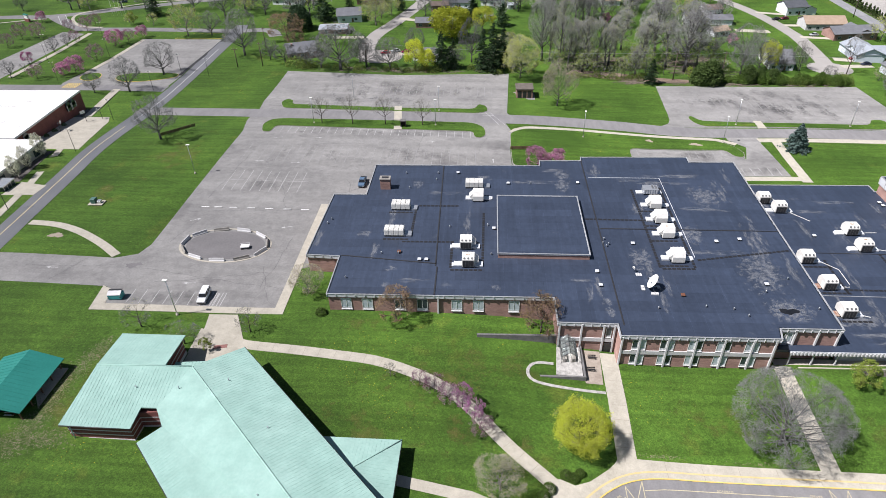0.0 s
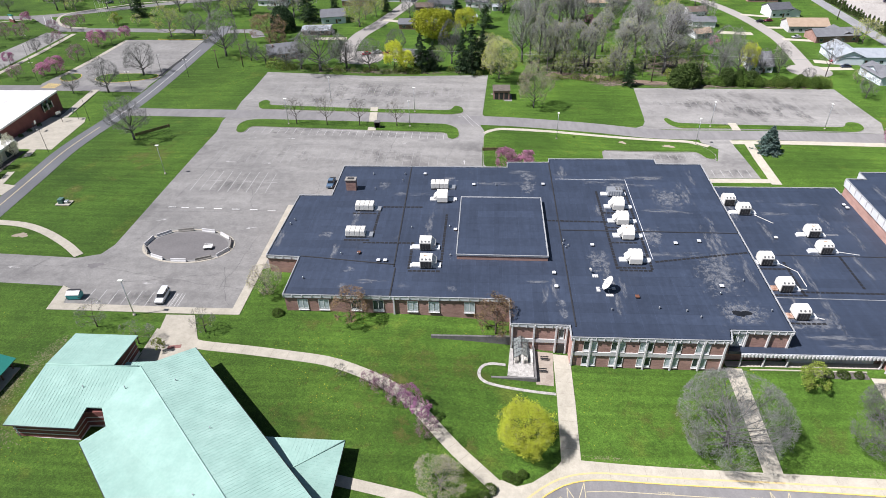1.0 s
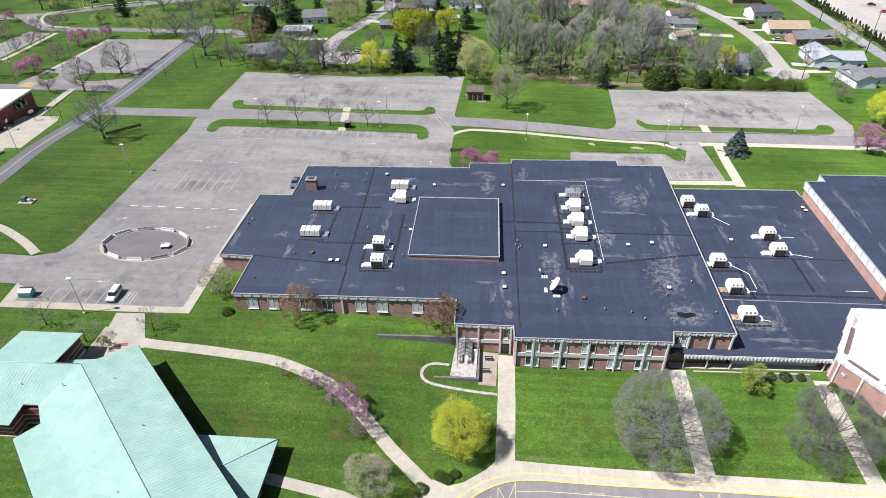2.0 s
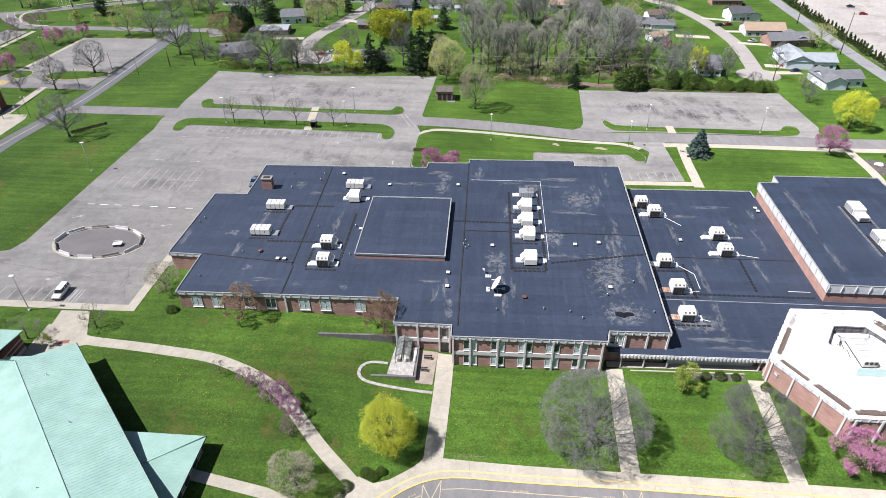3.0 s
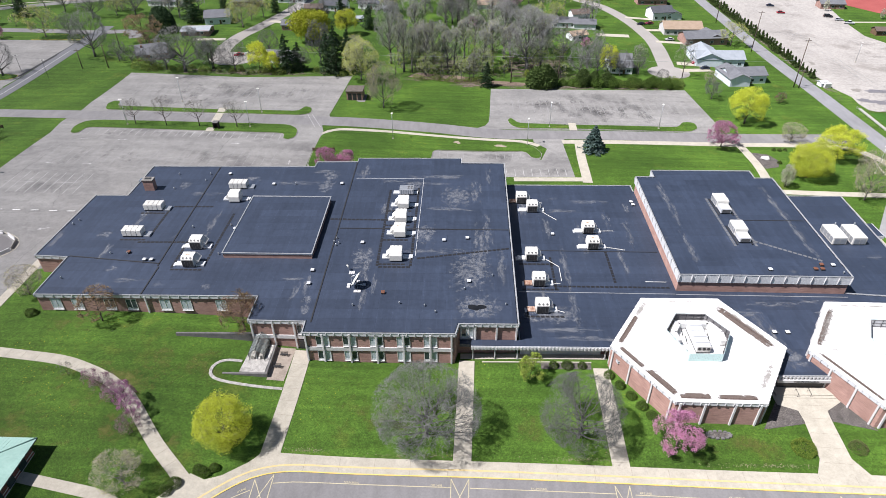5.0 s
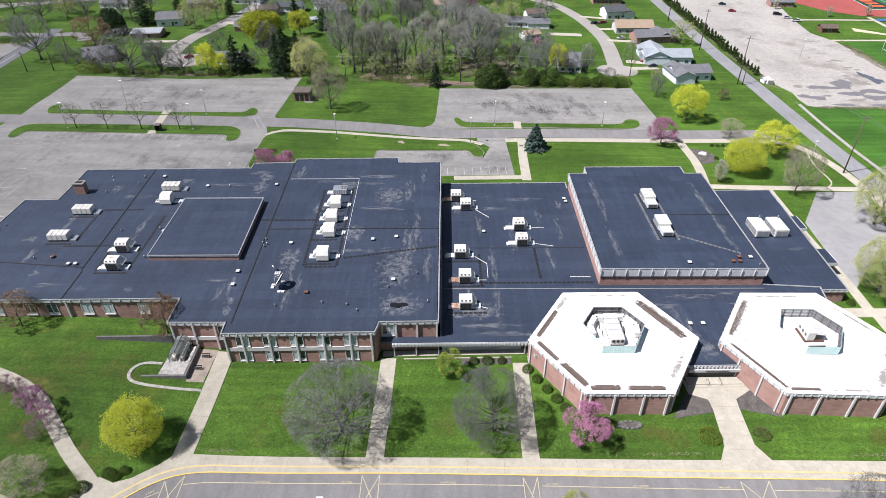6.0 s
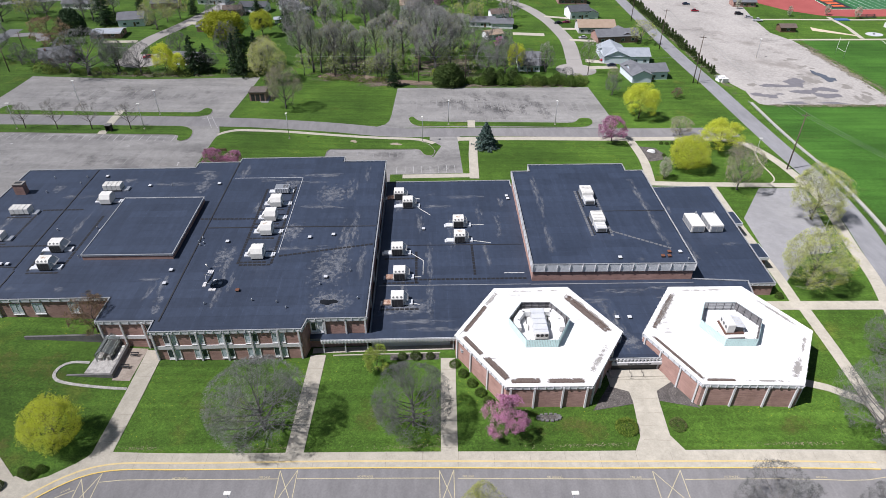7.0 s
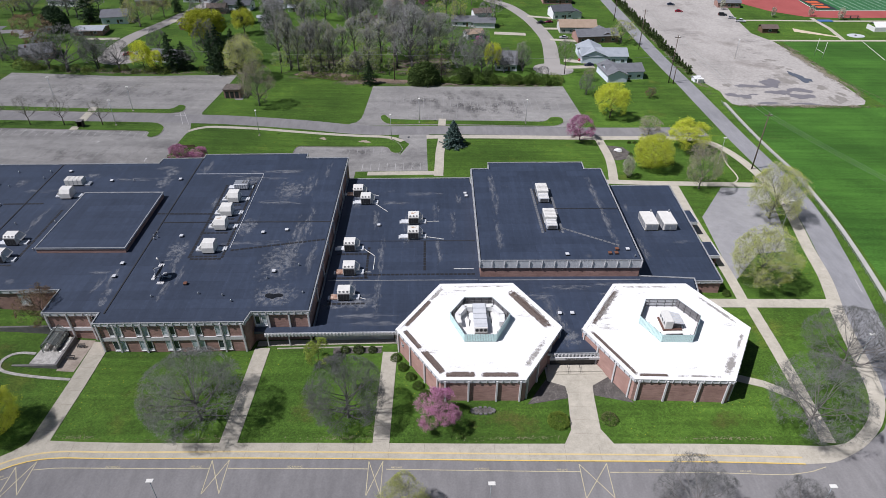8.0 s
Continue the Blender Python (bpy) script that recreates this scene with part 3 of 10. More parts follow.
island("island_northeast", [(48.8, 134.5), (50.8, 136.6), (52.8, 131.4), (71.6, 129.8), (112.8, 130), (115.6, 135.4), (120.4, 135), (120, 129), (116, 125.6), (102, 125.2), (53, 125.8), (50, 129)])
island("island_back", [(-18.0, 113.0), (-13, 117.5), (5, 118), (22, 116.5), (40, 114.4), (52.6, 112.7), (57, 108.5), (58.9, 103), (58, 99), (54.8, 99.6), (53.4, 104.9), (21.9, 105.1), (20.6, 80), (-9, 80), (-18, 88), (-18.2, 100)], "grass bank with a kerb behind the school")
island("island_strip", [(67.4, 110), (69.6, 111), (69.3, 86.7), (67.2, 86.2)], "narrow grass strip beside a footpath", GRASS)

# ---- the school ----
ROOF_Z, LOW_Z, GYM_Z, HEX_Z = 7.9, 3.5, 8.3, 5.7
MAIN = [(-68.4, 27), (-67.4, 54.9), (-58.6, 54.9), (-58.4, 71.8), (-11.2, 71.8), (-11, 74.8), (0.9, 75), (1, 77.2), (31.5, 77.4), (31.5, 74.5), (43.9, 74.4), (42.9, 4.7), (30.9, 4.7), (30.2, 1.7), (-0.3, 1.7), (-0.3, 5.0), (-12.1, 5.2), (-12.1, 12.8), (-60.6, 12.8), (-60.4, 26.5)]
HEX1 = [(70.1, 15.9), (86.4, 15.9), (94.9, 1.2), (85.6, -13.1), (69.6, -12.8), (60.8, 1.3)]
HEX2 = [(108.9, 15.2), (125.2, 14.9), (133.5, 0.2), (124.5, -14.2), (106.0, -13.3), (99.0, 0.7)]


EDGE = surface("edge_metal", (0.26, 0.27, 0.28), (0.36, 0.37, 0.38), 0.5, 0.4, 5, 0.05)


def inset(poly, d):
    area = sum(a[0] * b[1] - b[0] * a[1] for a, b in zip(poly, poly[1:] + poly[:1]))
    q = poly if area > 0 else poly[::-1]
    out = []
    for i in range(len(q)):
        a, b, c = Vector(q[i - 1]), Vector(q[i]), Vector(q[(i + 1) % len(q)])
        n1, n2 = (b - a).normalized(), (c - b).normalized()
        m = Vector((-n1.y, n1.x)) + Vector((-n2.y, n2.x))
        out.append(tuple(b + m * (d / max(0.3, m.length_squared / 2))))
    return out


def ring(bm, outer, inner, z0, z1, mi=0):
    n = len(outer)
    o0, o1, i0, i1 = ([bm.verts.new((*p, z)) for p in q] for q, z in ((outer, z0), (outer, z1), (inner, z0), (inner, z1)))
    for i in range(n):
        j = (i + 1) % n
        for f in ((o0[i], o0[j], o1[j], o1[i]), (i0[j], i0[i], i1[i], i1[j]), (o1[i], o1[j], i1[j], i1[i]), (o0[j], o0[i], i0[i], i0[j])):
            bm.faces.new(f).material_index = mi
    return bm


def ccw(poly):
    return poly if sum(a[0] * b[1] - b[0] * a[1] for a, b in zip(poly, poly[1:] + poly[:1])) > 0 else poly[::-1]


def wing(name, plan, base, top, roof_mat, label, fascia=0.8, category="building", over=0.25, curb=0.12, roof_drop=0.1, edge=0.16, edge_mat=None):
    """A flat-roofed building: brick walls set in under a metal fascia, roof sheet inside a low edge."""
    plan = ccw(plan)
    t = thing(name, *plan[0], base, label, category)

    def add(n, bm, mat, lab=""):
        return part(n, bm, mat, t, lab, world=True)

    add("wall", prism(bmesh.new(), inset(plan, over), base, top - 0.25), BRICK, "brown-red brick wall")
    add("fascia", ring(bmesh.new(), plan, inset(plan, over + 0.1), top - fascia, top), TRIM, "pale grey metal fascia")
    add("coping", ring(bmesh.new(), inset(plan, -0.06), inset(plan, edge), top, top + curb), edge_mat or EDGE, "light metal roof edge")
    add("roof", prism(bmesh.new(), inset(plan, 0.2), top - 0.3, top - roof_drop + 0.1), roof_mat)
    return t


school = wing("school_main_block", MAIN, -4.0, ROOF_Z, MEMBRANE, "large flat-roofed brick school block with a black membrane roof")
low = wing("school_low_link", [(43.2, 4.5), (61, 4.5), (62, -1), (92, -4.2), (103, -4.2), (126, 0), (129.5, 19.8), (117, 21), (117, 66), (80, 66), (80, 69.3), (43.9, 69.3)], -6, LOW_Z, MEMBRANE, "low flat-roofed brick link between the school halls", 0.5)
gym = wing("school_gym", [(79.3, 21.1), (116.7, 20.5), (117.3, 65.3), (112.5, 65.3), (112.6, 69.4), (85.0, 69.6), (84.9, 65.8), (79.9, 65.8)], -5, GYM_Z, MEMBRANE, "tall brick gymnasium with a white panelled fascia and black roof", 2.1)
east = wing("school_east_wing", [(117, 20.6), (136.9, 20.6), (138.9, 66.5), (118, 66.6)], -6, 1.9, MEMBRANE, "low brick east wing with a black flat roof", 0.7)
hex_a = wing("school_hexagon_hall", HEX1, -1.5, HEX_Z, WHITE_ROOF, "six-sided brick hall with a bright white flat roof", 0.8, over=0.12, curb=0.1, edge=0.75, edge_mat=WHITE_ROOF)
hex_b = wing("school_hexagon_hall", HEX2, -1.5, HEX_Z, WHITE_ROOF, "six-sided brick hall with a bright white flat roof beside a lawn", 0.8, over=0.12, curb=0.1, edge=0.75, edge_mat=WHITE_ROOF)
pent = wing("school_penthouse", [(-23.8, 26.6), (-2.9, 26.4), (-2.9, 52.3), (-23.6, 52.5)], ROOF_Z - 0.2, 9.3, MEMBRANE, "raised roof section with a brick upstand and metal edge", 0.3, over=0.12)


# ---- facade pieces ----
def share(name, me, parent, m, label=""):
    """One more object on a mesh that is already there, at the world pose m."""
    ob = new(name, me)
    ob.parent = parent
    ob.matrix_basis = ORIGIN[parent.name].inverted() @ m
    ORIGIN[ob.name] = m.copy()
    if label:
        ob["label"] = label
    return ob


def along(p, q, d, out=0.0):
    """The pose on the line p to q at d metres, x along it, y into the wall (the outside is on its right)."""
    u = (Vector(q) - Vector(p)).normalized()
    n = Vector((u.y, -u.x))
    at = Vector(p) + u * d + n * out
    return Matrix(((u.x, -n.x, 0, at.x), (u.y, -n.y, 0, at.y), (0, 0, 1, 0), (0, 0, 0, 1)))


FIN = {}


def fins(parent, p, q, top, height, step, depth=0.3, name="fascia_fin", half=0.045, straight=False):
    key = (height, depth, half)
    if key not in FIN:
        bm = bmesh.new()
        pts = [(0, 0), (-depth, 0), (-depth, -height * (0.9 if straight else 0.35)), (-depth if straight else -0.08, -height), (0, -height)]
        a, b = [bm.verts.new((-half, y, z)) for y, z in pts], [bm.verts.new((half, y, z)) for y, z in pts]
        bm.faces.new(a), bm.faces.new(b[::-1])
        for i in range(5):
            bm.faces.new((a[i], b[i], b[(i + 1) % 5], a[(i + 1) % 5])[::-1])
        bmesh.ops.recalc_face_normals(bm, faces=bm.faces[:])
        FIN[key] = mesh_of(bm, name, PILASTER)
    length = (Vector(q) - Vector(p)).length
    k = max(1, round(length / step))
    for i in range(k + 1):
        share(name, FIN[key], parent, Matrix.Translation((0, 0, top)) @ along(p, q, min(length - 0.1, max(0.1, length * i / k))))


BOXES = {}


def bar(parent, name, p, q, d, width, z0, z1, depth, material, out=0.0, label="", bevel=0.0):
    """An upright block on a wall, width along it, standing out of it by depth."""
    key = (name, round(width, 3), round(z1 - z0, 3), round(depth, 3), material.name)
    if key not in BOXES:
        bm = bmesh.new()
        box(bm, -width / 2, -depth, 0, width / 2, 0.05, z1 - z0, bevel=bevel)
        BOXES[key] = mesh_of(bm, name, material)
    return share(name, BOXES[key], parent, Matrix.Translation((0, 0, z0)) @ along(p, q, d, out), label)


def upright_ring(bm, x0, x1, z0, z1, f, y0, y1):
    """A flat rectangular frame standing in a wall."""
    o, i = [(x0, z0), (x1, z0), (x1, z1), (x0, z1)], [(x0 + f, z0 + f), (x1 - f, z0 + f), (x1 - f, z1 - f), (x0 + f, z1 - f)]
    of, ob, jf, jb = ([bm.verts.new((x, y, z)) for x, z in q] for q, y in ((o, y0), (o, y1), (i, y0), (i, y1)))
    for k in range(4):
        j = (k + 1) % 4
        for q in ((of[k], of[j], jf[j], jf[k]), (ob[j], ob[k], jb[k], jb[j]), (of[j], of[k], ob[k], ob[j]), (jf[k], jf[j], jb[j], jb[k])):
            bm.faces.new(q)
    bmesh.ops.recalc_face_normals(bm, faces=bm.faces[:])
    return bm


WINDOWS = [0]


def window_on(parent, p, q, d, w, z0, h, panes=1):
    """A window in a wall: pale frame with a sill, glass above a pale panel."""
    key = ("window", w, h, panes)
    f = 0.08
    if key not in BOXES:
        BOXES[key] = mesh_of(upright_ring(bmesh.new(), -w / 2, w / 2, 0, h, f, -0.10, 0.05), "window", PAINT_WHITE)
        BOXES[key, "pane"] = mesh_of(boxes((-w / 2 + f, -0.04, h * 0.17, w / 2 - f, 0.04, h - f)), "pane", GLASS)
        BOXES[key, "blind"] = mesh_of(boxes((-w / 2 + f, -0.04, h * 0.17, w / 2 - f, 0.04, h - f)), "pane", BLIND_GLASS)
        BOXES[key, "panel"] = mesh_of(boxes((-w / 2 + f, -0.07, f, w / 2 - f, 0.04, h * 0.17 - 0.003)), "panel", TRIM)
        BOXES[key, "sill"] = mesh_of(boxes((-w / 2 - 0.05, -0.24, -0.12, w / 2 + 0.05, 0.05, -0.002)), "window_sill", PILASTER)
        BOXES[key, "mullion"] = mesh_of(boxes((-0.05, -0.095, h * 0.17, 0.05, -0.042, h - f)), "mullion", PAINT_WHITE)
    m = Matrix.Translation((0, 0, z0)) @ along(p, q, d)
    ob = share("window", BOXES[key], parent, m, "pale framed window")
    WINDOWS[0] += 1
    names = [("blind" if (WINDOWS[0] * 7) % 5 in (0, 1, 3) else "pane", "pane"), ("panel", "panel"), ("sill", "window_sill")] + [("mullion", "mullion")] * (panes > 1)
    for n, label in names:
        c = new(label, BOXES[key, n])
        c.parent = ob
    return ob


def bays(parent, p, q, top, base, pil, wins, fascia, step=1.6, band_z=None, over=0.25, depth=0.34):
    """Pilasters, windows, a floor band and the fins of the fascia on one side; p to q lie on the roof edge."""
    u = (Vector(q) - Vector(p)).normalized()
    n = Vector((-u.y, u.x))
    a, b = tuple(Vector(p) + n * over), tuple(Vector(q) + n * over)
    fins(parent, p, q, top - 0.05, fascia, step, 0.2)
    for d in pil:
        bar(parent, "pilaster", a, b, d, 0.36, base, top - 0.3, depth, PILASTER, label="pale concrete pilaster", bevel=0.03)
    for d, w, z0, h, k in wins:
        window_on(parent, a, b, d, w, z0, h, k)
    if band_z is not None:
        length = (Vector(q) - Vector(p)).length
        bar(parent, "floor_band", a, b, length / 2, length - 0.9, band_z, band_z + 0.9, 0.2, PILASTER, label="pale concrete floor band")


# two-storey front
pil = [0.5, 3.9, 9.3, 14.7, 20.1, 25.5, 29.7]
wins = [(c + s * 0.78, 1.12, z, h, 1) for c in pil[1:6] for s in (-1, 1) for z, h in ((0.3, 2.55), (4.2, 2.6))]
bays(school, (-0.3, 1.7), (30.2, 1.7), ROOF_Z, -1.2, pil, wins, 0.85, band_z=3.05)
bays(school, (-12.1, 5.2), (-0.3, 5.0), ROOF_Z, -0.8, [0.5, 4.9, 9.3, 11.4], [(10.35, 1.1, 4.2, 2.6, 1)], 0.85, band_z=3.05)
bays(school, (30.9, 4.7), (42.9, 4.7), ROOF_Z, 3.0, [3.3, 7.6, 11.6], [(0.95, 1.0, 4.1, 2.6, 1), (2.35, 1.0, 4.1, 2.6, 1)], 0.85)
bar(school, "window_wall", (30.9, 4.98), (42.9, 4.98), 1.7, 2.9, 3.4, 7.0, 0.06, TRIM, label="pale panelled wall round two windows")
bays(school, (30.2, 1.7), (30.9, 4.7), ROOF_Z, 0.2, [], [], 0.85)
# one-storey front and west end
bays(school, (-60.6, 12.8), (-12.1, 12.8), ROOF_Z, 2.4, [24.0], [(d, 2.3, 3.75, 2.9, 2) for d in (4.1, 8.7, 15.8, 20.6, 28.0, 32.6, 40.2)], 0.75, step=2.1)
bays(school, (-68.4, 27), (-60.4, 26.5), ROOF_Z, 2.4, [], [], 0.75, step=2.0)
bar(school, "door", (-68.4, 27.45), (-60.4, 26.95), 6.6, 1.9, 3.3, 5.9, 0.08, DARK_METAL, label="dark double door")
for p, q in (((42.9, 4.7), (43.9, 74.4)),):
    bays(school, p, q, ROOF_Z, 3.0, [9, 18, 27, 36, 45, 54, 63], [], 0.5, step=9)
# the entrance under the upper floor: a solid dark block, its recess's shade put into colour
box_bm = bmesh.new()
box(box_bm, -2.3, 5.0, -0.3, -0.6, 5.6, 2.7)
part("entrance_recess", box_bm, DARK_METAL, school, "dark block standing for the shaded entrance recess", world=True)

# gym fascia panels: tall white panels between ribs, brick below
for p, q in (((79.3, 21.1), (116.7, 20.5)), ((79.9, 65.8), (79.3, 21.1))):
    fins(gym, p, q, GYM_Z - 0.04, 2.05, 2.9, 0.24, "fascia_rib", 0.07)
    u = (Vector(q) - Vector(p)).normalized()
    n = Vector((-u.y, u.x))
    for d in range(4, int((Vector(q) - Vector(p)).length), 7):
        bar(gym, "pilaster", tuple(Vector(p) + n * 0.45), tuple(Vector(q) + n * 0.45), d, 0.3, LOW_Z, GYM_Z - 2.0, 0.12, BRICK)

# six-sided halls: fins, pilasters at thirds
for hall, plan in ((hex_a, ccw(HEX1)), (hex_b, ccw(HEX2))):
    for i in range(6):
        p, q = plan[i], plan[(i + 1) % 6]
        L = (Vector(q) - Vector(p)).length
        bays(hall, p, q, HEX_Z, -0.8, [0.9, L / 3, 2 * L / 3, L - 0.9], [], 0.75, step=1.45, over=0.12, depth=0.3)

# canopies with close fins
for p, q in (((33.4, 2.9), (61.4, 2.9)), ((92, -4.2), (103, -4.2))):
    fins(low, p, q, LOW_Z - 0.02, 0.75, 0.72, 0.2, "canopy_fin", 0.15, True)
porch = bmesh.new()
box(porch, 33.4, 2.95, 2.95, 61.4, 4.8, LOW_Z + 0.14)
box(porch, 31.0, 3.4, 2.95, 33.398, 4.8, LOW_Z + 0.12)
part("canopy", porch, MEMBRANE, low, "flat dark canopy over a walkway", world=True)
porch = bmesh.new()
box(porch, 33.3, 2.85, 2.75, 61.5, 2.945, LOW_Z + 0.16)
part("canopy_fascia", porch, TRIM, low, "pale ribbed canopy edge", world=True)
for x in (33.7, 38.2, 42.8, 60.6):
    bm = bmesh.new()
    box(bm, x - 0.12, 3.0, -1.0, x + 0.12, 3.25, 2.94)
    part("post", bm, PILASTER, low, world=True)
bm = bmesh.new()
box(bm, 43.5, 4.4, -0.6, 60.0, 4.9, 2.6)
part("window_band", bm, TRIM, low, "pale panelled wall with windows under the canopy", world=True)
for i in range(11):
    bm = bmesh.new()
    box(bm, 44.2 + i * 1.4, 4.35, 1.5, 45.3 + i * 1.4, 4.5, 2.5)
    part("window", bm, GLASS, low, world=True)
# doors between the halls, with a sign over them; deep shade is put into their dark colour
bm = bmesh.new()
box(bm, 92.0, -4.05, -0.2, 103.0, -3.6, 2.75)
part("door_front", bm, DARK_METAL, low, "glass door front coloured dark for its deep shade", world=True)
sign_curve = bpy.data.curves.new("sign_text", "FONT")
sign_curve.body, sign_curve.size, sign_curve.extrude = "THEATRE GYMNASIUM", 0.46, 0.03
sign_curve.align_x = "CENTER"
sign_mesh = bpy.data.meshes.new_from_object(new("sign_maker", sign_curve).evaluated_get(bpy.context.evaluated_depsgraph_get()))
bpy.data.objects.remove(bpy.data.objects["sign_maker"])
sign_mesh.materials.clear()
sign_mesh.materials.append(DARK_METAL)
share("lettering", sign_mesh, low, pose(97.2, -4.645, 2.30, 90, 0, 0), "dark raised letters on the canopy edge")
bm = bmesh.new()
box(bm, 91.8, -4.62, 2.12, 103.2, -4.12, 2.74)
part("sign_board", bm, PILASTER, low, world=True)
for z, y in ((0.18, -6.6), (0.36, -6.0)):
    bm = bmesh.new()
    box(bm, 91.5, y, -0.4, 103.5, -3.9, z)
    part("step", bm, CONCRETE, low, "pale concrete step", world=True)
def handrail(x):
    t = thing("handrail", x, -6.4, 0.1, "dark metal handrail on the entrance steps", "handrail")
    for dy in (0.0, 1.3):
        part("post", tube(bmesh.new(), (0, dy, 0), (0, dy, 1.0), 0.03, 0.03, 6), DARK_METAL, t)
    part("rail", tube(bmesh.new(), (0, -0.2, 0.95), (0, 1.5, 1.05), 0.03, 0.03, 6), DARK_METAL, t)
for x in (95.4, 97.8):
    handrail(x)

# east wing: fins on the south edge, two porches on the court side
bays(east, (128.6, 20.6), (136.9, 20.6), 1.9, -3, [], [], 0.6, step=1.5)
for y in (31.5, 47.0):
    bm = bmesh.new()
    box(bm, 137.0, y, 1.0, 140.4, y + 6, 1.45)
    part("porch_roof", bm, MEMBRANE, east, "flat black porch roof", world=True)
    bm = bmesh.new()
    box(bm, 136.9, y - 0.1, 0.6, 140.5, y - 0.003, 1.5), box(bm, 140.4, y, 0.6, 140.55, y + 6, 1.5)
    part("porch_fascia", bm, TRIM, east, world=True)
    bm = bmesh.new()
    box(bm, 139.6, y + 0.3, -4.0, 140.1, y + 0.8, 0.98)
    part("porch_pier", bm, BRICK, east, world=True)


# ---- on the roofs ----
def box_part(t, name, material, *dims, label="", bevel=0.0):
    bm = bmesh.new()
    box(bm, *dims, bevel=bevel)
    return part(name, bm, material, t, label)


def hood_unit(x, y, z, turn=0.0, plate=PALE_METAL, rust=False):
    """A packaged rooftop unit: enamel body with a sloped back, framed condenser grille, three fans, hood and duct plates."""
    t = thing("rooftop_unit", x, y, z, "white enamel rooftop air conditioner with rust on its top" if rust else "white enamel rooftop air conditioner with a dark grille", "air conditioner", "hooded rooftop units", turn=turn)
    bm = bmesh.new()
    prof = [(-1.45, 0.35), (-1.45, 2.25), (-0.95, 2.75), (1.0, 2.75), (1.75, 1.7), (1.75, 0.35)]
    a, b = [bm.verts.new((-1.4, yy, zz)) for yy, zz in prof], [bm.verts.new((1.4, yy, zz)) for yy, zz in prof]
    bm.faces.new(a), bm.faces.new(b[::-1])
    for i in range(6):
        bm.faces.new((a[i], b[i], b[(i + 1) % 6], a[(i + 1) % 6]))
    bmesh.ops.recalc_face_normals(bm, faces=bm.faces[:])
    bmesh.ops.bevel(bm, geom=bm.edges[:], offset=0.04, segments=1, affect="EDGES")
    part("body", bm, UNIT_WHITE, t)
    g = box_part(t, "grille", DARK_METAL, -1.22, -1.52, 0.45, 1.22, -1.44, 2.0, label="dark condenser grille")
    for k in range(5):
        part("grille_bar", boxes((-1.2 + k * 0.6 - 0.03, -1.56, 0.45, -1.2 + k * 0.6 + 0.03, -1.521, 2.0)), FAN_GREY, g)
    d = Vector((0, -0.5, 0.5)).normalized()
    for i in range(3):
        c = Vector((-0.85 + i * 0.85, -1.2, 2.5))
        f = part("fan", tube(bmesh.new(), c - d * 0.1, c + d * 0.05, 0.29, 0.29, 14), UNIT_WHITE, t, "round fan with a pale rim")
        part("fan_well", tube(bmesh.new(), c + d * 0.051, c + d * 0.06, 0.24, 0.24, 14), FAN_GREY, f)
    bm = bmesh.new()
    v = [bm.verts.new(p) for p in ((1.41, -0.9, 2.3), (1.41, 1.4, 2.3), (2.35, 1.4, 1.3), (2.35, -0.9, 1.3), (1.41, -0.9, 0.8), (1.41, 1.4, 0.8))]
    for q in ((0, 1, 2, 3), (3, 2, 5, 4), (0, 3, 4), (1, 5, 2), (0, 4, 5, 1)):
        bm.faces.new([v[i] for i in q])
    bmesh.ops.recalc_face_normals(bm, faces=bm.faces[:])
    part("hood", bm, UNIT_WHITE, t, "sloping white intake hood")
    for xs in (-1.41, 1.405):
        part("side_panel", boxes((xs - 0.02, -1.2, 0.5, xs + 0.02, -0.1, 1.9), bevel=0.01), PAINT_WHITE, t)
    box_part(t, "duct_plate", plate, -3.3, -0.9, 0.02, -1.45, 0.7, 0.36, label="rusted duct plate" if plate is RUST_PLATE else "pale duct plate", bevel=0.03)
    box_part(t, "duct_plate", PALE_METAL, -3.75, -1.0, 0.02, -3.32, 0.3, 0.26, label="pale duct plate", bevel=0.03)
    box_part(t, "duct_plate", PALE_METAL, 1.45, -1.0, 0.02, 3.3, 0.6, 0.4, label="pale galvanised duct plate", bevel=0.03)
    box_part(t, "curb", DARK_METAL, -1.3, -1.35, 0.0, 1.3, 1.6, 0.34)
    if rust:
        bm = bmesh.new()
        bm.faces.new([bm.verts.new((px, py, 2.754)) for px, py in ((-1.1, -0.7), (0.9, -0.7), (1.2, 0.95), (-0.7, 0.95))])
        part("rust_stain", bm, RUST_FILM, t, "orange rust bloom on the top")
    return t


def long_unit(x, y, z, turn=0.0, n=4):
    t = thing("rooftop_unit", x, y, z, "long white ribbed rooftop ventilation unit on a pad", "air conditioner", "long rooftop units", turn=turn)
    for i in range(n):
        x0 = -2.0 + i * 4.0 / n
        bm = bmesh.new()
        box(bm, x0 + 0.02, -0.95, 0.25, x0 + 4.0 / n - 0.02, 0.95, 1.3, bevel=0.06)
        for j in range(5):
            yy = -0.8 + j * 0.36
            box(bm, x0 + 0.08, yy, 1.31, x0 + 4.0 / n - 0.08, yy + 0.12, 1.36)
        part("section", bm, UNIT_WHITE, t)
    box_part(t, "curb", DARK_METAL, -1.95, -0.9, 0.0, 1.95, 0.9, 0.24)
    box_part(t, "duct_plate", GALV, 2.05, -0.8, 0.02, 3.5, 0.7, 0.3, label="pale galvanised duct plate", bevel=0.02)
    return t


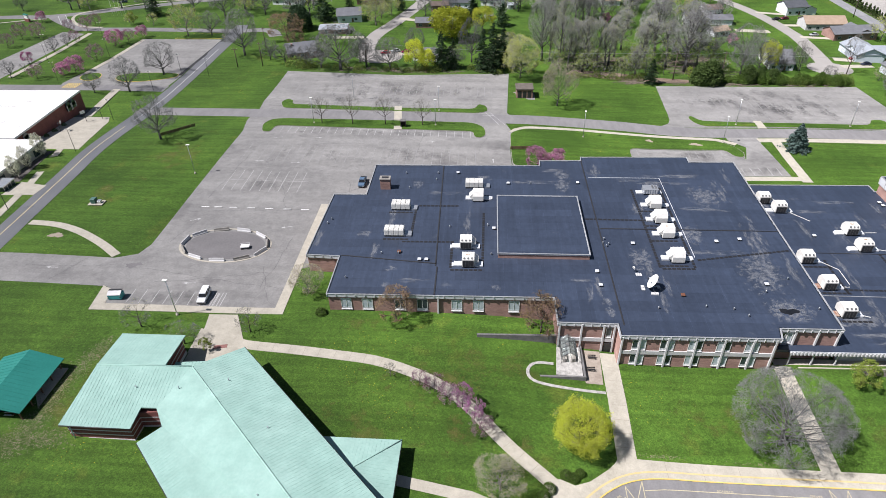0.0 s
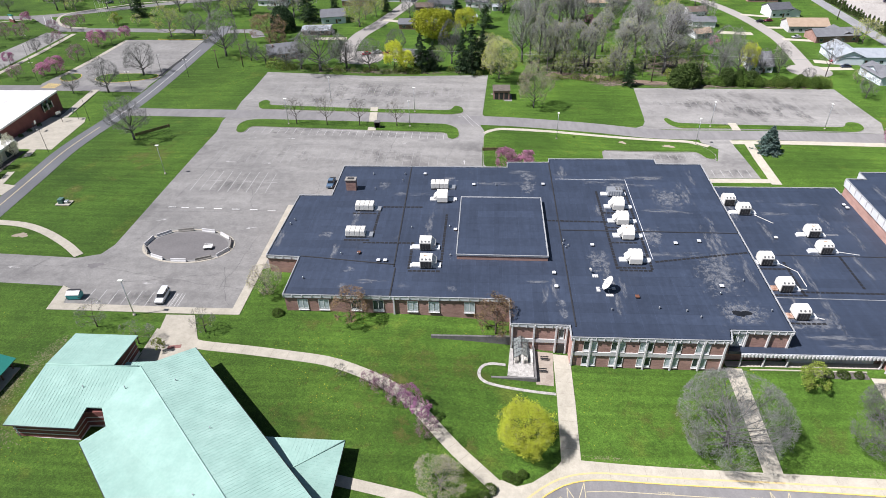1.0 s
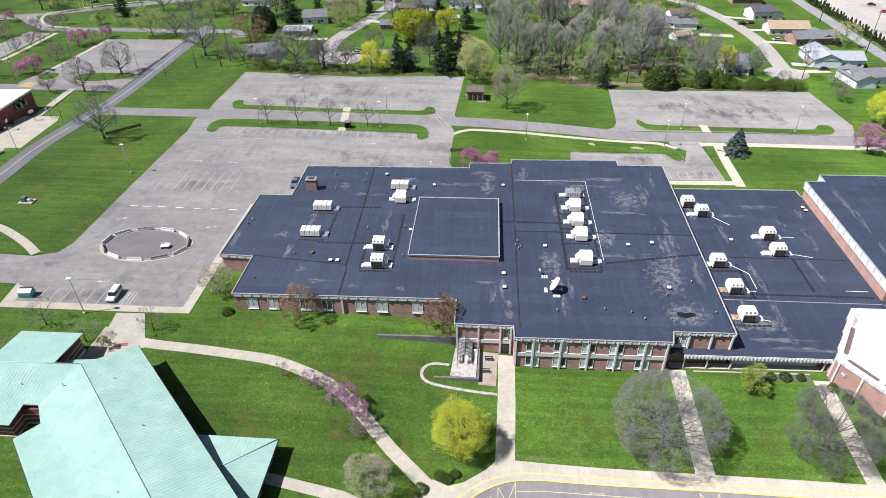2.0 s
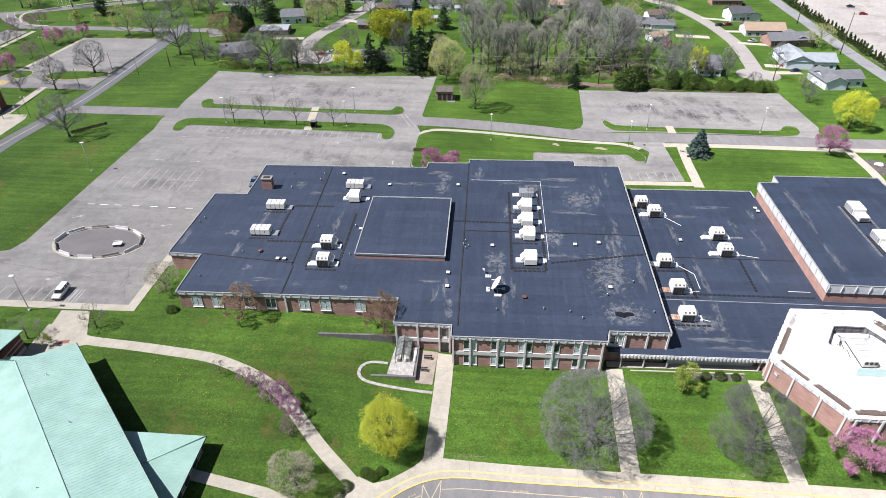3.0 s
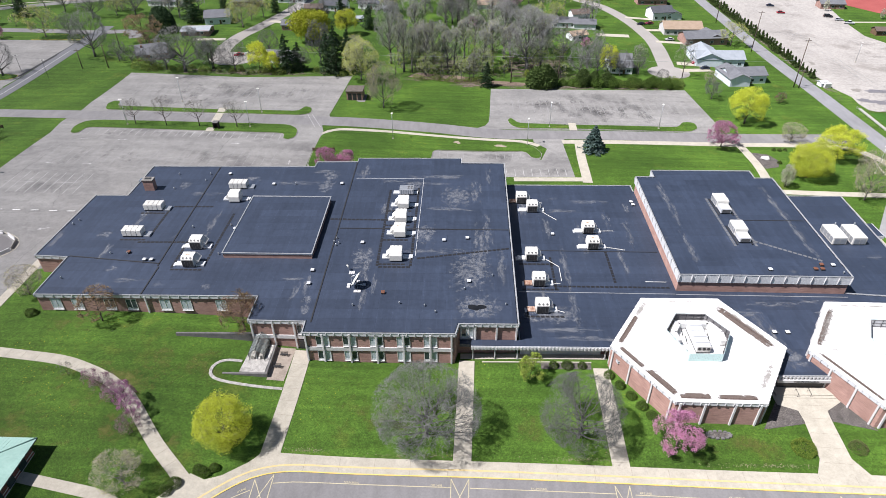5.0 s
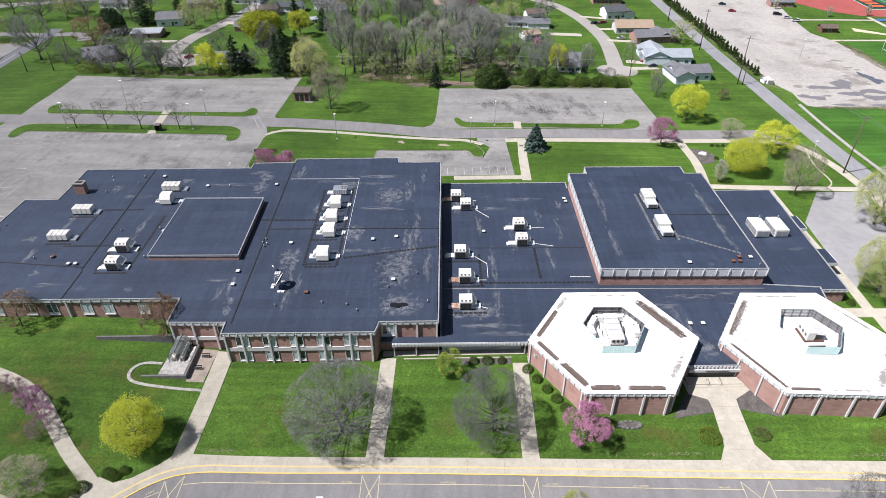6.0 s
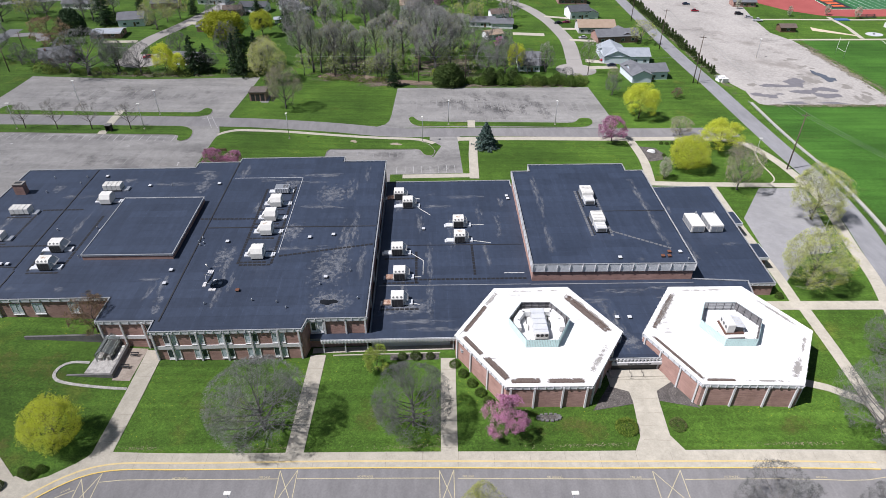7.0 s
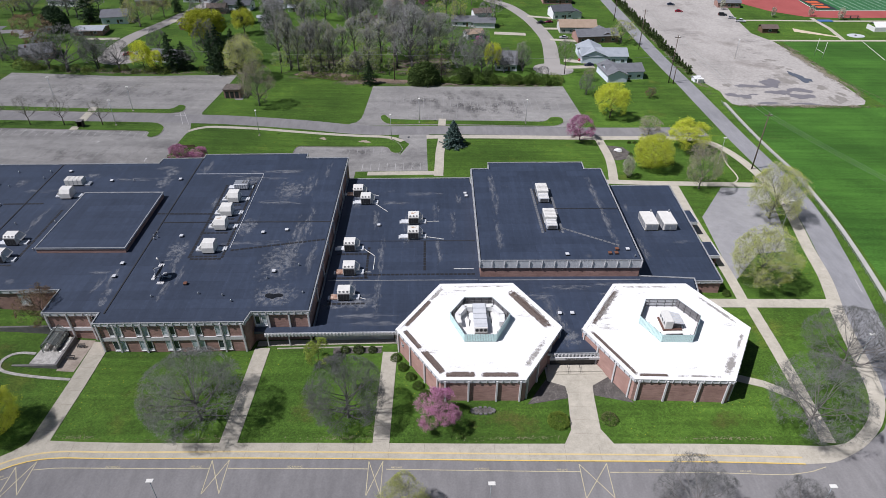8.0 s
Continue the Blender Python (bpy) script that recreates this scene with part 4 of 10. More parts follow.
R0, L0, G0 = ROOF_Z + 0.005, LOW_Z + 0.005, GYM_Z + 0.005
unit = hood_unit(-31.1, 31.2, R0)
for x, y, turn in ((16.4, 50.2, 180), (16.3, 43.4, 180), (16.4, 27.2, 180), (-28.5, 53.0, 180)):
    copy_thing(unit, pose(x, y, R0, 0, 0, turn))
for x, y in ((50.4, 55.6), (48.2, 33.4)):
    copy_thing(unit, pose(x, y, L0))
worn_unit = hood_unit(-30.4, 24.2, R0, 0, PALE_METAL, True)
copy_thing(worn_unit, pose(16.5, 37.0, R0, 0, 0, 180))
for x, y in ((63.7, 45.4), (63.7, 38.4)):
    copy_thing(worn_unit, pose(x, y, L0))
rusty_unit = hood_unit(49.0, 23.7, L0, 0, RUST_PLATE)
for x, y in ((48.8, 14.5), (47.9, 60.2)):
    copy_thing(rusty_unit, pose(x, y, L0))


def flat_unit(x, y, z):
    """A low condenser with a grey top and two fans."""
    t = thing("rooftop_unit", x, y, z, "low grey rooftop condenser with two dark fans", "air conditioner", "hooded rooftop units")
    box_part(t, "body", GALV, -1.9, -1.3, 0.3, 1.9, 1.3, 1.7, bevel=0.05)
    for k in range(6):
        box_part(t, "rib", PALE_METAL, -1.8 + k * 0.62, -1.34, 0.4, -1.5 + k * 0.62, -1.302, 1.6)
    for xx, yy in ((0.5, 0.5), (1.3, 0.5), (0.5, -0.4), (1.3, -0.4)):
        part("fan", tube(bmesh.new(), (xx, yy, 1.7), (xx, yy, 1.78), 0.3, 0.3, 12), FAN_GREY, t, "round dark fan")
    box_part(t, "curb", DARK_METAL, -1.7, -1.1, 0, 1.7, 1.1, 0.29)
    box_part(t, "duct_plate", PALE_METAL, -3.6, -0.8, 0.02, -1.95, 0.7, 0.36, label="pale duct plate", bevel=0.03)
    box_part(t, "duct_plate", PALE_METAL, 1.95, -0.8, 0.02, 3.0, 0.6, 0.36, label="pale duct plate", bevel=0.03)


flat_unit(16.7, 56.9, R0)
ribbed = long_unit(-48.3, 48.0, R0)
ribbed.scale = (1.2, 1.3, 1.5)
for x, y, z, turn in ((-48.6, 36.0, R0, 0), (-29.6, 59.6, R0, 0)):
    copy_thing(ribbed, pose(x, y, z, 0, 0, turn))


def stepped_unit(x, y, z):
    """A long unit of two heights with louvred sides and a ribbed lid, on sleepers."""
    t = thing("rooftop_unit", x, y, z, "long stepped white rooftop unit with louvres on sleepers", "air conditioner", "stepped rooftop units")
    box_part(t, "body", UNIT_WHITE, -1.5, -0.6, 0.35, 1.5, 3.6, 2.2, bevel=0.06)
    box_part(t, "low_body", PALE_METAL, -1.3, -3.4, 0.35, 1.3, -0.62, 1.5, label="lower pale metal section", bevel=0.05)
    for k in range(6):
        box_part(t, "lid_rib", UNIT_WHITE, -1.4, -0.4 + k * 0.68, 2.21, 1.4, 0.0 + k * 0.68, 2.32, bevel=0.03)
    for k in range(4):
        box_part(t, "lid_rib", UNIT_WHITE, -1.2, -3.25 + k * 0.66, 1.51, 1.2, -2.9 + k * 0.66, 1.6, bevel=0.03)
    for k in range(4):
        box_part(t, "louvre", GALV, -1.56, -0.3 + k * 0.95, 0.6, -1.505, 0.45 + k * 0.95, 1.9)
    box_part(t, "louvre", FAN_GREY, -1.0, -3.45, 0.5, 1.0, -3.405, 1.35)
    for xx in (-1.9, 1.6):
        box_part(t, "sleeper", DARK_METAL, xx, -3.9, 0.0, xx + 0.3, 4.0, 0.2)
    box_part(t, "curb", DARK_METAL, -1.2, -3.2, 0.0, 1.2, 3.4, 0.34)
    return t


stepped = stepped_unit(97.9, 49.6, G0)
copy_thing(stepped, pose(97.9, 36.7, G0))


def cabinet_unit(x, y, z):
    t = thing("rooftop_unit", x, y, z, "large plain white rooftop unit with flat sides", "air conditioner", "cabinet rooftop units")
    box_part(t, "body", UNIT_WHITE, -1.75, -3.2, 0.2, 1.75, 3.2, 2.3, bevel=0.08)
    box_part(t, "curb", DARK_METAL, -1.6, -3.0, 0.0, 1.6, 3.0, 0.19)
    for i in range(4):
        box_part(t, "panel", GALV, -1.79, -2.9 + i * 1.5, 0.5, -1.755, -1.6 + i * 1.5, 2.0)
    for i in range(2):
        box_part(t, "louvre", GALV, -1.4 + i * 1.5, -3.26, 0.5, -0.1 + i * 1.5, -3.205, 1.9)
    bm = bmesh.new()
    tube(bm, (1.2, 2.7, 2.3), (1.2, 2.7, 3.0), 0.16, 0.16, 8)
    part("flue", bm, GALV, t)
    return t


cab = cabinet_unit(126.2, 45.3, 1.905)
copy_thing(cab, pose(131.1, 45.3, 1.905))


def chimney():
    t = thing("chimney", -53.7, 58.4, ROOF_Z, "square brick chimney with a pale concrete cap", "chimney")
    box_part(t, "shaft", BRICK, -1.35, -0.9, 0, 1.35, 0.9, 3.0)
    box_part(t, "cap", KERBSTONE, -1.5, -1.05, 3.0, 1.5, 1.05, 3.25, bevel=0.03)
    box_part(t, "flue", DARK_METAL, -0.9, -0.5, 3.25, 0.9, 0.5, 3.32)


chimney()


def vent_cap(x, y, z, tall=0.4, r=0.2, material=GALV, label="small grey roof vent with a round cap"):
    t = thing("roof_vent", x, y, z, label, "roof vent", "small roof vents")
    part("pipe", tube(bmesh.new(), (0, 0, 0), (0, 0, tall), r * 0.6, r * 0.6, 8), GALV, t)
    bm = bmesh.new()
    tube(bm, (0, 0, tall), (0, 0, tall + 0.1), r, r, 10), tube(bm, (0, 0, tall + 0.1), (0, 0, tall + 0.25), r, r * 0.3, 10)
    part("cap", bm, material, t)
    return t


def curb_vent(x, y, z, material=TRIM, label="low square roof hatch vent"):
    t = thing("roof_vent", x, y, z, label, "roof vent", "square roof vents")
    box_part(t, "curb", DARK_METAL, -0.34, -0.34, 0, 0.34, 0.34, 0.3)
    box_part(t, "lid", material, -0.43, -0.43, 0.3, 0.43, 0.43, 0.55, bevel=0.08)
    return t


vc, cv = vent_cap(-57.4, 18.4, R0), curb_vent(-41.6, 25.4, R0)
rusty = curb_vent(14.6, 14.2, R0, surface("rusted_steel", (0.10, 0.04, 0.025), (0.22, 0.09, 0.05), 0.8, 1.5, 6, 0.2), "rusted square roof vent")
for x, y in ((-50.7, 27.9), (-46.7, 27.9), (-66, 40.2), (-65.3, 42.1), (-25.2, 27.9), (-35.3, 39.3), (-14.4, 61.1), (-40.1, 63), (-39.9, 66.7), (-48.9, 66.6), (8.7, 10), (32, 15.8), (23.7, 10.1), (-26, 40.1), (1.4, 34.7), (1.6, 31.8), (1.0, 33.2), (2.2, 32.6), (-47.2, 58.4), (26, 8.2), (18.4, 10.8), (40.6, 10.7), (38.2, 20.5)):
    copy_thing(vc, pose(x, y, R0))
for x, y, z in ((-40, 25.4, R0), (-24.5, 38.6, R0), (7.8, 32.9, R0), (-2, 21.9, R0), (-1.9, 17.1, R0), (27.2, 34.1, R0), (32.8, 35.1, R0), (33, 18.3, R0), (-1.6, 61.5, R0), (-34.3, 66.8, R0), (-20.4, 61, R0), (-5.9, 32.6, 9.4), (54.6, 43.6, L0), (78, 59.7, L0), (78.2, 58.2, L0), (99.7, 22.9, G0), (114.2, 24.7, G0)):
    copy_thing(cv, pose(x, y, z if z != 9.4 else R0))
copy_thing(rusty, pose(111.7, 24.8, G0)), copy_thing(rusty, pose(109.7, 23.2, G0)), copy_thing(rusty, pose(111.2, 23.2, G0)), copy_thing(rusty, pose(-46.6, 28.3, R0))
copy_thing(vc, pose(115.2, 21.9, G0))
copy_thing(cv, pose(95.8, 7.8, L0)), copy_thing(cv, pose(98.5, 7.8, L0))


def dish():
    t = thing("satellite_dish", 8.6, 16.4, R0, "large white satellite dish on a ballasted roof mount", "satellite dish")
    bm = bmesh.new()
    axis = Vector((-0.85, 0.1, 0.58)).normalized()
    u = axis.orthogonal().normalized()
    v = axis.cross(u)
    c = Vector((0, 0, 2.1))
    rings = [[bm.verts.new(c + (u * math.cos(a) + v * math.sin(a)) * r - axis * (0.35 * (1 - (r / 1.65) ** 2)))
              for a in (2 * math.pi * i / 24 for i in range(24))] for r in (0.1, 0.6, 1.1, 1.65)]
    for k in range(3):
        for i in range(24):
            bm.faces.new((rings[k][i], rings[k][(i + 1) % 24], rings[k + 1][(i + 1) % 24], rings[k + 1][i])).smooth = True
    bm.faces.new(rings[0])
    face = bm.copy()
    bmesh.ops.translate(face, verts=face.verts[:], vec=axis * 0.05)
    face_ob = part("reflector", face, UNIT_WHITE, t, "shallow white reflector")
    part("reflector_back", bm, surface("dish_back", (0.06, 0.06, 0.065), (0.11, 0.11, 0.115), 0.6, 0.8, 5, 0.03), t, "dark back of the reflector")
    part("mast", tube(bmesh.new(), (0, 0.2, 0), (0, 0.2, 1.7), 0.12, 0.1, 8), GALV, t)
    for a in (0.3, 2.4, 4.5):
        part("strut", tube(bmesh.new(), c + (u * math.cos(a) + v * math.sin(a)) * 1.6, c + axis * 1.2, 0.03, 0.03, 5), GALV, t)
    part("feed", tube(bmesh.new(), c + axis * 1.1, c + axis * 1.4, 0.12, 0.1, 8), DARK_METAL, t)
    for x, y in ((-1.7, 0.6), (-1.7, -0.2), (0, -1.7), (0.8, -1.7), (1.6, 0.6), (0.2, 1.6)):
        box_part(t, "ballast", PILASTER, x - 0.35, y - 0.35, 0, x + 0.35, y + 0.35, 0.2)
    for p, q in (((-1.7, 0.3), (1.6, 0.5)), ((0.4, -1.7), (0.2, 1.6))):
        part("base_bar", tube(bmesh.new(), (*p, 0.24), (*q, 0.24), 0.05, 0.05, 5), GALV, t)


dish()


def small_dish():
    t = thing("roof_antenna", 6.1, 22.4, R0, "small antenna on a slatted roof mount", "antenna")
    part("mast", tube(bmesh.new(), (0, 0, 0), (0, 0, 1.2), 0.05, 0.05, 6), GALV, t)
    bm = bmesh.new()
    tube(bm, (-0.25, -0.2, 1.1), (-0.05, -0.05, 1.2), 0.4, 0.35, 12)
    part("reflector", bm, UNIT_WHITE, t)
    for i in range(3):
        box_part(t, "ballast", PILASTER, 0.2 + i * 0.45, -1.6, 0, 0.55 + i * 0.45, -0.6, 0.12)


small_dish()


# lines, pipes, pads and marks that belong to the roofs
def roof_bar(parent, name, p, q, w, h, material, z, label=""):
    u = (Vector(q) - Vector(p)).normalized()
    n = Vector((-u.y, u.x)) * w / 2
    bm = bmesh.new()
    prism(bm, [tuple(Vector(p) + n), tuple(Vector(p) - n), tuple(Vector(q) - n), tuple(Vector(q) + n)], z, z + h)
    return part(name, bm, material, parent, label, world=True)


for p, q in (((0.9, 74.6), (0.9, 4.8)), ((-38.6, 71.4), (-37.8, 23.3)), ((-37.4, 23.0), (-37.4, 13.2)), ((-60, 26.9), (-37.6, 24.2)), ((1.3, 39.4), (42.9, 39.0))):
    roof_bar(school, "expansion_joint", p, q, 0.28, 0.1, DARK_METAL, R0, "raised dark roof joint")
for p, q in (((1.8, 64.9), (20.9, 64.7)), ((20.9, 64.6), (20.7, 27.9))):
    roof_bar(school, "pipe", p, q, 0.1, 0.1, TRIM, R0, "white roof pipe")
for p, q in (((44.3, 20.5), (79.0, 20.1)), ((79.2, 20.0), (116.6, 19.5))):
    roof_bar(low, "expansion_joint", p, q, 0.13, 0.1, EDGE, L0, "raised pale roof joint")
roof_bar(low, "expansion_joint", (48.2, 36.6), (79.2, 36.2), 0.2, 0.08, DARK_METAL, L0)
for p, q in (((51.5, 33.2), (54.5, 30.0)), ((54.5, 30.0), (54.4, 24.5)), ((51.8, 23.6), (54.0, 23.6)), ((51.6, 14.4), (53.6, 13.6)), ((66.4, 38.4), (71.5, 37.0)), ((66.4, 45.4), (70.4, 45.5)), ((52.8, 55.0), (56.5, 50.6)), ((50.0, 60.6), (53.6, 59.2)), ((73.5, 24.5), (78.2, 24.4))):
    roof_bar(low, "conduit", p, q, 0.12, 0.1, UNIT_WHITE, L0, "thin pale conduit")
roof_bar(gym, "expansion_joint", (98.1, 43.5), (116.6, 43.3), 0.2, 0.08, DARK_METAL, G0)

PAD = boxes((-0.42, -0.3, 0, 0.42, 0.3, 0.03))
PAD = mesh_of(PAD, "walk_pad", surface("rubber_pad", (0.008, 0.008, 0.01), (0.016, 0.016, 0.018), 0.7, 1, 8, 0.1))


PALE_PAD = mesh_of(boxes((-0.42, -0.3, 0, 0.42, 0.3, 0.03)), "walk_pad", surface("dusty_pad", (0.10, 0.105, 0.115), (0.17, 0.175, 0.185), 0.8, 1, 8, 0.1))


def pads(parent, p, q, z, step=1.05):
    L = (Vector(q) - Vector(p)).length
    ang = math.degrees(math.atan2(q[1] - p[1], q[0] - p[0]))
    for i in range(int(L / step) + 1):
        c = Vector(p) + (Vector(q) - Vector(p)) * (i * step / L)
        share("walk_pad", PALE_PAD if parent is gym else PAD, parent, pose(c.x, c.y, z, 0, 0, ang))


for p, q in (((21.5, 27), (43, 31.2)), ((2, 43.5), (13.2, 43.3)), ((-46, 32.8), (-34.4, 32.9)), ((-43.4, 49.2), (-33.6, 49.3)), ((-44.4, 47), (-44.6, 34.5)), ((-27, 45.5), (-27.2, 24)), ((-34, 22), (-27.4, 22)), ((-34.4, 32.6), (-34.4, 22.6)), ((13, 23.6), (19.8, 23.6)), ((19.8, 24.4), (19.8, 60)), ((-50.8, 33.8), (-45.2, 33.8)), ((-50.8, 45.9), (-45.2, 45.9)), ((1.8, 43.6), (-1.6, 43.6))):
    pads(school, p, q, R0)
for p, q in (((52.8, 22.6), (79, 22.4)), ((52.8, 21.8), (52.8, 34)), ((66.6, 36), (66.6, 23.5))):
    pads(low, p, q, L0)
pads(gym, (100.0, 34.6), (113.0, 26.4), G0)
for x in (95.5, 100.4):
    pads(gym, (x, 32.6), (x, 54.0), G0)
for y in (27.2, 37.0, 43.4, 50.2):
    pads(school, (12.8, y - 2.6), (19.0, y - 2.6), R0)
pads(school, (12.2, 24.4), (12.2, 58.6), R0)
for y in (12.2, 21.4, 31.0):
    pads(low, (45.6, y), (53.0, y), L0)


def scuff(parent, x, y, z, rx, ry, seed, material=None, name="silt_mark", label="pale dried silt on the roof"):
    """A thin sheet of dried silt lying on a roof, frayed at its rim."""
    rnd = random.Random(seed)
    material = material or (SILT_RUN if ry > 2.2 * rx else SILT_STREAK if rx > 2.2 * ry else SILT_FILM)
    hx, hy, h = max(0.6, rx) * 1.9, max(0.6, ry) * 1.9, z + 0.003 + 0.0001 * (seed % 60)
    bm = bmesh.new()
    bm.faces.new([bm.verts.new((x + sx * hx * rnd.uniform(0.9, 1.1), y + sy * hy * rnd.uniform(0.9, 1.1), h)) for sx, sy in ((-1, -1), (1, -1), (1, 1), (-1, 1))])
    return part(name, bm, material, parent, label, world=True)


def blot(parent, name, x, y, z, rx, ry, material, seed, label=""):
    """A thin flat mark with an uneven rim."""
    rnd = random.Random(seed)
    k, ph = 26, [rnd.uniform(0, 6.28) for _ in range(4)]
    pts = []
    for i in range(k):
        a = 2 * math.pi * i / k
        r = 1 + 0.22 * math.sin(2 * a + ph[0]) + 0.16 * math.sin(3 * a + ph[1]) + 0.1 * math.sin(5 * a + ph[2]) + rnd.uniform(-0.06, 0.06)
        pts.append((x + rx * r * math.cos(a), y + ry * r * math.sin(a)))
    bm = bmesh.new()
    prism(bm, pts, z, z + 0.004)
    return part(name, bm, material, parent, label, world=True)


scuff(school, 34.6, 10.0, R0, 3.0, 2.3, 3, SILT_FILM)
scuff(school, 34.4, 10.2, R0, 2.2, 1.6, 5, SILT_FILM)
scuff(low, 50.6, 12.6, L0, 3.4, 1.8, 7, SILT_FILM)
blot(school, "puddle", 34.5, 9.9, R0 + 0.016, 1.6, 1.0, POOL, 4, "small dark puddle")
for i, (x, y, rx, ry) in enumerate(((33.5, 22.5, 2.6, 4.2), (22.5, 37.0, 1.6, 2.6), (35.4, 58.5, 1.2, 4.0), (30, 48.6, 3.5, 0.5), (25.8, 49, 2.2, 0.6), (9.5, 20.5, 0.7, 3.0), (8.8, 27.0, 1.6, 2.6), (-4.5, 14.5, 0.4, 2.0), (-52.6, 29, 0.5, 2.2), (-67, 33.5, 0.5, 3.0), (-5.6, 60.5, 1.4, 2.2), (-5.4, 66.5, 1.6, 1.6), (12.5, 63.5, 2.6, 0.5), (27, 66, 3.2, 0.45), (-45.0, 60.5, 0.9, 1.2), (-27.5, 64.5, 1.5, 0.7), (18.4, 60, 1.3, 2.0), (12.0, 50.0, 1.0, 2.4), (-47.8, 22.2, 0.8, 0.7), (-48.2, 16.4, 0.7, 0.6), (-24.4, 15.7, 0.7, 0.6), (-20.0, 34, 0.3, 1.6))):
    scuff(school, x, y, R0, rx, ry, 20 + i)
for i, (x, y, rx, ry) in enumerate(((50.5, 13.0, 3.2, 1.4), (59, 55, 3.0, 0.5), (69.6, 51, 0.5, 3.2), (53.5, 47.5, 0.8, 3.0), (95.5, 3.5, 0.7, 4.2), (93.6, 11.4, 0.6, 1.2), (66.5, 4.5, 0.6, 2.6), (76, 57, 0.4, 1.6))):
    scuff(low, x, y, L0, rx, ry, 50 + i)
for i, (x, y, rx, ry) in enumerate(((85.2, 51, 0.5, 7.5), (84.6, 32, 0.35, 4.0), (112.4, 38, 0.4, 9.0), (112.0, 52, 0.35, 6.0))):
    scuff(gym, x, y, G0, rx, ry, 70 + i)
for i, (x, y, rx, ry) in enumerate(((121.5, 34, 0.8, 3.2), (122.6, 54, 0.6, 1.4), (133, 37, 1.6, 0.6))):
    scuff(east, x, y, 1.905, rx, ry, 80 + i)


for i, (x, y, rx, ry) in enumerate(((-2.2, 16.5, 0.3, 2.4), (-1.4, 12.0, 0.5, 0.7), (-1.2, 8.6, 0.6, 1.0), (-6, 19, 1.6, 0.4), (10.6, 12.6, 0.25, 2.6), (12.4, 17.5, 0.3, 2.2), (25, 30, 4.5, 0.25), (20, 62, 5.0, 0.3), (38, 40, 0.8, 5.0), (30, 55, 2.5, 3.0), (24, 66, 5, 0.3), (36, 31, 1.4, 6.0), (40.5, 24, 0.6, 4), (-31, 40, 0.4, 4.5), (-38, 56, 3.0, 0.3), (-50, 44, 0.4, 3.0), (-56, 36, 1.0, 0.8), (-14, 62, 4.0, 0.3), (-8, 69, 2.0, 0.8), (4, 69, 0.8, 2.2), (39, 66, 0.6, 3.5), (-42, 18, 2.4, 0.25))):
    scuff(school, x, y, R0, rx, ry, 120 + i)
for i, (x, y, rx, ry) in enumerate(((46, 12, 1.6, 1.2), (50, 20, 0.4, 4), (56, 30, 0.3, 5), (62, 42, 0.5, 6), (70, 33, 0.3, 4), (48, 58, 0.6, 4), (66, 60, 4, 0.4), (74, 45, 0.4, 4), (54, 8, 4.0, 0.25), (58, 5.5, 5.0, 0.3), (95, 8, 1.2, 3.5), (97, 0.5, 1.0, 1.6), (92, 14, 2.4, 0.8), (100, 17, 4.0, 0.3), (110, 18, 4.0, 0.3), (56, 16, 0.25, 5.0))):
    scuff(low, x, y, L0, rx, ry, 160 + i)

# plant screens on the white roofs
SCREEN_GREY = surface("screen_grey", (0.13, 0.125, 0.13), (0.24, 0.235, 0.24), 0.6, 0.8, 5, 0.05)


def plant_screen(x, y, plan, open_sides, unit_kind):
    z = HEX_Z + 0.005
    t = thing("plant_screen", x, y, z, "turquoise panelled screen round rooftop plant", "plant screen", "roof plant screens")
    plan = ccw(plan)
    for i in range(len(plan)):
        p, q = Vector(plan[i]), Vector(plan[(i + 1) % len(plan)])
        L = (q - p).length
        u = (q - p) / L
        side = bmesh.new()
        n = int(L / 0.32)
        for j in range(n):
            a, b = p + u * (L * j / n), p + u * (L * (j + 0.86) / n)
            nn = Vector((-u.y, u.x)) * 0.05
            prism(side, [tuple(a), tuple(b), tuple(b + nn), tuple(a + nn)], z + 0.1, z + 2.0)
        nn = Vector((-u.y, u.x))
        prism(side, [tuple(p + nn * 0.052), tuple(q + nn * 0.052), tuple(q + nn * 0.1), tuple(p + nn * 0.1)], z + 0.15, z + 1.98, mi=1)
        panel = part("panel_side", side, [TURQUOISE, GALV if i not in open_sides else SCREEN_GREY], t, "ribbed turquoise screen side", world=True)
        for zz in (0.2, 1.0, 1.8):
            rail = bmesh.new()
            prism(rail, [tuple(p + nn * 0.11), tuple(q + nn * 0.11), tuple(q + nn * 0.2), tuple(p + nn * 0.2)], z + zz, z + zz + 0.09)
            part("rail", rail, SCREEN_GREY, t, world=True)
        k = max(1, round(L / 1.6))
        for j in range(k):
            c = p + u * (L * (j + 0.5) / k) + nn * 0.22
            post = bmesh.new()
            tube(post, (c.x, c.y, z), (c.x, c.y, z + 2.0), 0.05, 0.05, 5)
            part("post", post, DARK_METAL, t, world=True)
    return t


plant_screen(78, 3, [(71.9, 3.9), (75.1, 8.9), (81.1, 8.8), (84.4, 3.5), (81.0, -2.8), (74.6, -2.7)], (0, 1, 2, 3), 0)
plant_screen(117, 2, [(110.9, 2.2), (113.7, 7.6), (120.4, 7.4), (123.5, 1.9), (120.1, -3.8), (113.8, -3.6)], (0, 1, 2), 0)


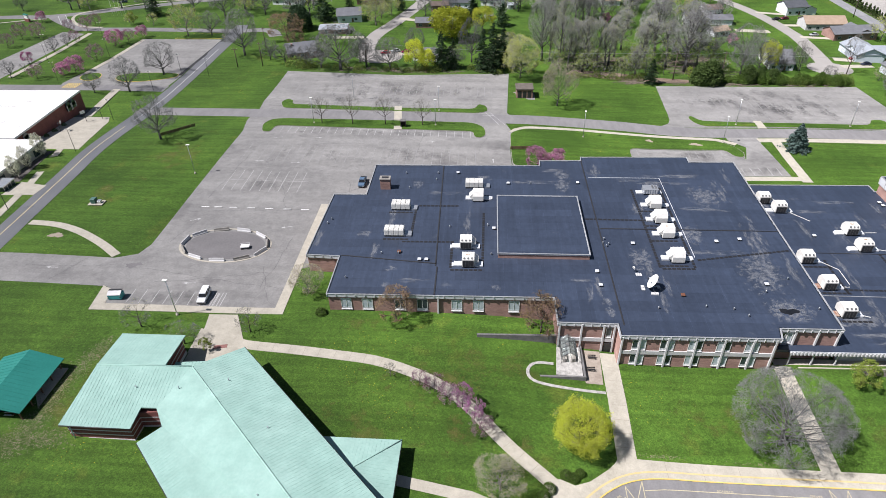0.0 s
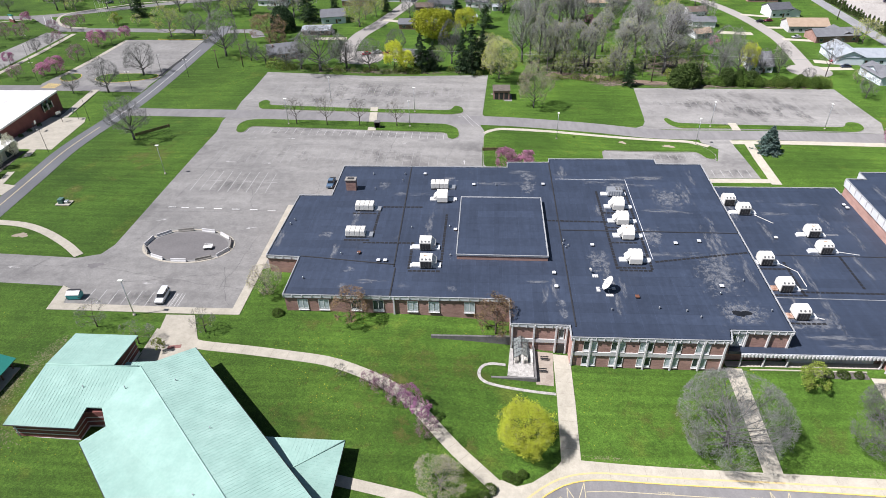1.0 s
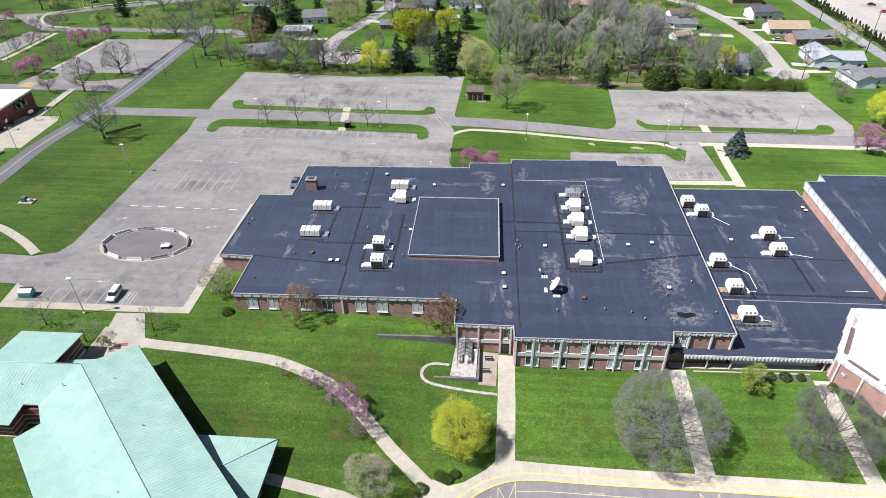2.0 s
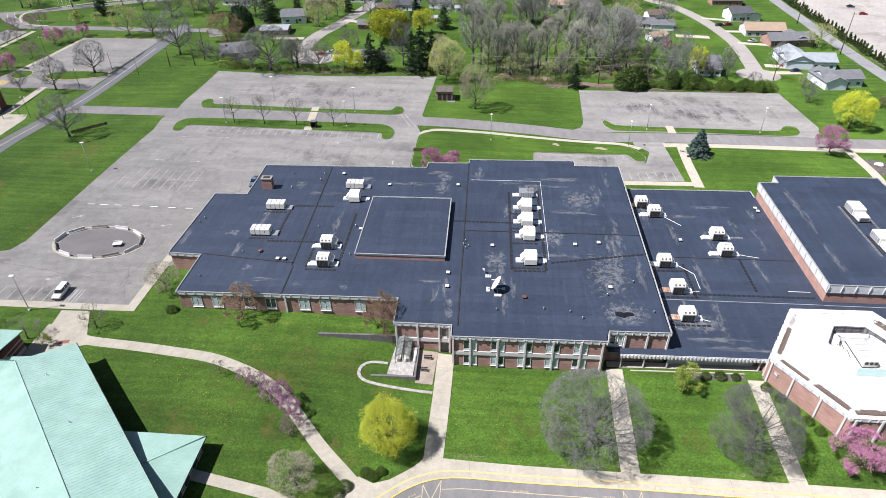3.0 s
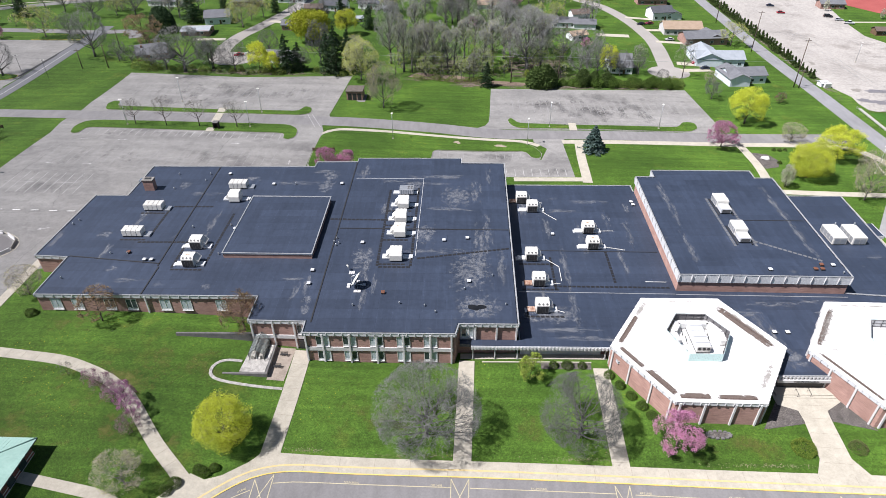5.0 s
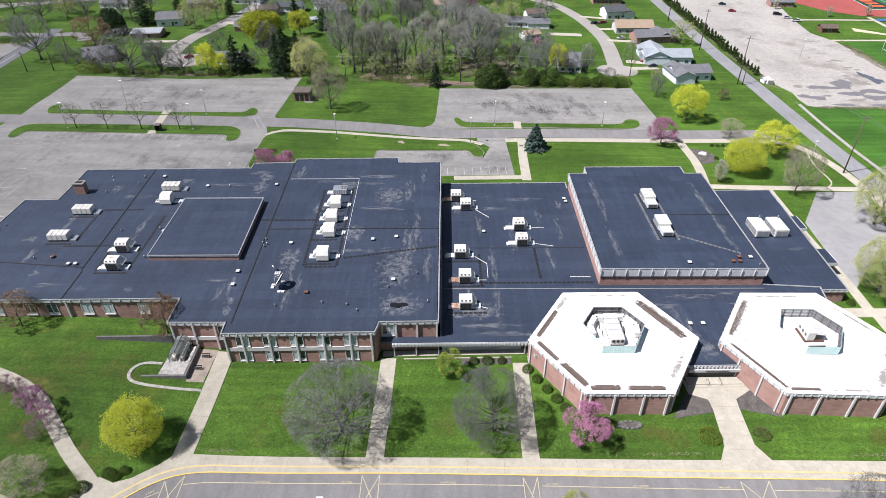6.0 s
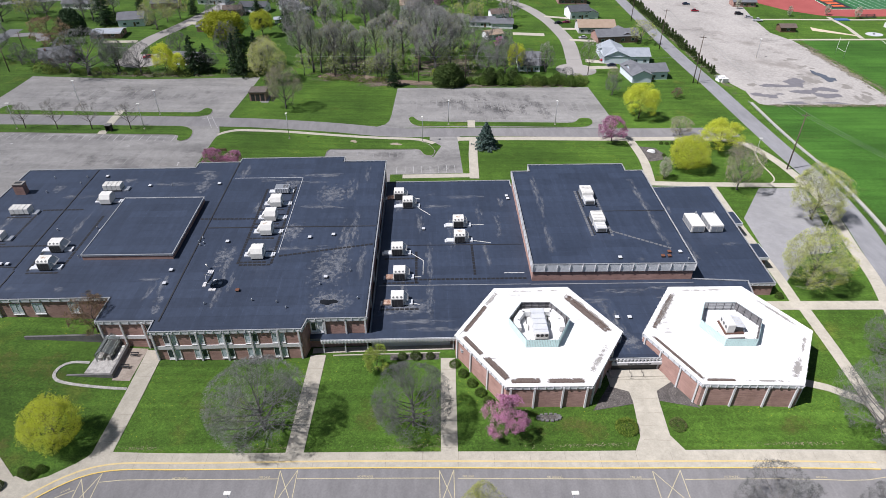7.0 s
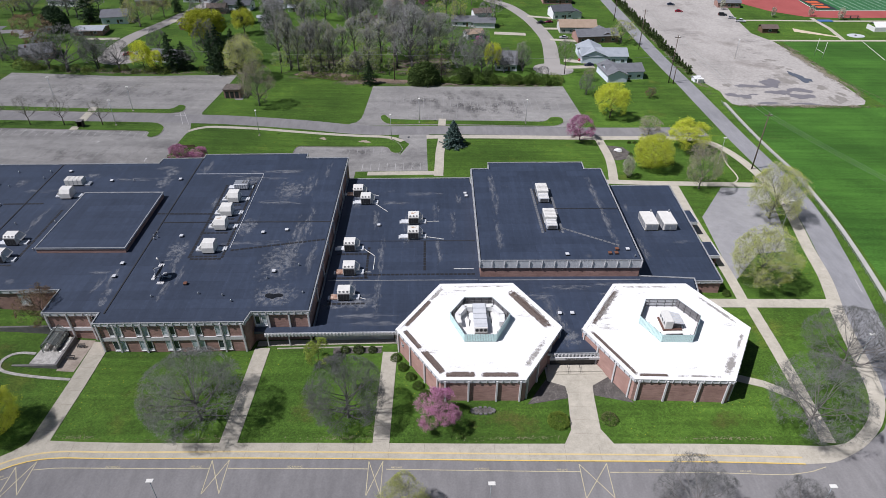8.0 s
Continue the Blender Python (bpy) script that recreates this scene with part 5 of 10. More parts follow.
def hall_plant_long():
    t = thing("air_handler", 78.1, 3.4, HEX_Z + 0.005, "long ribbed metal air handler with white ducts", "air handler")
    for i in range(9):
        bm = bmesh.new()
        y0 = -3.6 + i * 0.82
        box(bm, -1.35, y0, 0.35, 1.35, y0 + 0.78, 1.75 + 0.1 * (i % 2), bevel=0.04)
        part("section", bm, PALE_METAL, t)
    for i in range(3):
        part("fan", tube(bmesh.new(), (-0.85 + i * 0.85, -4.1, 1.2), (-0.85 + i * 0.85, -4.0, 1.2), 0.34, 0.34, 14), DARK_METAL, t, "round dark fan")
    box_part(t, "condenser", UNIT_WHITE, -1.35, -4.0, 0.3, 1.35, -3.62, 1.7, bevel=0.03)
    box_part(t, "frame", DARK_METAL, -1.3, -4.0, 0.0, 1.3, 3.6, 0.3)
    for s in (-1, 1):
        bm = bmesh.new()
        for a, b in (((s * 1.4, 3.3), (s * 3.0, 3.3)), ((s * 3.0, 3.3), (s * 4.6, 0.6)), ((s * 4.6, 0.6), (s * 4.4, -2.0))):
            d = (Vector(b) - Vector(a)).normalized()
            nn = Vector((-d.y, d.x)) * 0.55
            prism(bm, [tuple(Vector(a) + nn), tuple(Vector(a) - nn), tuple(Vector(b) - nn), tuple(Vector(b) + nn)], 0.3, 1.5)
        part("duct", bm, PAINT_WHITE, t, "white insulated duct")
    for x, y in ((-2.2, -1.5), (-2.4, 0.8), (2.4, -0.6), (2.2, 1.4)):
        part("pipe", tube(bmesh.new(), (x, y, 0.0), (x, y + 1.8, 0.5), 0.08, 0.08, 6), DARK_METAL, t)


def hall_plant_small():
    t = thing("air_handler", 117.3, 1.6, HEX_Z + 0.005, "pale metal air handler with side fans and a projecting hood", "air handler")
    box_part(t, "body", UNIT_WHITE, -1.7, -1.7, 0.3, -0.1, 1.9, 2.3, bevel=0.05)
    for y in (-1.0, 0.1, 1.2):
        f = part("fan", tube(bmesh.new(), (-1.76, y, 1.4), (-1.68, y, 1.4), 0.46, 0.46, 16), PALE_METAL, t, "round side fan")
        part("fan_well", tube(bmesh.new(), (-1.775, y, 1.4), (-1.761, y, 1.4), 0.36, 0.36, 16), FAN_GREY, f)
    hood = bmesh.new()
    slab3(hood, [(-0.08, -1.7, 2.0), (2.2, -1.5, 1.45), (2.2, 1.7, 1.45), (-0.08, 1.9, 2.0)], 0.14)
    part("hood", hood, PALE_METAL, t, "projecting pale metal hood")
    for y in (-1.35, -0.55, 0.25, 1.05):
        rib = bmesh.new()
        slab3(rib, [(-0.05, y, 2.06), (2.1, y + 0.1, 1.54), (2.1, y + 0.22, 1.54), (-0.05, y + 0.12, 2.06)], 0.06)
        part("hood_rib", rib, UNIT_WHITE, t)
    box_part(t, "coil", FAN_GREY, -0.09, -1.4, 0.35, 1.6, 1.6, 1.35, label="dark coil under the hood")
    for y in (-1.4, 1.5):
        part("leg", tube(bmesh.new(), (2.05, y, 0.0), (2.05, y, 1.4), 0.05, 0.05, 6), GALV, t)
    box_part(t, "frame", surface("old_timber", (0.08, 0.04, 0.03), (0.15, 0.08, 0.06), 0.9), -2.0, -1.9, 0, 1.9, 2.1, 0.29)
    box_part(t, "rail", DARK_METAL, -1.8, -3.2, 0.0, 1.6, -3.0, 0.25)


hall_plant_long()
hall_plant_small()


# wind-blown debris along the edges of the white roofs
def debris(parent, plan, side, d0, d1, w, gap, seed, dark):
    """A drift of leaf litter or silt along one edge of a roof, with loose flakes on it."""
    plan = ccw(plan)
    rnd = random.Random(seed)
    p, q = Vector(plan[side]), Vector(plan[(side + 1) % 6])
    u = (q - p).normalized()
    n = Vector((-u.y, u.x))
    a = p + u * d0 + n * (gap - 0.25 * w)
    turn = math.degrees(math.atan2(u.y, u.x))
    label = "dark wind-blown leaf debris" if dark else "grey silt washed to the roof edge"
    bm = bmesh.new()
    bm.faces.new([bm.verts.new(c) for c in ((0, 0, 0), (d1 - d0, 0, 0), (d1 - d0, w * 2.1, 0), (0, w * 2.1, 0))])
    share("debris_drift", mesh_of(bm, "debris_drift", DEBRIS_FILM if dark else EDGE_SILT), parent, pose(a.x, a.y, HEX_Z + 0.010 + 0.0005 * (seed % 9), 0, 0, turn), label)
    if not dark:
        return
    bm = bmesh.new()
    for i in range(int((d1 - d0) * 26 * max(0.5, w))):
        d = rnd.uniform(d0, d1)
        thick = w * max(0.1, 0.5 + 0.9 * noise.noise(Vector((d * 0.35, seed * 3.1, 0))))
        c = p + u * d + n * (gap + 0.25 * w + abs(rnd.gauss(0, 0.6)) * thick)
        s = rnd.uniform(0.03, 0.09)
        z = HEX_Z + 0.018 + 0.00002 * i
        rim = [bm.verts.new((c.x + s * rnd.uniform(0.6, 1.5) * math.cos(k * 1.257), c.y + s * rnd.uniform(0.6, 1.5) * math.sin(k * 1.257), z)) for k in range(5)]
        tip = bm.verts.new((c.x, c.y, z + rnd.uniform(0.02, 0.05)))
        for k in range(5):
            bm.faces.new((rim[k], rim[(k + 1) % 5], tip))
    tagged(part("debris", bm, DEBRIS, parent, label, world=True), kind="stuff")


DEBRIS_FILM = film_material("leaf_drift", (0.05, 0.036, 0.03), (0.22, 0.17, 0.145), 1.3, 0.95, 0.9, (1, 1, 1), 4.0, 0.95)
EDGE_SILT = film_material("edge_silt", (0.17, 0.155, 0.14), (0.46, 0.44, 0.41), 0.9, 0.8, 0.8, (1, 1, 1), 4.0, 0.95)
# sides in order: south-west, south, south-east, north-east, north, north-west
for hall, plan, rows in ((hex_a, HEX1, ((0, 1.2, 7.5, 0.55, 0.8, 1), (0, 8.2, 15.4, 0.75, 0.8, 1), (1, 1.0, 6.6, 0.75, 0.8, 1), (1, 7.6, 14.8, 0.65, 0.8, 1), (2, 3, 13, 0.7, 0.9, 0), (3, 1.4, 15.2, 0.9, 1.5, 1), (3, 0.8, 15.8, 0.6, 0.85, 0), (4, 1, 15, 0.25, 0.85, 0), (5, 6, 15.5, 0.5, 0.8, 1), (5, 1, 6, 0.5, 0.8, 0))),
                         (hex_b, HEX2, ((5, 1, 16, 0.9, 0.8, 0), (5, 2, 15, 0.5, 1.0, 1), (0, 1.5, 15, 0.4, 0.8, 1), (1, 1, 6.5, 0.4, 0.8, 1), (1, 8, 17, 0.3, 0.8, 0), (2, 1.0, 8.0, 0.9, 0.8, 0), (2, 8, 15, 0.4, 0.8, 0), (3, 2, 15, 0.4, 0.85, 0), (4, 2, 15, 0.25, 0.85, 0)))):
    for i, (side, d0, d1, w, gap, dark) in enumerate(rows):
        debris(hall, plan, side, d0, d1, w, gap, 7 * i + side, dark)


for i, (x, y, rx, ry) in enumerate(((66.5, -4.0, 2.6, 3.0), (88, 6, 2.6, 3.0), (72, 13, 4, 1.2), (78, -9.5, 5, 1.0))):
    scuff(hex_a, x, y, HEX_Z + 0.003, rx, ry, 230 + i, ROOF_SOIL, "roof_stain", "grey soiling on a white roof")
for i, (x, y, rx, ry) in enumerate(((103.5, 3, 2.0, 4.0), (129, 2, 2.0, 4.0), (112, 12, 5, 1.2), (116, -10, 5, 1.0))):
    scuff(hex_b, x, y, HEX_Z + 0.003, rx, ry, 230 + i, ROOF_SOIL, "roof_stain", "grey soiling on a white roof")
# ---- marks on the asphalt ----
def stalls(name, x0, x1, step, y0, y1, lean=0.0, lift=0.075, w=0.13, material=PAINT_WHITE):
    bm = bmesh.new()
    x = x0
    while x <= x1:
        k = 3
        pts = [(x + lean * i / k, y0 + (y1 - y0) * i / k) for i in range(k + 1)]
        zs = lands(pts)
        l = [bm.verts.new((px - w / 2, py, z + lift)) for (px, py), z in zip(pts, zs)]
        r = [bm.verts.new((px + w / 2, py, z + lift)) for (px, py), z in zip(pts, zs)]
        for i in range(k):
            bm.faces.new((l[i], r[i], r[i + 1], l[i + 1]))
        x += step
    return structure(name, bm, material, "faded white parking stall lines on asphalt", "road marking")


FADED = surface("faded_white_paint", (0.30, 0.295, 0.29), (0.56, 0.55, 0.54), 0.8, 0.25, 3, 0.05)
FADED2 = surface("worn_white_paint", (0.23, 0.225, 0.225), (0.34, 0.335, 0.33), 0.8, 0.2, 3, 0.05)
stalls("stall_lines_1", -100.5, -31, 2.75, 106.8, 112.2, material=FADED)
stalls("stall_lines_2", -104, -28, 2.75, 84.4, 96.8, material=FADED2)
stalls("stall_lines_3", -103, -78.5, 2.75, 64.6, 77.4, material=FADED)
structure("stall_line_row", band([(-105, 90.4), (-28, 91.4)], 0.12, 0.075, False), FADED2, "faded white line between parking rows", "road marking")
structure("stall_line_middle", band([(-104, 71.0), (-79, 71.3)], 0.13, 0.075, False), FADED, "faded white line between parking rows", "road marking")
stalls("stall_lines_4", -106, -85, 2.75, 12.6, 17.5, material=FADED)
stalls("stall_lines_5", -98, -32, 2.75, 135.6, 140.5, material=FADED2)
stalls("stall_lines_6", -104, -22, 2.75, 149, 160, material=FADED2)
stalls("stall_lines_7", 54, 112, 2.75, 131.2, 136.5, material=FADED2)
stalls("stall_lines_8", 52, 122, 2.75, 142.5, 154.5, material=FADED2)
stalls("stall_lines_9", 46, 66, 2.7, 86.4, 91.5, material=FADED)
stalls("stall_lines_10", 24, 52, 2.75, 99.0, 104.2, material=FADED2)
stalls("hatching_west", -88.0, -85.0, 0.75, 12.8, 17.5, 0.0, material=FADED)


for nm, x0, x1, y0, y1 in (("a", -103, -30, 106, 113.5), ("b", -107, -68, 81.5, 100.5), ("c", -107, -76, 61, 80.5), ("d", -106, -84, 11.8, 18.5), ("e", -108, -20, 143, 168), ("f", 46, 124, 138, 160), ("g", -72, -30, 84, 100), ("h", 44, 67, 85.9, 92.5), ("i", -100, -40, 133, 150), ("j", -74, -58, 55, 72), ("k", 20, 54, 97, 105), ("l", 40, 128, 126, 170)):
    structure("stained_stalls_" + nm, drape([(x0, y0), (x1, y0), (x1, y1), (x0, y1)], 0.062), OIL_FILM, "oil-stained asphalt in the parking rows", "stain")


def arrow(x, y, turn):
    bm = bmesh.new()
    for tri in ([(-1.6, -0.1), (0.4, -0.1), (0.4, 0.1), (-1.6, 0.1)], [(0.4, -0.45), (1.4, 0), (0.4, 0.45)]):
        bm.faces.new([bm.verts.new((px, py, 0)) for px, py in tri])
    bm.transform(pose(x, y, 0, 0, 0, turn))
    for v in bm.verts:
        v.co.z = land(v.co.x, v.co.y) + 0.075
    structure("arrow_marking", bm, FADED, "faded white painted arrow", "road marking")


for a in ((-97, 102.5, 200), (-83.5, 103, 10), (-98, 84, 190), (-86, 83.8, 5), (-45, 102.5, 5), (-24, 90, 95), (-104, 48, 30), (-79, 46, 200), (-95, 20.6, 185), (-130, 24.5, 180)):
    arrow(*a)
for p, q in (((-26.6, 131.6), (-21.6, 119.6)), ((-25.0, 131.8), (-19.6, 120.0)), ((-27.6, 128.4), (-23.6, 128.6))):
    structure("crossing_line", band([p, q], 0.16, 0.085, False), FADED, "thin faded white crossing line", "road marking")
# cracks and tar lines in the west lot
def cracks(name, rows, seed, w=0.09):
    rnd = random.Random(seed)
    bm = bmesh.new()
    for (x0, y0), (x1, y1) in rows:
        k = max(3, int(math.hypot(x1 - x0, y1 - y0) / 2.0))
        pts = [(x0 + (x1 - x0) * i / k + rnd.uniform(-0.4, 0.4), y0 + (y1 - y0) * i / k + rnd.uniform(-0.4, 0.4)) for i in range(k + 1)]
        zs = lands(pts)
        d = Vector((x1 - x0, y1 - y0)).normalized()
        nx, ny = -d.y * w / 2, d.x * w / 2
        l = [bm.verts.new((px + nx, py + ny, z + 0.07)) for (px, py), z in zip(pts, zs)]
        r = [bm.verts.new((px - nx, py - ny, z + 0.07)) for (px, py), z in zip(pts, zs)]
        for i in range(k):
            bm.faces.new((l[i], r[i], r[i + 1], l[i + 1]))
    structure(name, bm, TAR, "dark sealed cracks in the asphalt", "crack")


TAR = surface("crack_seal", (0.11, 0.108, 0.108), (0.18, 0.175, 0.172), 0.8, 0.5, 4, 0.05)
rnd = random.Random(5)
cracks("cracks_west", [((x, y), (x + dx, y + dy)) for x, y, dx, dy in ((-112, 26, 38, -6), (-104, 20, 26, 6), (-78, 20, 2, 22), (-108, 52, 30, 3), (-105, 60, 3, 30), (-82, 56, -6, 18), (-70, 64, 8, 6), (-64, 62, -4, 12), (-92, 66, 10, 8),
        (-96, 96, 30, 4), (-60, 96, 26, -3), (-50, 88, 3, 22), (-30, 92, 4, 16), (-88, 104, 4, 14), (-140, 25, 26, 1), (-128, 20, 5, 9), (-75, 82, 22, 3), (-100, 82, 24, -3), (-40, 80, -3, 9), (-107, 36, 4, 12), (-80, 28, 6, -14))], 6)
cracks("cracks_north", [((x, y), (x + dx, y + dy)) for x, y, dx, dy in ((-108, 150, 80, 4), (-100, 165, 70, 2), (-90, 140, 5, 34), (-50, 140, -4, 34), (-30, 146, 4, 26), (50, 150, 70, 2), (60, 160, 60, 3), (70, 138, 3, 28), (100, 138, -3, 30))], 9)
DARKER = surface("patched_asphalt", (0.13, 0.125, 0.125), (0.20, 0.19, 0.19), 0.9, 0.15, 2.5, 0.2)


def patch(name, x, y, rx, ry, lift, material, seed, label):
    rnd = random.Random(seed)
    k = 30
    ph = [rnd.uniform(0, 6.28) for _ in range(3)]
    pts = []
    for i in range(k):
        a = 2 * math.pi * i / k
        r = 1 + 0.22 * math.sin(2 * a + ph[0]) + 0.18 * math.sin(3 * a + ph[1]) + 0.1 * math.sin(7 * a + ph[2]) + rnd.uniform(-0.08, 0.08)
        pts.append((x + rx * r * math.cos(a), y + ry * r * math.sin(a)))
    return structure(name, drape(pts, lift), material, label, "patch")


patch("worn_patch", -111, 26.5, 1.8, 1.0, 0.06, DARKER, 2, "dark broken patch in the asphalt")
patch("worn_patch", -137, 38.2, 1.6, 1.2, 0.07, surface("bare_soil", (0.28, 0.23, 0.17), (0.36, 0.31, 0.25), 0.95, 0.8, 6, 0.3), 3, "bare soil patch in the lawn")
for i, (x, y) in enumerate(((45, 109.5), (30, 112), (20, 126.2), (46, 127))):
    patch("soil_patch", x, y, 1.8 if i == 0 else 1.1, 1.1, 0.2 if i < 2 else 0.02, bpy.data.materials["bare_soil"], 11 + i, "bare soil patch in the grass")
WORN = surface("worn_grass", (0.07, 0.105, 0.022), (0.23, 0.205, 0.13), 0.95, 0.6, 2.2, 0.4, contrast=0.22)


def bare_flecks(name, rows, seed, label):
    """Bare soil showing through thin grass: many small flecks lying on the ground."""
    rng = np.random.default_rng(seed)
    bm = bmesh.new()
    k = 0
    for x, y, rx, ry in rows:
        for _ in range(int(90 * rx * ry)):
            cx, cy = x + rng.normal() * rx * 0.7, y + rng.normal() * ry * 0.7
            s = rng.uniform(0.04, 0.16)
            z = land(cx, cy) + 0.03 + 0.00002 * k
            k += 1
            bm.faces.new([bm.verts.new((cx + s * rng.uniform(0.5, 1.2) * math.cos(j * 1.047), cy + s * rng.uniform(0.5, 1.2) * math.sin(j * 1.047), z)) for j in range(6)])
    return structure(name, bm, WORN, label, "bare soil")


bare_flecks("worn_ground", ((-103.6, -1.8, 1.6, 2.8), (-105.4, -7.5, 1.4, 3.6), (-106.0, -14.5, 1.3, 4.2), (-106.2, -21.5, 2.0, 4.0), (-109.0, -26.0, 3.6, 2.2), (-101.6, -24.2, 3.4, 1.4)), 5, "worn grass and bare soil round the hall")
bare_flecks("soil_specks", ((52.2, -21.0, 5.0, 0.35), (24.0, -20.6, 6.0, 0.35), (84, -21.6, 7.0, 0.3), (120, -22.3, 6.0, 0.3), (4.0, -19.9, 3.0, 0.4), (58.0, -19.4, 1.0, 1.6)), 6, "thin bare edge of the lawn along the pavement")
for i, (x0, y0, x1, y1) in enumerate(((-74, -32, -18, -4), (-60, -14, -6, 8), (-118, -34, -92, 10), (-40, -30, -12, -10), (0, -20, 30, -4), (34, -21, 58, -8), (66, -22, 92, -13), (103, -22, 138, -14), (-70, 4, -30, 13), (100, -16, 140, 12), (142, 0, 160, 16), (-112, 40, -150, 116))):
    structure("dry_lawn", drape([(x0, y0), (x1, y0), (x1, y1), (x0, y1)], 0.021 if i != 11 else 0.05), DRY_FILM, "dry yellowing patches in the lawn", "dry grass")
# centre and edge lines
structure("centre_line_northwest", band([(-151.2, 20), (-152, 45), (-153.4, 70), (-155.2, 90), (-156, 112)], 0.3, 0.09), surface("faded_yellow_paint", (0.40, 0.34, 0.20), (0.52, 0.45, 0.30), 0.8, 0.4, 3), "faded yellow centre line", "road marking")
structure("centre_line_north", band([(-156, 118), (-156.1, 145), (-156, 160), (-155.2, 205)], 0.3, 0.09), FADED, "faded white centre line", "road marking")
structure("edge_line_east", band([(173.0, 22), (174.4, 27.5)], 0.14, 0.075), FADED, "thin pale road line", "road marking")
# fire lane: yellow kerb stripes, line, crosses, words
KERBLINE = [(x, y + 0.09) for x, y in FRONT_EDGE] + [(72, -26.1), (133, -27.9)]
structure("kerb_stripe", band(KERBLINE, 0.22, 0.13, True, 2.5, 0.12), PAINT_YELLOW, "yellow painted kerb edge", "road marking")
structure("pavement_stripe", band(KERBLINE, 0.34, 0.118, True, 2.5, 1.45), surface("pale_yellow_paint", (0.52, 0.41, 0.19), (0.62, 0.50, 0.27), 0.8, 0.4, 3), "pale yellow stripe along the pavement", "road marking")
LANE = surface("lane_yellow", (0.42, 0.37, 0.24), (0.56, 0.50, 0.34), 0.8, 0.4, 3)
for run in ([(-24, -46.6), (-12.6, -35.1), (-7.6, -30.7), (-3.6, -28.2)], [(-0.2, -26.7), (3, -26.3), (11, -26.3), (29.7, -26.75)], [(32.8, -26.85), (57, -27.5)], [(60.0, -27.62), (93.5, -28.72)], [(98.4, -28.95), (115, -29.35), (126.3, -29.85), (129.7, -29.8), (133.4, -29.25), (136.4, -28.3)]):
    structure("fire_lane_line", band(run, 0.14, 0.07, True, 2.0), LANE, "faded yellow fire lane line", "road marking")
for x0, x1, y0, y1 in ((-3.35, -0.4, -26.2, -25.0), (29.65, 32.65, -25.15, -25.15), (56.95, 59.4, -26.0, -26.0), (93.4, 98.2, -27.2, -27.2)):
    for (px, py), (qx, qy) in (((x0, y0), (x0 - 0.05, y0 - 6.5)), ((x1, y1), (x1 - 0.1, y1 - 6.5)), ((x0, y0), (x1 - 0.1, y1 - 6.5)), ((x1, y1), (x0, y0 - 6.5))):
        structure("no_parking_cross", band([(px, py), (qx, qy)], 0.13, 0.066, True, 2.0), LANE, "faded yellow crossed no parking box", "road marking")


def words(text, x, y, size, turn=0.0, material=LANE, lift=0.075):
    c = bpy.data.curves.new("words", "FONT")
    c.body, c.size, c.align_x = text, size, "CENTER"
    maker = new("words_maker", c)
    me = bpy.data.meshes.new_from_object(maker.evaluated_get(bpy.context.evaluated_depsgraph_get()))
    bpy.data.objects.remove(maker)
    me.materials.clear()
    me.materials.append(material)
    ob = new("road_lettering", me)
    ob.matrix_world = pose(x, y, land(x, y) + lift, 0, 0, turn) @ Matrix.Diagonal((0.76, 1, 1, 1))
    return tagged(ob, "faded yellow letters painted on the drive", "road marking", kind="structure")


for text, x, y in (("NO PARKING", 12.9, -26.3), ("FIRE LANE", 27.2, -26.6), ("NO PARKING", 44.3, -27.05), ("FIRE LANE", 61.8, -27.55), ("NO PARKING", 76.5, -28.05), ("FIRE LANE", 90.3, -28.5), ("NO PARKING", 106.5, -28.95), ("FIRE LANE", 121.8, -29.4)):
    words(text, x, y + 0.05, 0.56, -1.6)
words("FIRE LANE", -5.1, -28.6, 0.56, 29)

# joints in the pavements
JOINT = surface("joint_shade", (0.26, 0.235, 0.19), (0.34, 0.31, 0.26), 0.95, 0.5, 3)
def joints(name, pts, width, step, shift=0.0, lift=0.112):
    c = curve_points(pts, 0.5)
    bm = bmesh.new()
    run = 0.0
    for i in range(1, len(c) - 1):
        run += (c[i] - c[i - 1]).length
        if run >= step:
            run = 0.0
            d = (c[i + 1] - c[i - 1]).normalized()
            n = Vector((-d.y, d.x, 0))
            a, b = c[i] + n * (shift + width / 2 - 0.05), c[i] + n * (shift - width / 2 + 0.05)
            q = [a - d * 0.03, b - d * 0.03, b + d * 0.03, a + d * 0.03]
            bm.faces.new([bm.verts.new((v.x, v.y, land(v.x, v.y) + lift)) for v in q])
    structure(name, bm, JOINT, "shallow joints between pavement slabs", "joint")


joints("joints_front", [(-1.5, -25.2), (3, -24.3), (32, -24.8), (72, -26), (133, -27.8)], 3.3, 6.0, 1.75)
joints("joints_curved", [(-75.5, 1.2), (-65, 0.2), (-56, -0.9), (-48.5, -2), (-43, -3.8), (-36.5, -6.8), (-30.8, -10.9), (-26, -16.2), (-21.8, -20.8), (-16.2, -26)], 2.4, 3.0)
joints("joints_entrance", [(-1.4, 4), (-1.6, -8), (-2.1, -21)], 3.3, 3.0)
joints("joints_lawn", [(32.5, 2.0), (32.1, -8), (31.5, -21)], 3.1, 3.0)
joints("joints_court", [(59.4, 0.3), (59.1, -10), (58.8, -22)], 2.9, 3.0)
joints("joints_doors", [(97, -5), (96.8, -12), (96.1, -22)], 4.8, 3.0)
joints("joints_east", [(157.6, -5.5), (160, 5), (162.4, 14), (166.8, 27.5), (169.8, 41.5), (173.4, 56), (176.3, 70), (176, 92)], 3.1, 3.0)


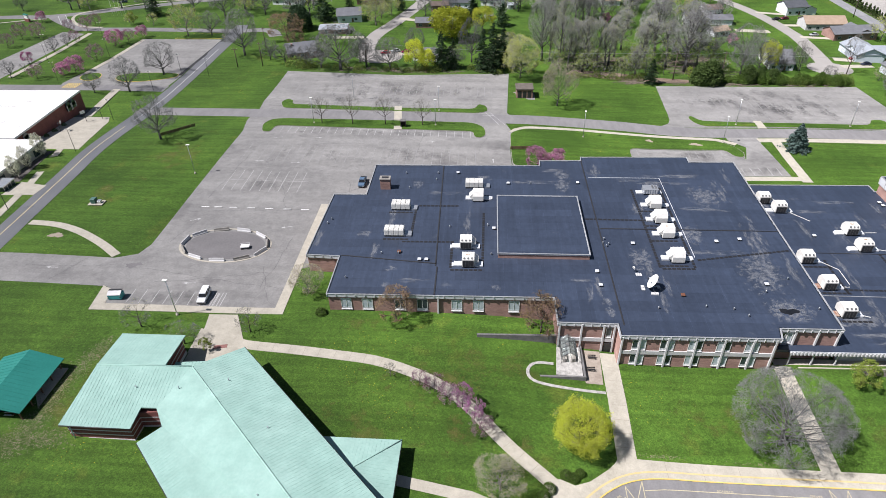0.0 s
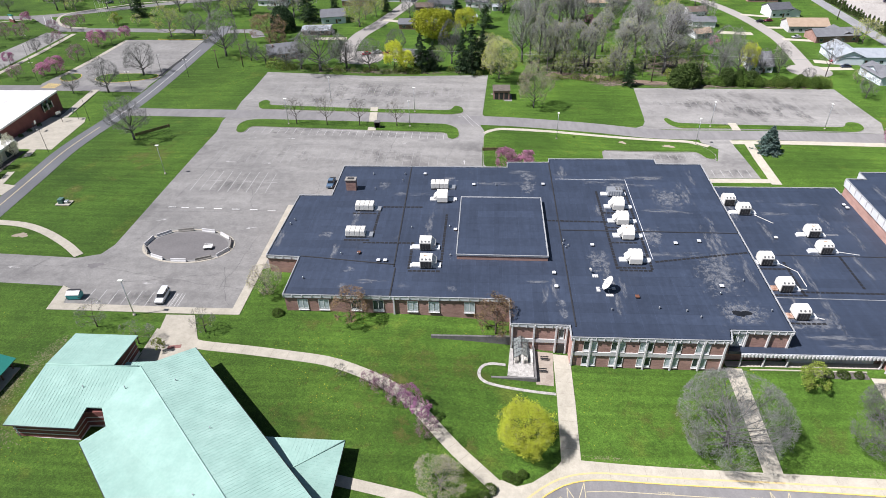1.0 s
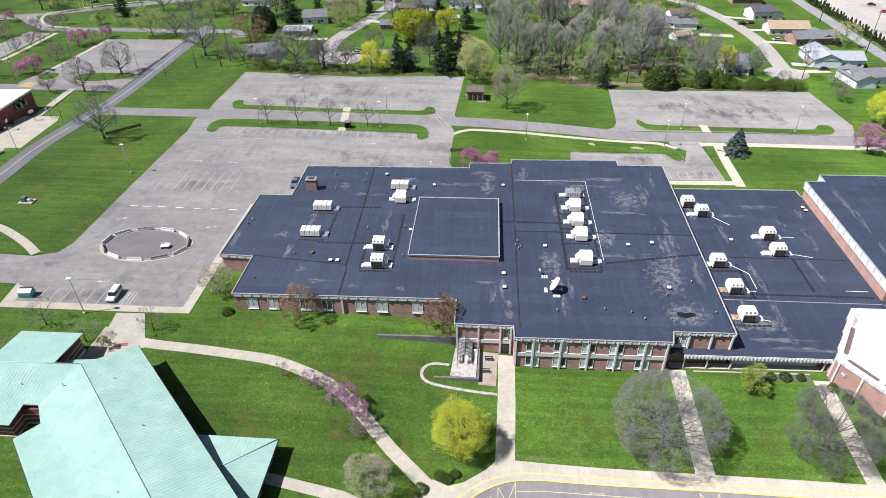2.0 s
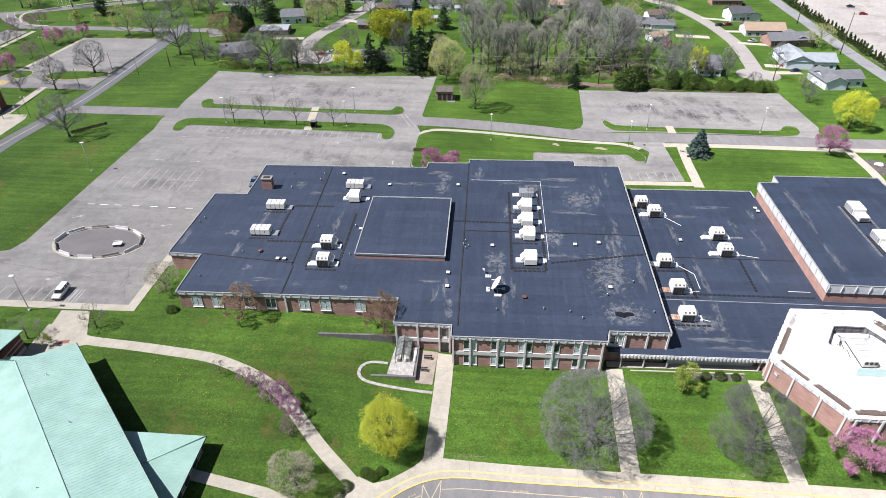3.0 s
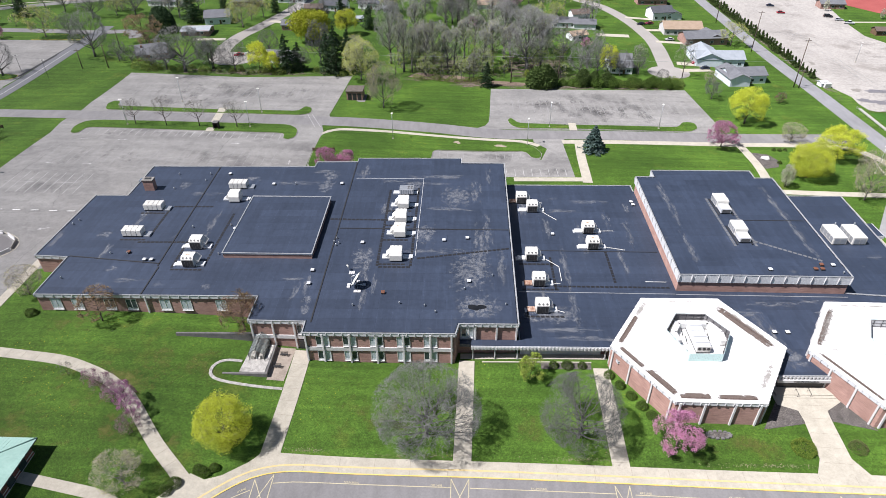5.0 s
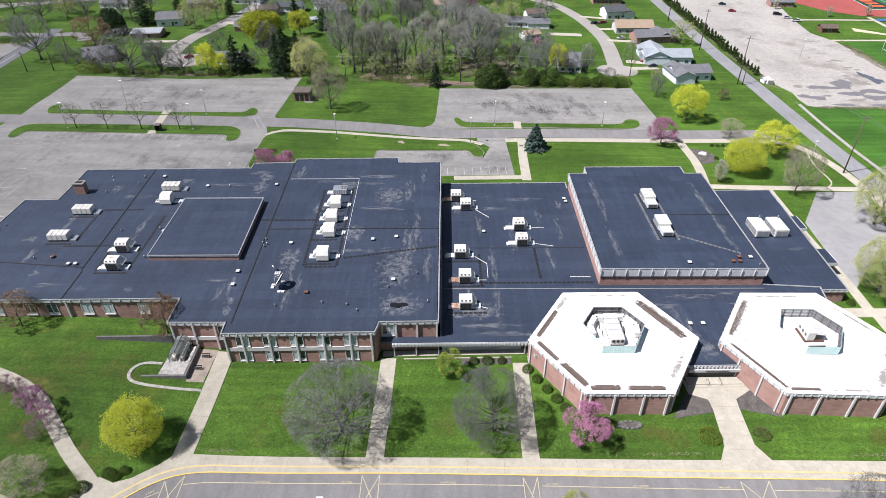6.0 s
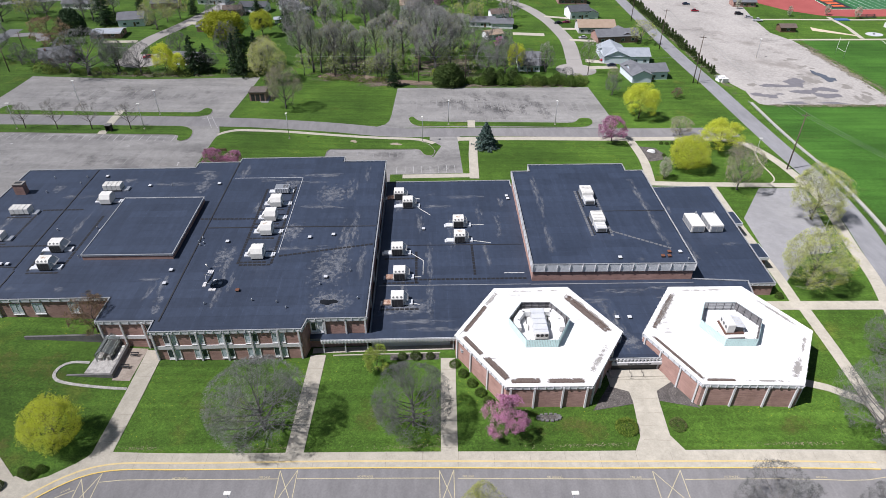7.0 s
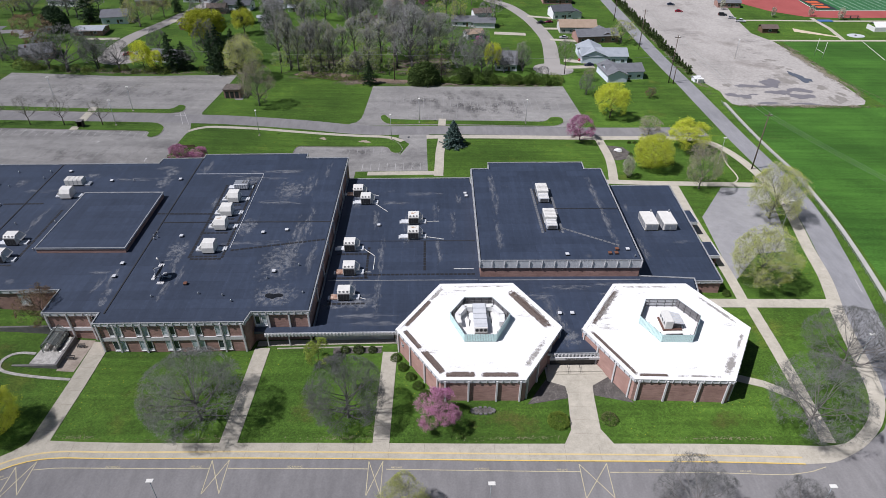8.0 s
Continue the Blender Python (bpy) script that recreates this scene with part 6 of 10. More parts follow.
# ---- green-roofed hall ----
def seams(bm, pts, along_dir, step=0.62, w=0.03, h=0.02):
    """Ribs on a roof plane, running in along_dir (x, y), spaced across it."""
    P = [Vector(p) for p in pts]
    nrm = (P[1] - P[0]).cross(P[2] - P[0]).normalized()
    nrm = nrm if nrm.z > 0 else -nrm
    d = Vector((*along_dir, 0)).normalized()
    c = Vector((-d.y, d.x, 0))
    zof = lambda x, y: P[0].z - (nrm.x * (x - P[0].x) + nrm.y * (y - P[0].y)) / nrm.z
    lo, hi = min(p.dot(c) for p in P), max(p.dot(c) for p in P)
    s = lo + step / 2
    while s < hi:
        hits = []
        for i in range(len(P)):
            a, b = P[i], P[(i + 1) % len(P)]
            ca, cb = a.dot(c), b.dot(c)
            if (ca - s) * (cb - s) < 0:
                hits.append((a + (b - a) * ((s - ca) / (cb - ca))).dot(d))
        hits.sort()
        for t0, t1 in zip(hits[::2], hits[1::2]):
            q = []
            for t, side in ((t0, -1), (t1, -1), (t1, 1), (t0, 1)):
                v = c * (s + side * w / 2) + d * t
                q.append((v.x, v.y, zof(v.x, v.y) + h))
            top = [bm.verts.new(v) for v in q]
            low_v = [bm.verts.new((v[0], v[1], v[2] - h)) for v in q]
            bm.faces.new(top)
            for i in range(4):
                bm.faces.new((low_v[i], low_v[(i + 1) % 4], top[(i + 1) % 4], top[i]))
        s += step
    bmesh.ops.recalc_face_normals(bm, faces=bm.faces[:])
    return bm


HALL_BRICK = surface("maroon_brick", (0.15, 0.055, 0.048), (0.27, 0.10, 0.085), 0.9, 0.4, 9, 0.2)


def green_hall():
    t = thing("green_roofed_hall", -80, -20, 3, "brick hall with pale green standing-seam metal roofs", "building")
    d = Vector((0.699, -0.715))
    ridge0, ridge1 = (-79.5, -11.9, 10.9), (-38.5, -53.9, 10.9)
    e0, e1 = (-72.5, -4.8, 9.0), (-31.5, -46.8, 9.0)
    planes = {
        "east": ([ridge0, e0, e1, ridge1], (0.715, 0.699)),
        "west": ([ridge0, ridge1, (-48.0, -63.2, 8.4), (-83.7, -26.8, 8.4), (-80.5, -23.8, 8.95), (-82.9, -20.3, 9.4)], (0.715, 0.699)),
        "wing_south": ([(-97.3, -12.0, 10.9), ridge0, (-82.9, -20.3, 9.4), (-85.6, -20.3, 9.4), (-85.9, -24.3, 8.7), (-98.6, -24.0, 8.7)], (0.0, 1.0)),
        "wing_north": ([(-97.3, -12.0, 10.9), (-98.4, -1.5, 8.7), (-85.5, -1.6, 8.7), (-84.6, -12.0, 10.9)], (0.0, 1.0)),
        "link": ([(-84.5, -11.6, 8.5), (-79.8, -11.3, 8.5), (-75.0, -7.6, 8.2), (-84.8, -8.4, 8.2)], (0.0, 1.0)),
        "porch_north": ([(-55.6, -22.5, 6.1), (-40.4, -22.7, 6.0), (-48.5, -30.2, 7.6)], (0.0, 1.0)),
        "porch_east": ([(-40.4, -22.7, 6.0), (-40.7, -38.4, 6.0), (-48.5, -30.2, 7.6)], (1.0, 0.0)),
    }
    for name, (pts, run) in planes.items():
        r = part("roof_plane", slab3(bmesh.new(), pts), COPPER, t, "pale green metal roof plane", world=True)
        tagged(part("standing_seams", seams(bmesh.new(), pts, run), COPPER, r, world=True), kind="stuff")
    for p, q in ((e0, e1), ((-83.7, -26.8, 8.4), (-48, -63.2, 8.4)), ((-98.6, -24.0, 8.7), (-85.9, -24.3, 8.7)), ((-40.4, -22.7, 6.0), (-40.7, -38.4, 6.0))):
        part("gutter", tube(bmesh.new(), Vector(p) - Vector((0, 0, 0.12)), Vector(q) - Vector((0, 0, 0.12)), 0.13, 0.13, 6), DARK_METAL, t, "dark gutter", world=True)
    for p, q in ((ridge0, ridge1), ((-97.3, -12, 10.9), ridge0), ((-40.4, -22.7, 6.0), (-48.5, -30.2, 7.6))):
        part("ridge_cap", tube(bmesh.new(), Vector(p) + Vector((0, 0, 0.03)), Vector(q) + Vector((0, 0, 0.03)), 0.12, 0.12, 6), COPPER, t, world=True)
    walls = {"main": ([(-79.0, -11.6), (-72.6, -5.6), (-32.3, -46.8), (-39.0, -53.0), (-47.6, -61.6), (-82.8, -26.4), (-80.2, -23.4)], 8.2), "wing": ([(-97.8, -23.4), (-86.5, -23.6), (-86.4, -20.6), (-79.0, -20.0), (-79.0, -12), (-86.2, -11.8), (-86.2, -2.2), (-97.8, -2.1)], 8.3),
             "porch": ([(-54, -23.6), (-41.4, -23.7), (-41.6, -38), (-48, -31)], 5.8)}
    for name, (plan, top) in walls.items():
        part("wall", prism(bmesh.new(), plan, 1.5, top), HALL_BRICK, t, "maroon brick wall with pale bands", world=True)
        for z in (5.9, 6.9) if name != "porch" else (3.6, 4.6):
            part("wall_band", ring(bmesh.new(), inset(ccw(plan), -0.03), inset(ccw(plan), 0.05), z, z + 0.2), PILASTER, t, "pale stone band", world=True)
        part("plinth", ring(bmesh.new(), inset(ccw(plan), -0.06), inset(ccw(plan), 0.05), 1.5, 5.0 if name != "porch" else 3.2), PILASTER, t, "pale block plinth", world=True)
    for i in range(4):
        bm = bmesh.new()
        box(bm, -41.45, -37.0 + i * 3.2, 3.3, -41.3, -35.4 + i * 3.2, 5.0)
        part("window", bm, GLASS, t, world=True)
    for x, y, z in ((-72, -14.4, 10.05), (-62, -24.4, 10.0), (-60, -36.6, 10.0), (-80.2, -16.6, 10.3), (-88, -16.5, 10.0)):
        part("roof_vent", tube(bmesh.new(), (x, y, z - 0.3), (x, y, z + 0.6), 0.09, 0.09, 6), GALV, t, world=True)
    part("downpipe", tube(bmesh.new(), (-97.0, -23.75, 4.8), (-97.0, -23.75, 8.5), 0.08, 0.08, 6), COPPER, t, world=True)


green_hall()
walk_band("footpath_porch", [(-41.5, -28.2), (-28.6, -30.4), (-20, -33.5)], 2.0, smooth=False)
walk_slab("bin_store_floor", [(-86.2, 5.5), (-86.2, -2.0), (-83.6, -2.0), (-84.6, 5.0)])

TEAL = surface("teal_roof", (0.012, 0.16, 0.13), (0.02, 0.20, 0.165), 0.45, 0.3, 3, 0.03)
TIMBER = surface("stained_timber", (0.10, 0.06, 0.035), (0.19, 0.12, 0.07), 0.85, 0.8, 9, 0.2)


def pavilion():
    zb = 5.1
    t = thing("picnic_pavilion", -113, -14, zb, "open picnic pavilion with a dark teal metal roof", "pavilion")
    r0, r1 = (-112.9, -5.9, 9.3), (-112.9, -19.8, 9.3)
    for pts in ([r0, r1, (-107.0, -19.6, 7.4), (-106.6, -6.2, 7.4)], [r0, r1, (-118.8, -19.6, 7.4), (-118.8, -6.2, 7.4)]):
        r = part("roof_plane", slab3(bmesh.new(), pts, 0.15), TEAL, t, "dark teal metal roof plane", world=True)
        tagged(part("standing_seams", seams(bmesh.new(), pts, (1, 0), 0.9, 0.05, 0.05), TEAL, r, world=True), kind="stuff")
    part("floor", boxes((-118.6, -20.0, 4.0, -106.4, -6.6, zb + 0.12)), CONCRETE, t, "pale concrete slab", world=True)
    gable = bmesh.new()
    slab3(gable, [(-118.2, -19.3, 7.3), (-107.6, -19.3, 7.3), (-112.9, -19.3, 9.1)], 0.02)
    part("gable", gable, GALV, t, world=True)
    for x in (-118.0, -107.6):
        for y in (-19.2, -16.1, -13.0, -9.9, -6.9):
            part("post", boxes((x - 0.1, y - 0.1, zb, x + 0.1, y + 0.1, 7.45)), TIMBER, t, "timber post", world=True)
    t.matrix_world = pose(-114.0, -15.2, zb)
    table = thing("picnic_table", -111.4, -19.2, zb + 0.12, "pale timber picnic table on a concrete slab", "picnic table", "picnic tables")
    part("tabletop", boxes((-0.9, -0.35, 0.72, 0.9, 0.35, 0.78)), PILASTER, table)
    for y in (-0.75, 0.55):
        part("bench", boxes((-0.9, y, 0.42, 0.9, y + 0.22, 0.47)), PILASTER, table)
    for x in (-0.6, 0.6):
        part("leg", boxes((x - 0.05, -0.7, 0, x + 0.05, 0.7, 0.42), (x - 0.05, -0.1, 0.42, x + 0.05, 0.1, 0.72)), TIMBER, table)
    for x, y in ((-115.0, -19.3), (-111.5, -15.7), (-115.5, -15.4), (-111.4, -11.6)):
        copy_thing(table, pose(x, y, zb + 0.12))


pavilion()


# ---- neighbouring school over the road ----
CREAM = surface("cream_render", (0.50, 0.46, 0.40), (0.60, 0.56, 0.50), 0.85, 0.4, 4, 0.05)


def west_school():
    t = thing("west_school", -200, 110, 3, "low school with white flat roofs and brick walls", "building")
    a, b = [(-270, 88.5), (-179.3, 88.5), (-180.3, 130.2), (-270, 130.6)], [(-270, 30), (-172, 30), (-171.5, 58.5), (-169.3, 60.5), (-169.6, 88.0), (-270, 88.0)]
    part("roof", prism(bmesh.new(), ccw(a), 7.6, 8.0), WHITE_ROOF, t, "bright white flat roof", world=True)
    part("coping", ring(bmesh.new(), ccw(inset(a, -0.05)), inset(ccw(a), 0.35), 7.62, 8.25), WHITE_ROOF, t, world=True)
    part("wall", prism(bmesh.new(), inset(ccw(a), 0.15), 0, 7.6), HALL_BRICK, t, "dark red brick wall", world=True)
    part("roof", prism(bmesh.new(), ccw(b), 7.2, 7.9), WHITE_ROOF, t, "bright white flat roof", world=True)
    part("wall", prism(bmesh.new(), inset(ccw(b), 0.2), 0, 7.2), CREAM, t, "cream rendered wall", world=True)
    for y in (118.5, 121.5, 92.5):
        part("arched_window", boxes((-180.0, y, 4.6, -179.3, y + 2.2, 6.6)), GLASS, t, world=True)
        bm = bmesh.new()
        tube(bm, (-180.0, y + 1.1, 6.6), (-179.3, y + 1.1, 6.6), 1.1, 1.1, 14)
        part("window_arch", bm, GLASS, t, world=True)
        part("window_surround", boxes((-179.32, y - 0.25, 4.4, -179.2, y - 0.01, 6.8), (-179.32, y + 2.21, 4.4, -179.2, y + 2.45, 6.8)), PILASTER, t, world=True)
    for y in (64, 70, 76, 82):
        part("window", boxes((-169.9, y, 4.6, -169.4, y + 3.2, 6.6)), GLASS, t, "dark window strip", world=True)
    part("entrance_hall", boxes((-169.2, 59.8, 3.0, -165.2, 64.8, 6.2)), GLASS, t, "glazed entrance box", world=True)
    part("entrance_roof", boxes((-169.2, 59.5, 6.2, -164.9, 65.1, 6.5)), GALV, t, world=True)
    for y in (60, 61.6, 63.2, 64.7):
        part("mullion", boxes((-165.3, y - 0.06, 3.0, -165.1, y + 0.06, 6.2)), GALV, t, world=True)
    for i, (x, y, rx, ry) in enumerate(((-205, 112, 12, 6), (-192, 120, 6, 4), (-215, 100, 10, 5), (-190, 100, 6, 6))):
        scuff(t, x, y, 8.003, rx, ry, 200 + i, ROOF_SOIL, "roof_stain", "grey soiling on a white roof")


west_school()
walk_slab("court_west", [(-167, 122), (-180, 121), (-180, 92), (-174, 90), (-160.2, 90), (-164.6, 117)], "pale concrete basketball court")
walk_band("footpath_west", [(-180, 153), (-175.5, 122)], 3.0, smooth=False)
walk_band("footpath_west_front", [(-166.5, 90), (-161, 66), (-158.6, 47), (-158, 20)], 2.2, smooth=False)
walk_slab("bed_kerb", [(-165, 58), (-155.6, 58.4), (-155.2, 64), (-164, 66)])
structure("mulch_bed_west", drape([(-169, 66), (-164.8, 66), (-167.8, 88), (-169.4, 88)], 0.08), MULCH, "dark mulch bed before the school", "planting bed")
structure("mulch_bed_west_wall", drape([(-179.2, 89), (-176.8, 91), (-177.4, 129), (-180, 130)], 0.07), MULCH, "dark mulch bed below a brick wall", "planting bed")


def basketball_hoop(x, y, turn):
    t = thing("basketball_hoop", x, y, land(x, y) + 0.1, "dark basketball post with a pale backboard", "basketball hoop", "basketball hoops", turn=turn)
    part("post", tube(bmesh.new(), (0, 0, 0), (0, 0, 3.4), 0.09, 0.08, 8), DARK_METAL, t)
    part("arm", tube(bmesh.new(), (0, 0, 3.2), (0.9, 0, 3.3), 0.05, 0.05, 6), DARK_METAL, t)
    part("backboard", boxes((0.9, -0.9, 2.9, 0.95, 0.9, 3.95)), PAINT_WHITE, t)
    bm = bmesh.new()
    for i in range(12):
        a, b = 2 * math.pi * i / 12, 2 * math.pi * (i + 1) / 12
        tube(bm, (1.2 + 0.23 * math.cos(a), 0.23 * math.sin(a), 3.05), (1.2 + 0.23 * math.cos(b), 0.23 * math.sin(b), 3.05), 0.02, 0.02, 4)
    part("rim", bm, TIMBER, t)


basketball_hoop(-176, 106, 20)
basketball_hoop(-168.5, 120, 200)
basketball_hoop(-172.5, 116.5, 150)
# north-west lots and roads
asphalt("parking_lot_northwest", [(-204, 150.5), (-206, 158), (-204.6, 168), (-201.6, 180), (-199.6, 219.5), (-158.6, 219.5), (-159.6, 188), (-159.6, 170), (-161, 152)], label="pale asphalt parking lot with white stalls", lift=0.046)
for name, oval in (("island_northwest", [(-186.6, 164), (-187.3, 169), (-182.6, 172.1), (-170.1, 173.3), (-161.4, 172.6), (-161, 168.6), (-166.7, 165.3), (-174.8, 162.2), (-182, 161.6)]), ("island_northwest_small", [(-202, 163), (-203, 168.4), (-198.6, 171.3), (-195, 170.2), (-193.4, 165), (-196.2, 160.6)])):
    island(name, oval, "rounded grass island with a yellow kerb", PAINT_YELLOW)
for i in range(7):
    structure("crossing_hatch", band([(-203.2 + i * 0.85, 152.6), (-203.0 + i * 0.85, 158.2)], 0.36, 0.085, False), PAINT_YELLOW, "yellow painted crossing bar", "road marking")
asphalt("parking_lot_far_west", [(-235.6, 161), (-234.6, 228), (-248, 231), (-252, 183), (-256, 161)], label="pale asphalt parking lot beyond a lawn")
for nm, pts, w in (("road_west_link", [(-300, 150.5), (-231, 151), (-200, 153), (-175, 155), (-160, 155)], 6.4), ("road_west_cross", [(-243, 236), (-200, 236), (-160, 234), (-140, 236), (-133, 226)], 6.5), ("road_west_far", [(-330, 252), (-298, 259), (-270, 262), (-223, 285), (-190, 300), (-100, 330)], 7.5), ("road_west_spur", [(-272, 263), (-258, 250), (-238, 235)], 7.5)):
    structure(nm, band(pts, w, 0.05), ROAD, "grey asphalt campus road", "road")
structure("asphalt_strip", band([(-160.6, 171), (-158.9, 195), (-157.9, 219)], 1.5, 0.085, False), surface("fresh_asphalt", (0.02, 0.02, 0.022), (0.04, 0.04, 0.043), 0.85, 0.4, 4, 0.1), "black strip of fresh asphalt between a lot and a road", "road")
island("island_lot_head", [(-184, 219.6), (-181, 223.5), (-178, 229), (-162, 229), (-158.4, 224), (-158.8, 220.6), (-172, 220)], "rounded grass island with a yellow kerb", PAINT_YELLOW)
stalls("stall_lines_11", -196, -164, 2.75, 186, 192, material=FADED2)
stalls("stall_lines_12", -196, -164, 2.75, 205, 211, material=FADED2)
walk_band("footpath_far_west", [(-203, 168), (-200.5, 190), (-198.6, 218)], 2.0, smooth=False)
walk_band("footpath_far_west", [(-232.5, 163), (-231.5, 200), (-232, 229)], 2.4, smooth=False)


walk_band("kerb_walk_far", [(-200, 300), (-225.1, 293.4), (-239.3, 284.2), (-252.4, 274.3), (-258.6, 267.4), (-257.6, 258), (-250.4, 247.4), (-242.5, 241), (-231, 239.6)], 1.6, "pale concrete kerb walk round a lawn")
walk_band("kerb_walk_west", [(-310, 240), (-290.2, 248.8), (-280.7, 253.3), (-272, 256)], 1.4, "pale concrete kerb walk")
for p, q in (((-268.7, 262.0), (-256.8, 245.0)), ((-265.6, 264.0), (-254.4, 248.0))):
    structure("lane_line_far", band([p, q], 0.3, 0.09, False), FADED, "faded white lane line", "road marking")


def campus_sign():
    t = thing("campus_sign", -279.3, 250.6, land(-279.3, 250.6), "teal and white campus sign on a brick base", "sign", turn=-30)
    part("base", boxes((-2.4, -0.5, 0, 2.4, 0.5, 1.6), bevel=0.04), HALL_BRICK, t)
    part("board", boxes((-1.8, -0.3, 1.6, 1.8, 0.3, 3.6), bevel=0.05), PAINT_WHITE, t, "white sign board")
    part("cap", boxes((-2.1, -0.5, 3.6, 2.1, 0.5, 4.0), bevel=0.05), TEAL, t, "teal cap")


campus_sign()

# ---- beside the school ----
def greenhouse():
    t = thing("greenhouse", -9.8, 3.4, 1.75, "small glazed greenhouse with a dark frame", "greenhouse")
    hw, L, h, rz = 1.5, 3.3, 1.8, 2.9
    clear = bpy.data.materials.new("greenhouse_glass")
    clear.use_nodes = True
    b = clear.node_tree.nodes["Principled BSDF"]
    b.inputs["Transmission Weight"].default_value, b.inputs["Roughness"].default_value, b.inputs["IOR"].default_value = 0.85, 0.05, 1.1
    b.inputs["Base Color"].default_value = (0.42, 0.46, 0.46, 1)
    for s in (-1, 1):
        part("pane", slab3(bmesh.new(), [(s * hw, -L, h), (s * hw, L, h), (0, L, rz), (0, -L, rz)], 0.02), clear, t).visible_shadow = False
        part("pane", boxes((s * hw - 0.01, -L, 0, s * hw + 0.01, L, h)), clear, t).visible_shadow = False
        for i in range(7):
            y = -L + 2 * L * i / 6
            part("rafter", tube(bmesh.new(), (s * hw, y, h), (0, y, rz), 0.05, 0.05, 5), DARK_METAL, t)
            part("post", tube(bmesh.new(), (s * hw, y, 0), (s * hw, y, h), 0.05, 0.05, 5), DARK_METAL, t)
        part("eave", tube(bmesh.new(), (s * hw, -L, h), (s * hw, L, h), 0.06, 0.06, 5), DARK_METAL, t)
    part("ridge", tube(bmesh.new(), (0, -L, rz), (0, L, rz), 0.06, 0.06, 5), DARK_METAL, t)
    part("gable_bar", tube(bmesh.new(), (0, -L, 0), (0, -L, rz), 0.05, 0.05, 5), PAINT_WHITE, t)
    part("bench", boxes((-1.3, -3.0, 0, -0.5, 3.0, 0.8), (0.5, -3.0, 0, 1.3, 3.0, 0.8)), KERBSTONE, t)


greenhouse()
STONE = surface("retaining_stone", (0.10, 0.10, 0.10), (0.20, 0.19, 0.185), 0.9, 0.8, 5, 0.3)
structure("terrace", prism(bmesh.new(), [(-12.6, -2.9), (-7.5, -3.5), (-7.3, 4.6), (-11.9, 4.6)], 0.0, 1.75), WHITE_GRAVEL, "pale gravelled terrace below a greenhouse", "terrace")
structure("retaining_wall", boxes((-15.8, -3.6, -0.3, -7.302, -3.2, 1.8), (-7.3, -3.6, -0.6, -6.9, 4.9, 1.85)), STONE, "grey block retaining wall", "wall")
structure("retaining_wall_north", prism(bmesh.new(), [(-28.2, 6.3), (-28.2, 5.9), (-11.7, 6.0), (-11.7, 6.5)], 0.8, 3.5), STONE, "low grey block retaining wall", "wall")
structure("gravel_court", drape([(-7, -4.2), (-3.6, -4.2), (-3.1, 4.8), (-7, 4.8)], 0.06), surface("brown_gravel", (0.26, 0.215, 0.175), (0.40, 0.345, 0.29), 0.95, 0.7, 3, 0.4), "pale gravel court", "gravel")
walk_band("path_loop", [(-12.9, 0.1), (-15.4, 0.1), (-17.2, -0.6), (-18.1, -2.1), (-18.0, -3.7), (-17.0, -4.8), (-15.1, -5.4), (-12.1, -5.8), (-7.7, -6.1), (-3.4, -6.2)], 0.62, "narrow pale gravel path", step=0.6).data.materials[0] = WHITE_GRAVEL


def bench(x, y, z, turn):
    t = thing("bench", x, y, z, "dark metal garden bench", "bench", "benches", turn=turn)
    part("seat", boxes(*[(-0.8, -0.25 + i * 0.17, 0.42, 0.8, -0.12 + i * 0.17, 0.46) for i in range(3)]), DARK_METAL, t)
    part("backrest", boxes(*[(-0.8, 0.28, 0.55 + i * 0.16, 0.8, 0.32, 0.66 + i * 0.16) for i in range(2)]), DARK_METAL, t)
    for xx in (-0.7, 0.7):
        part("leg", boxes((xx - 0.03, -0.25, 0, xx + 0.03, -0.19, 0.42), (xx - 0.03, 0.26, 0, xx + 0.03, 0.32, 0.85)), DARK_METAL, t)


structure("paver_patch", drape([(-81.4, -0.6), (-78.8, 0.0), (-79.0, 1.0), (-81.6, 0.4)], 0.125), surface("red_pavers", (0.20, 0.09, 0.08), (0.30, 0.15, 0.13), 0.9, 0.8, 6, 0.2), "small patch of red pavers in a plaza", "pavement")
bench(-5.0, 2.6, land(-5.0, 2.6) + 0.06, 0)
bench(-5.6, -0.8, land(-5.6, -0.8) + 0.06, 0)
structure("mulch_bed_hall", drape([(90.8, -7.6), (94.4, -9.8), (94.4, -12.6), (86.2, -14.0)], 0.06), MULCH, "dark mulch bed beside the entrance", "planting bed")
structure("mulch_bed_hall_east", drape([(103.2, -7.2), (99.5, -9.7), (99.3, -12.0), (106.6, -14.0)], 0.06), MULCH, "dark mulch bed beside the entrance", "planting bed")
structure("mulch_bed_link", drape([(47.5, 1.95), (57.6, 1.95), (57.6, 0.2), (47.5, 0.3)], 0.06), MULCH, "dark mulch bed under shrubs", "planting bed")
structure("kerb_link", drape([(35.6, 2.35), (57.8, 2.25), (57.8, 2.0), (35.6, 2.1)], 0.16, 0.2), CONCRETE, "pale kerb", "kerb")
structure("covered_walk", drape([(31.2, 3.0), (61.2, 3.0), (61.2, 4.6), (31.2, 4.6)], 0.1), CONCRETE, "concrete walk under the canopy", "pavement")


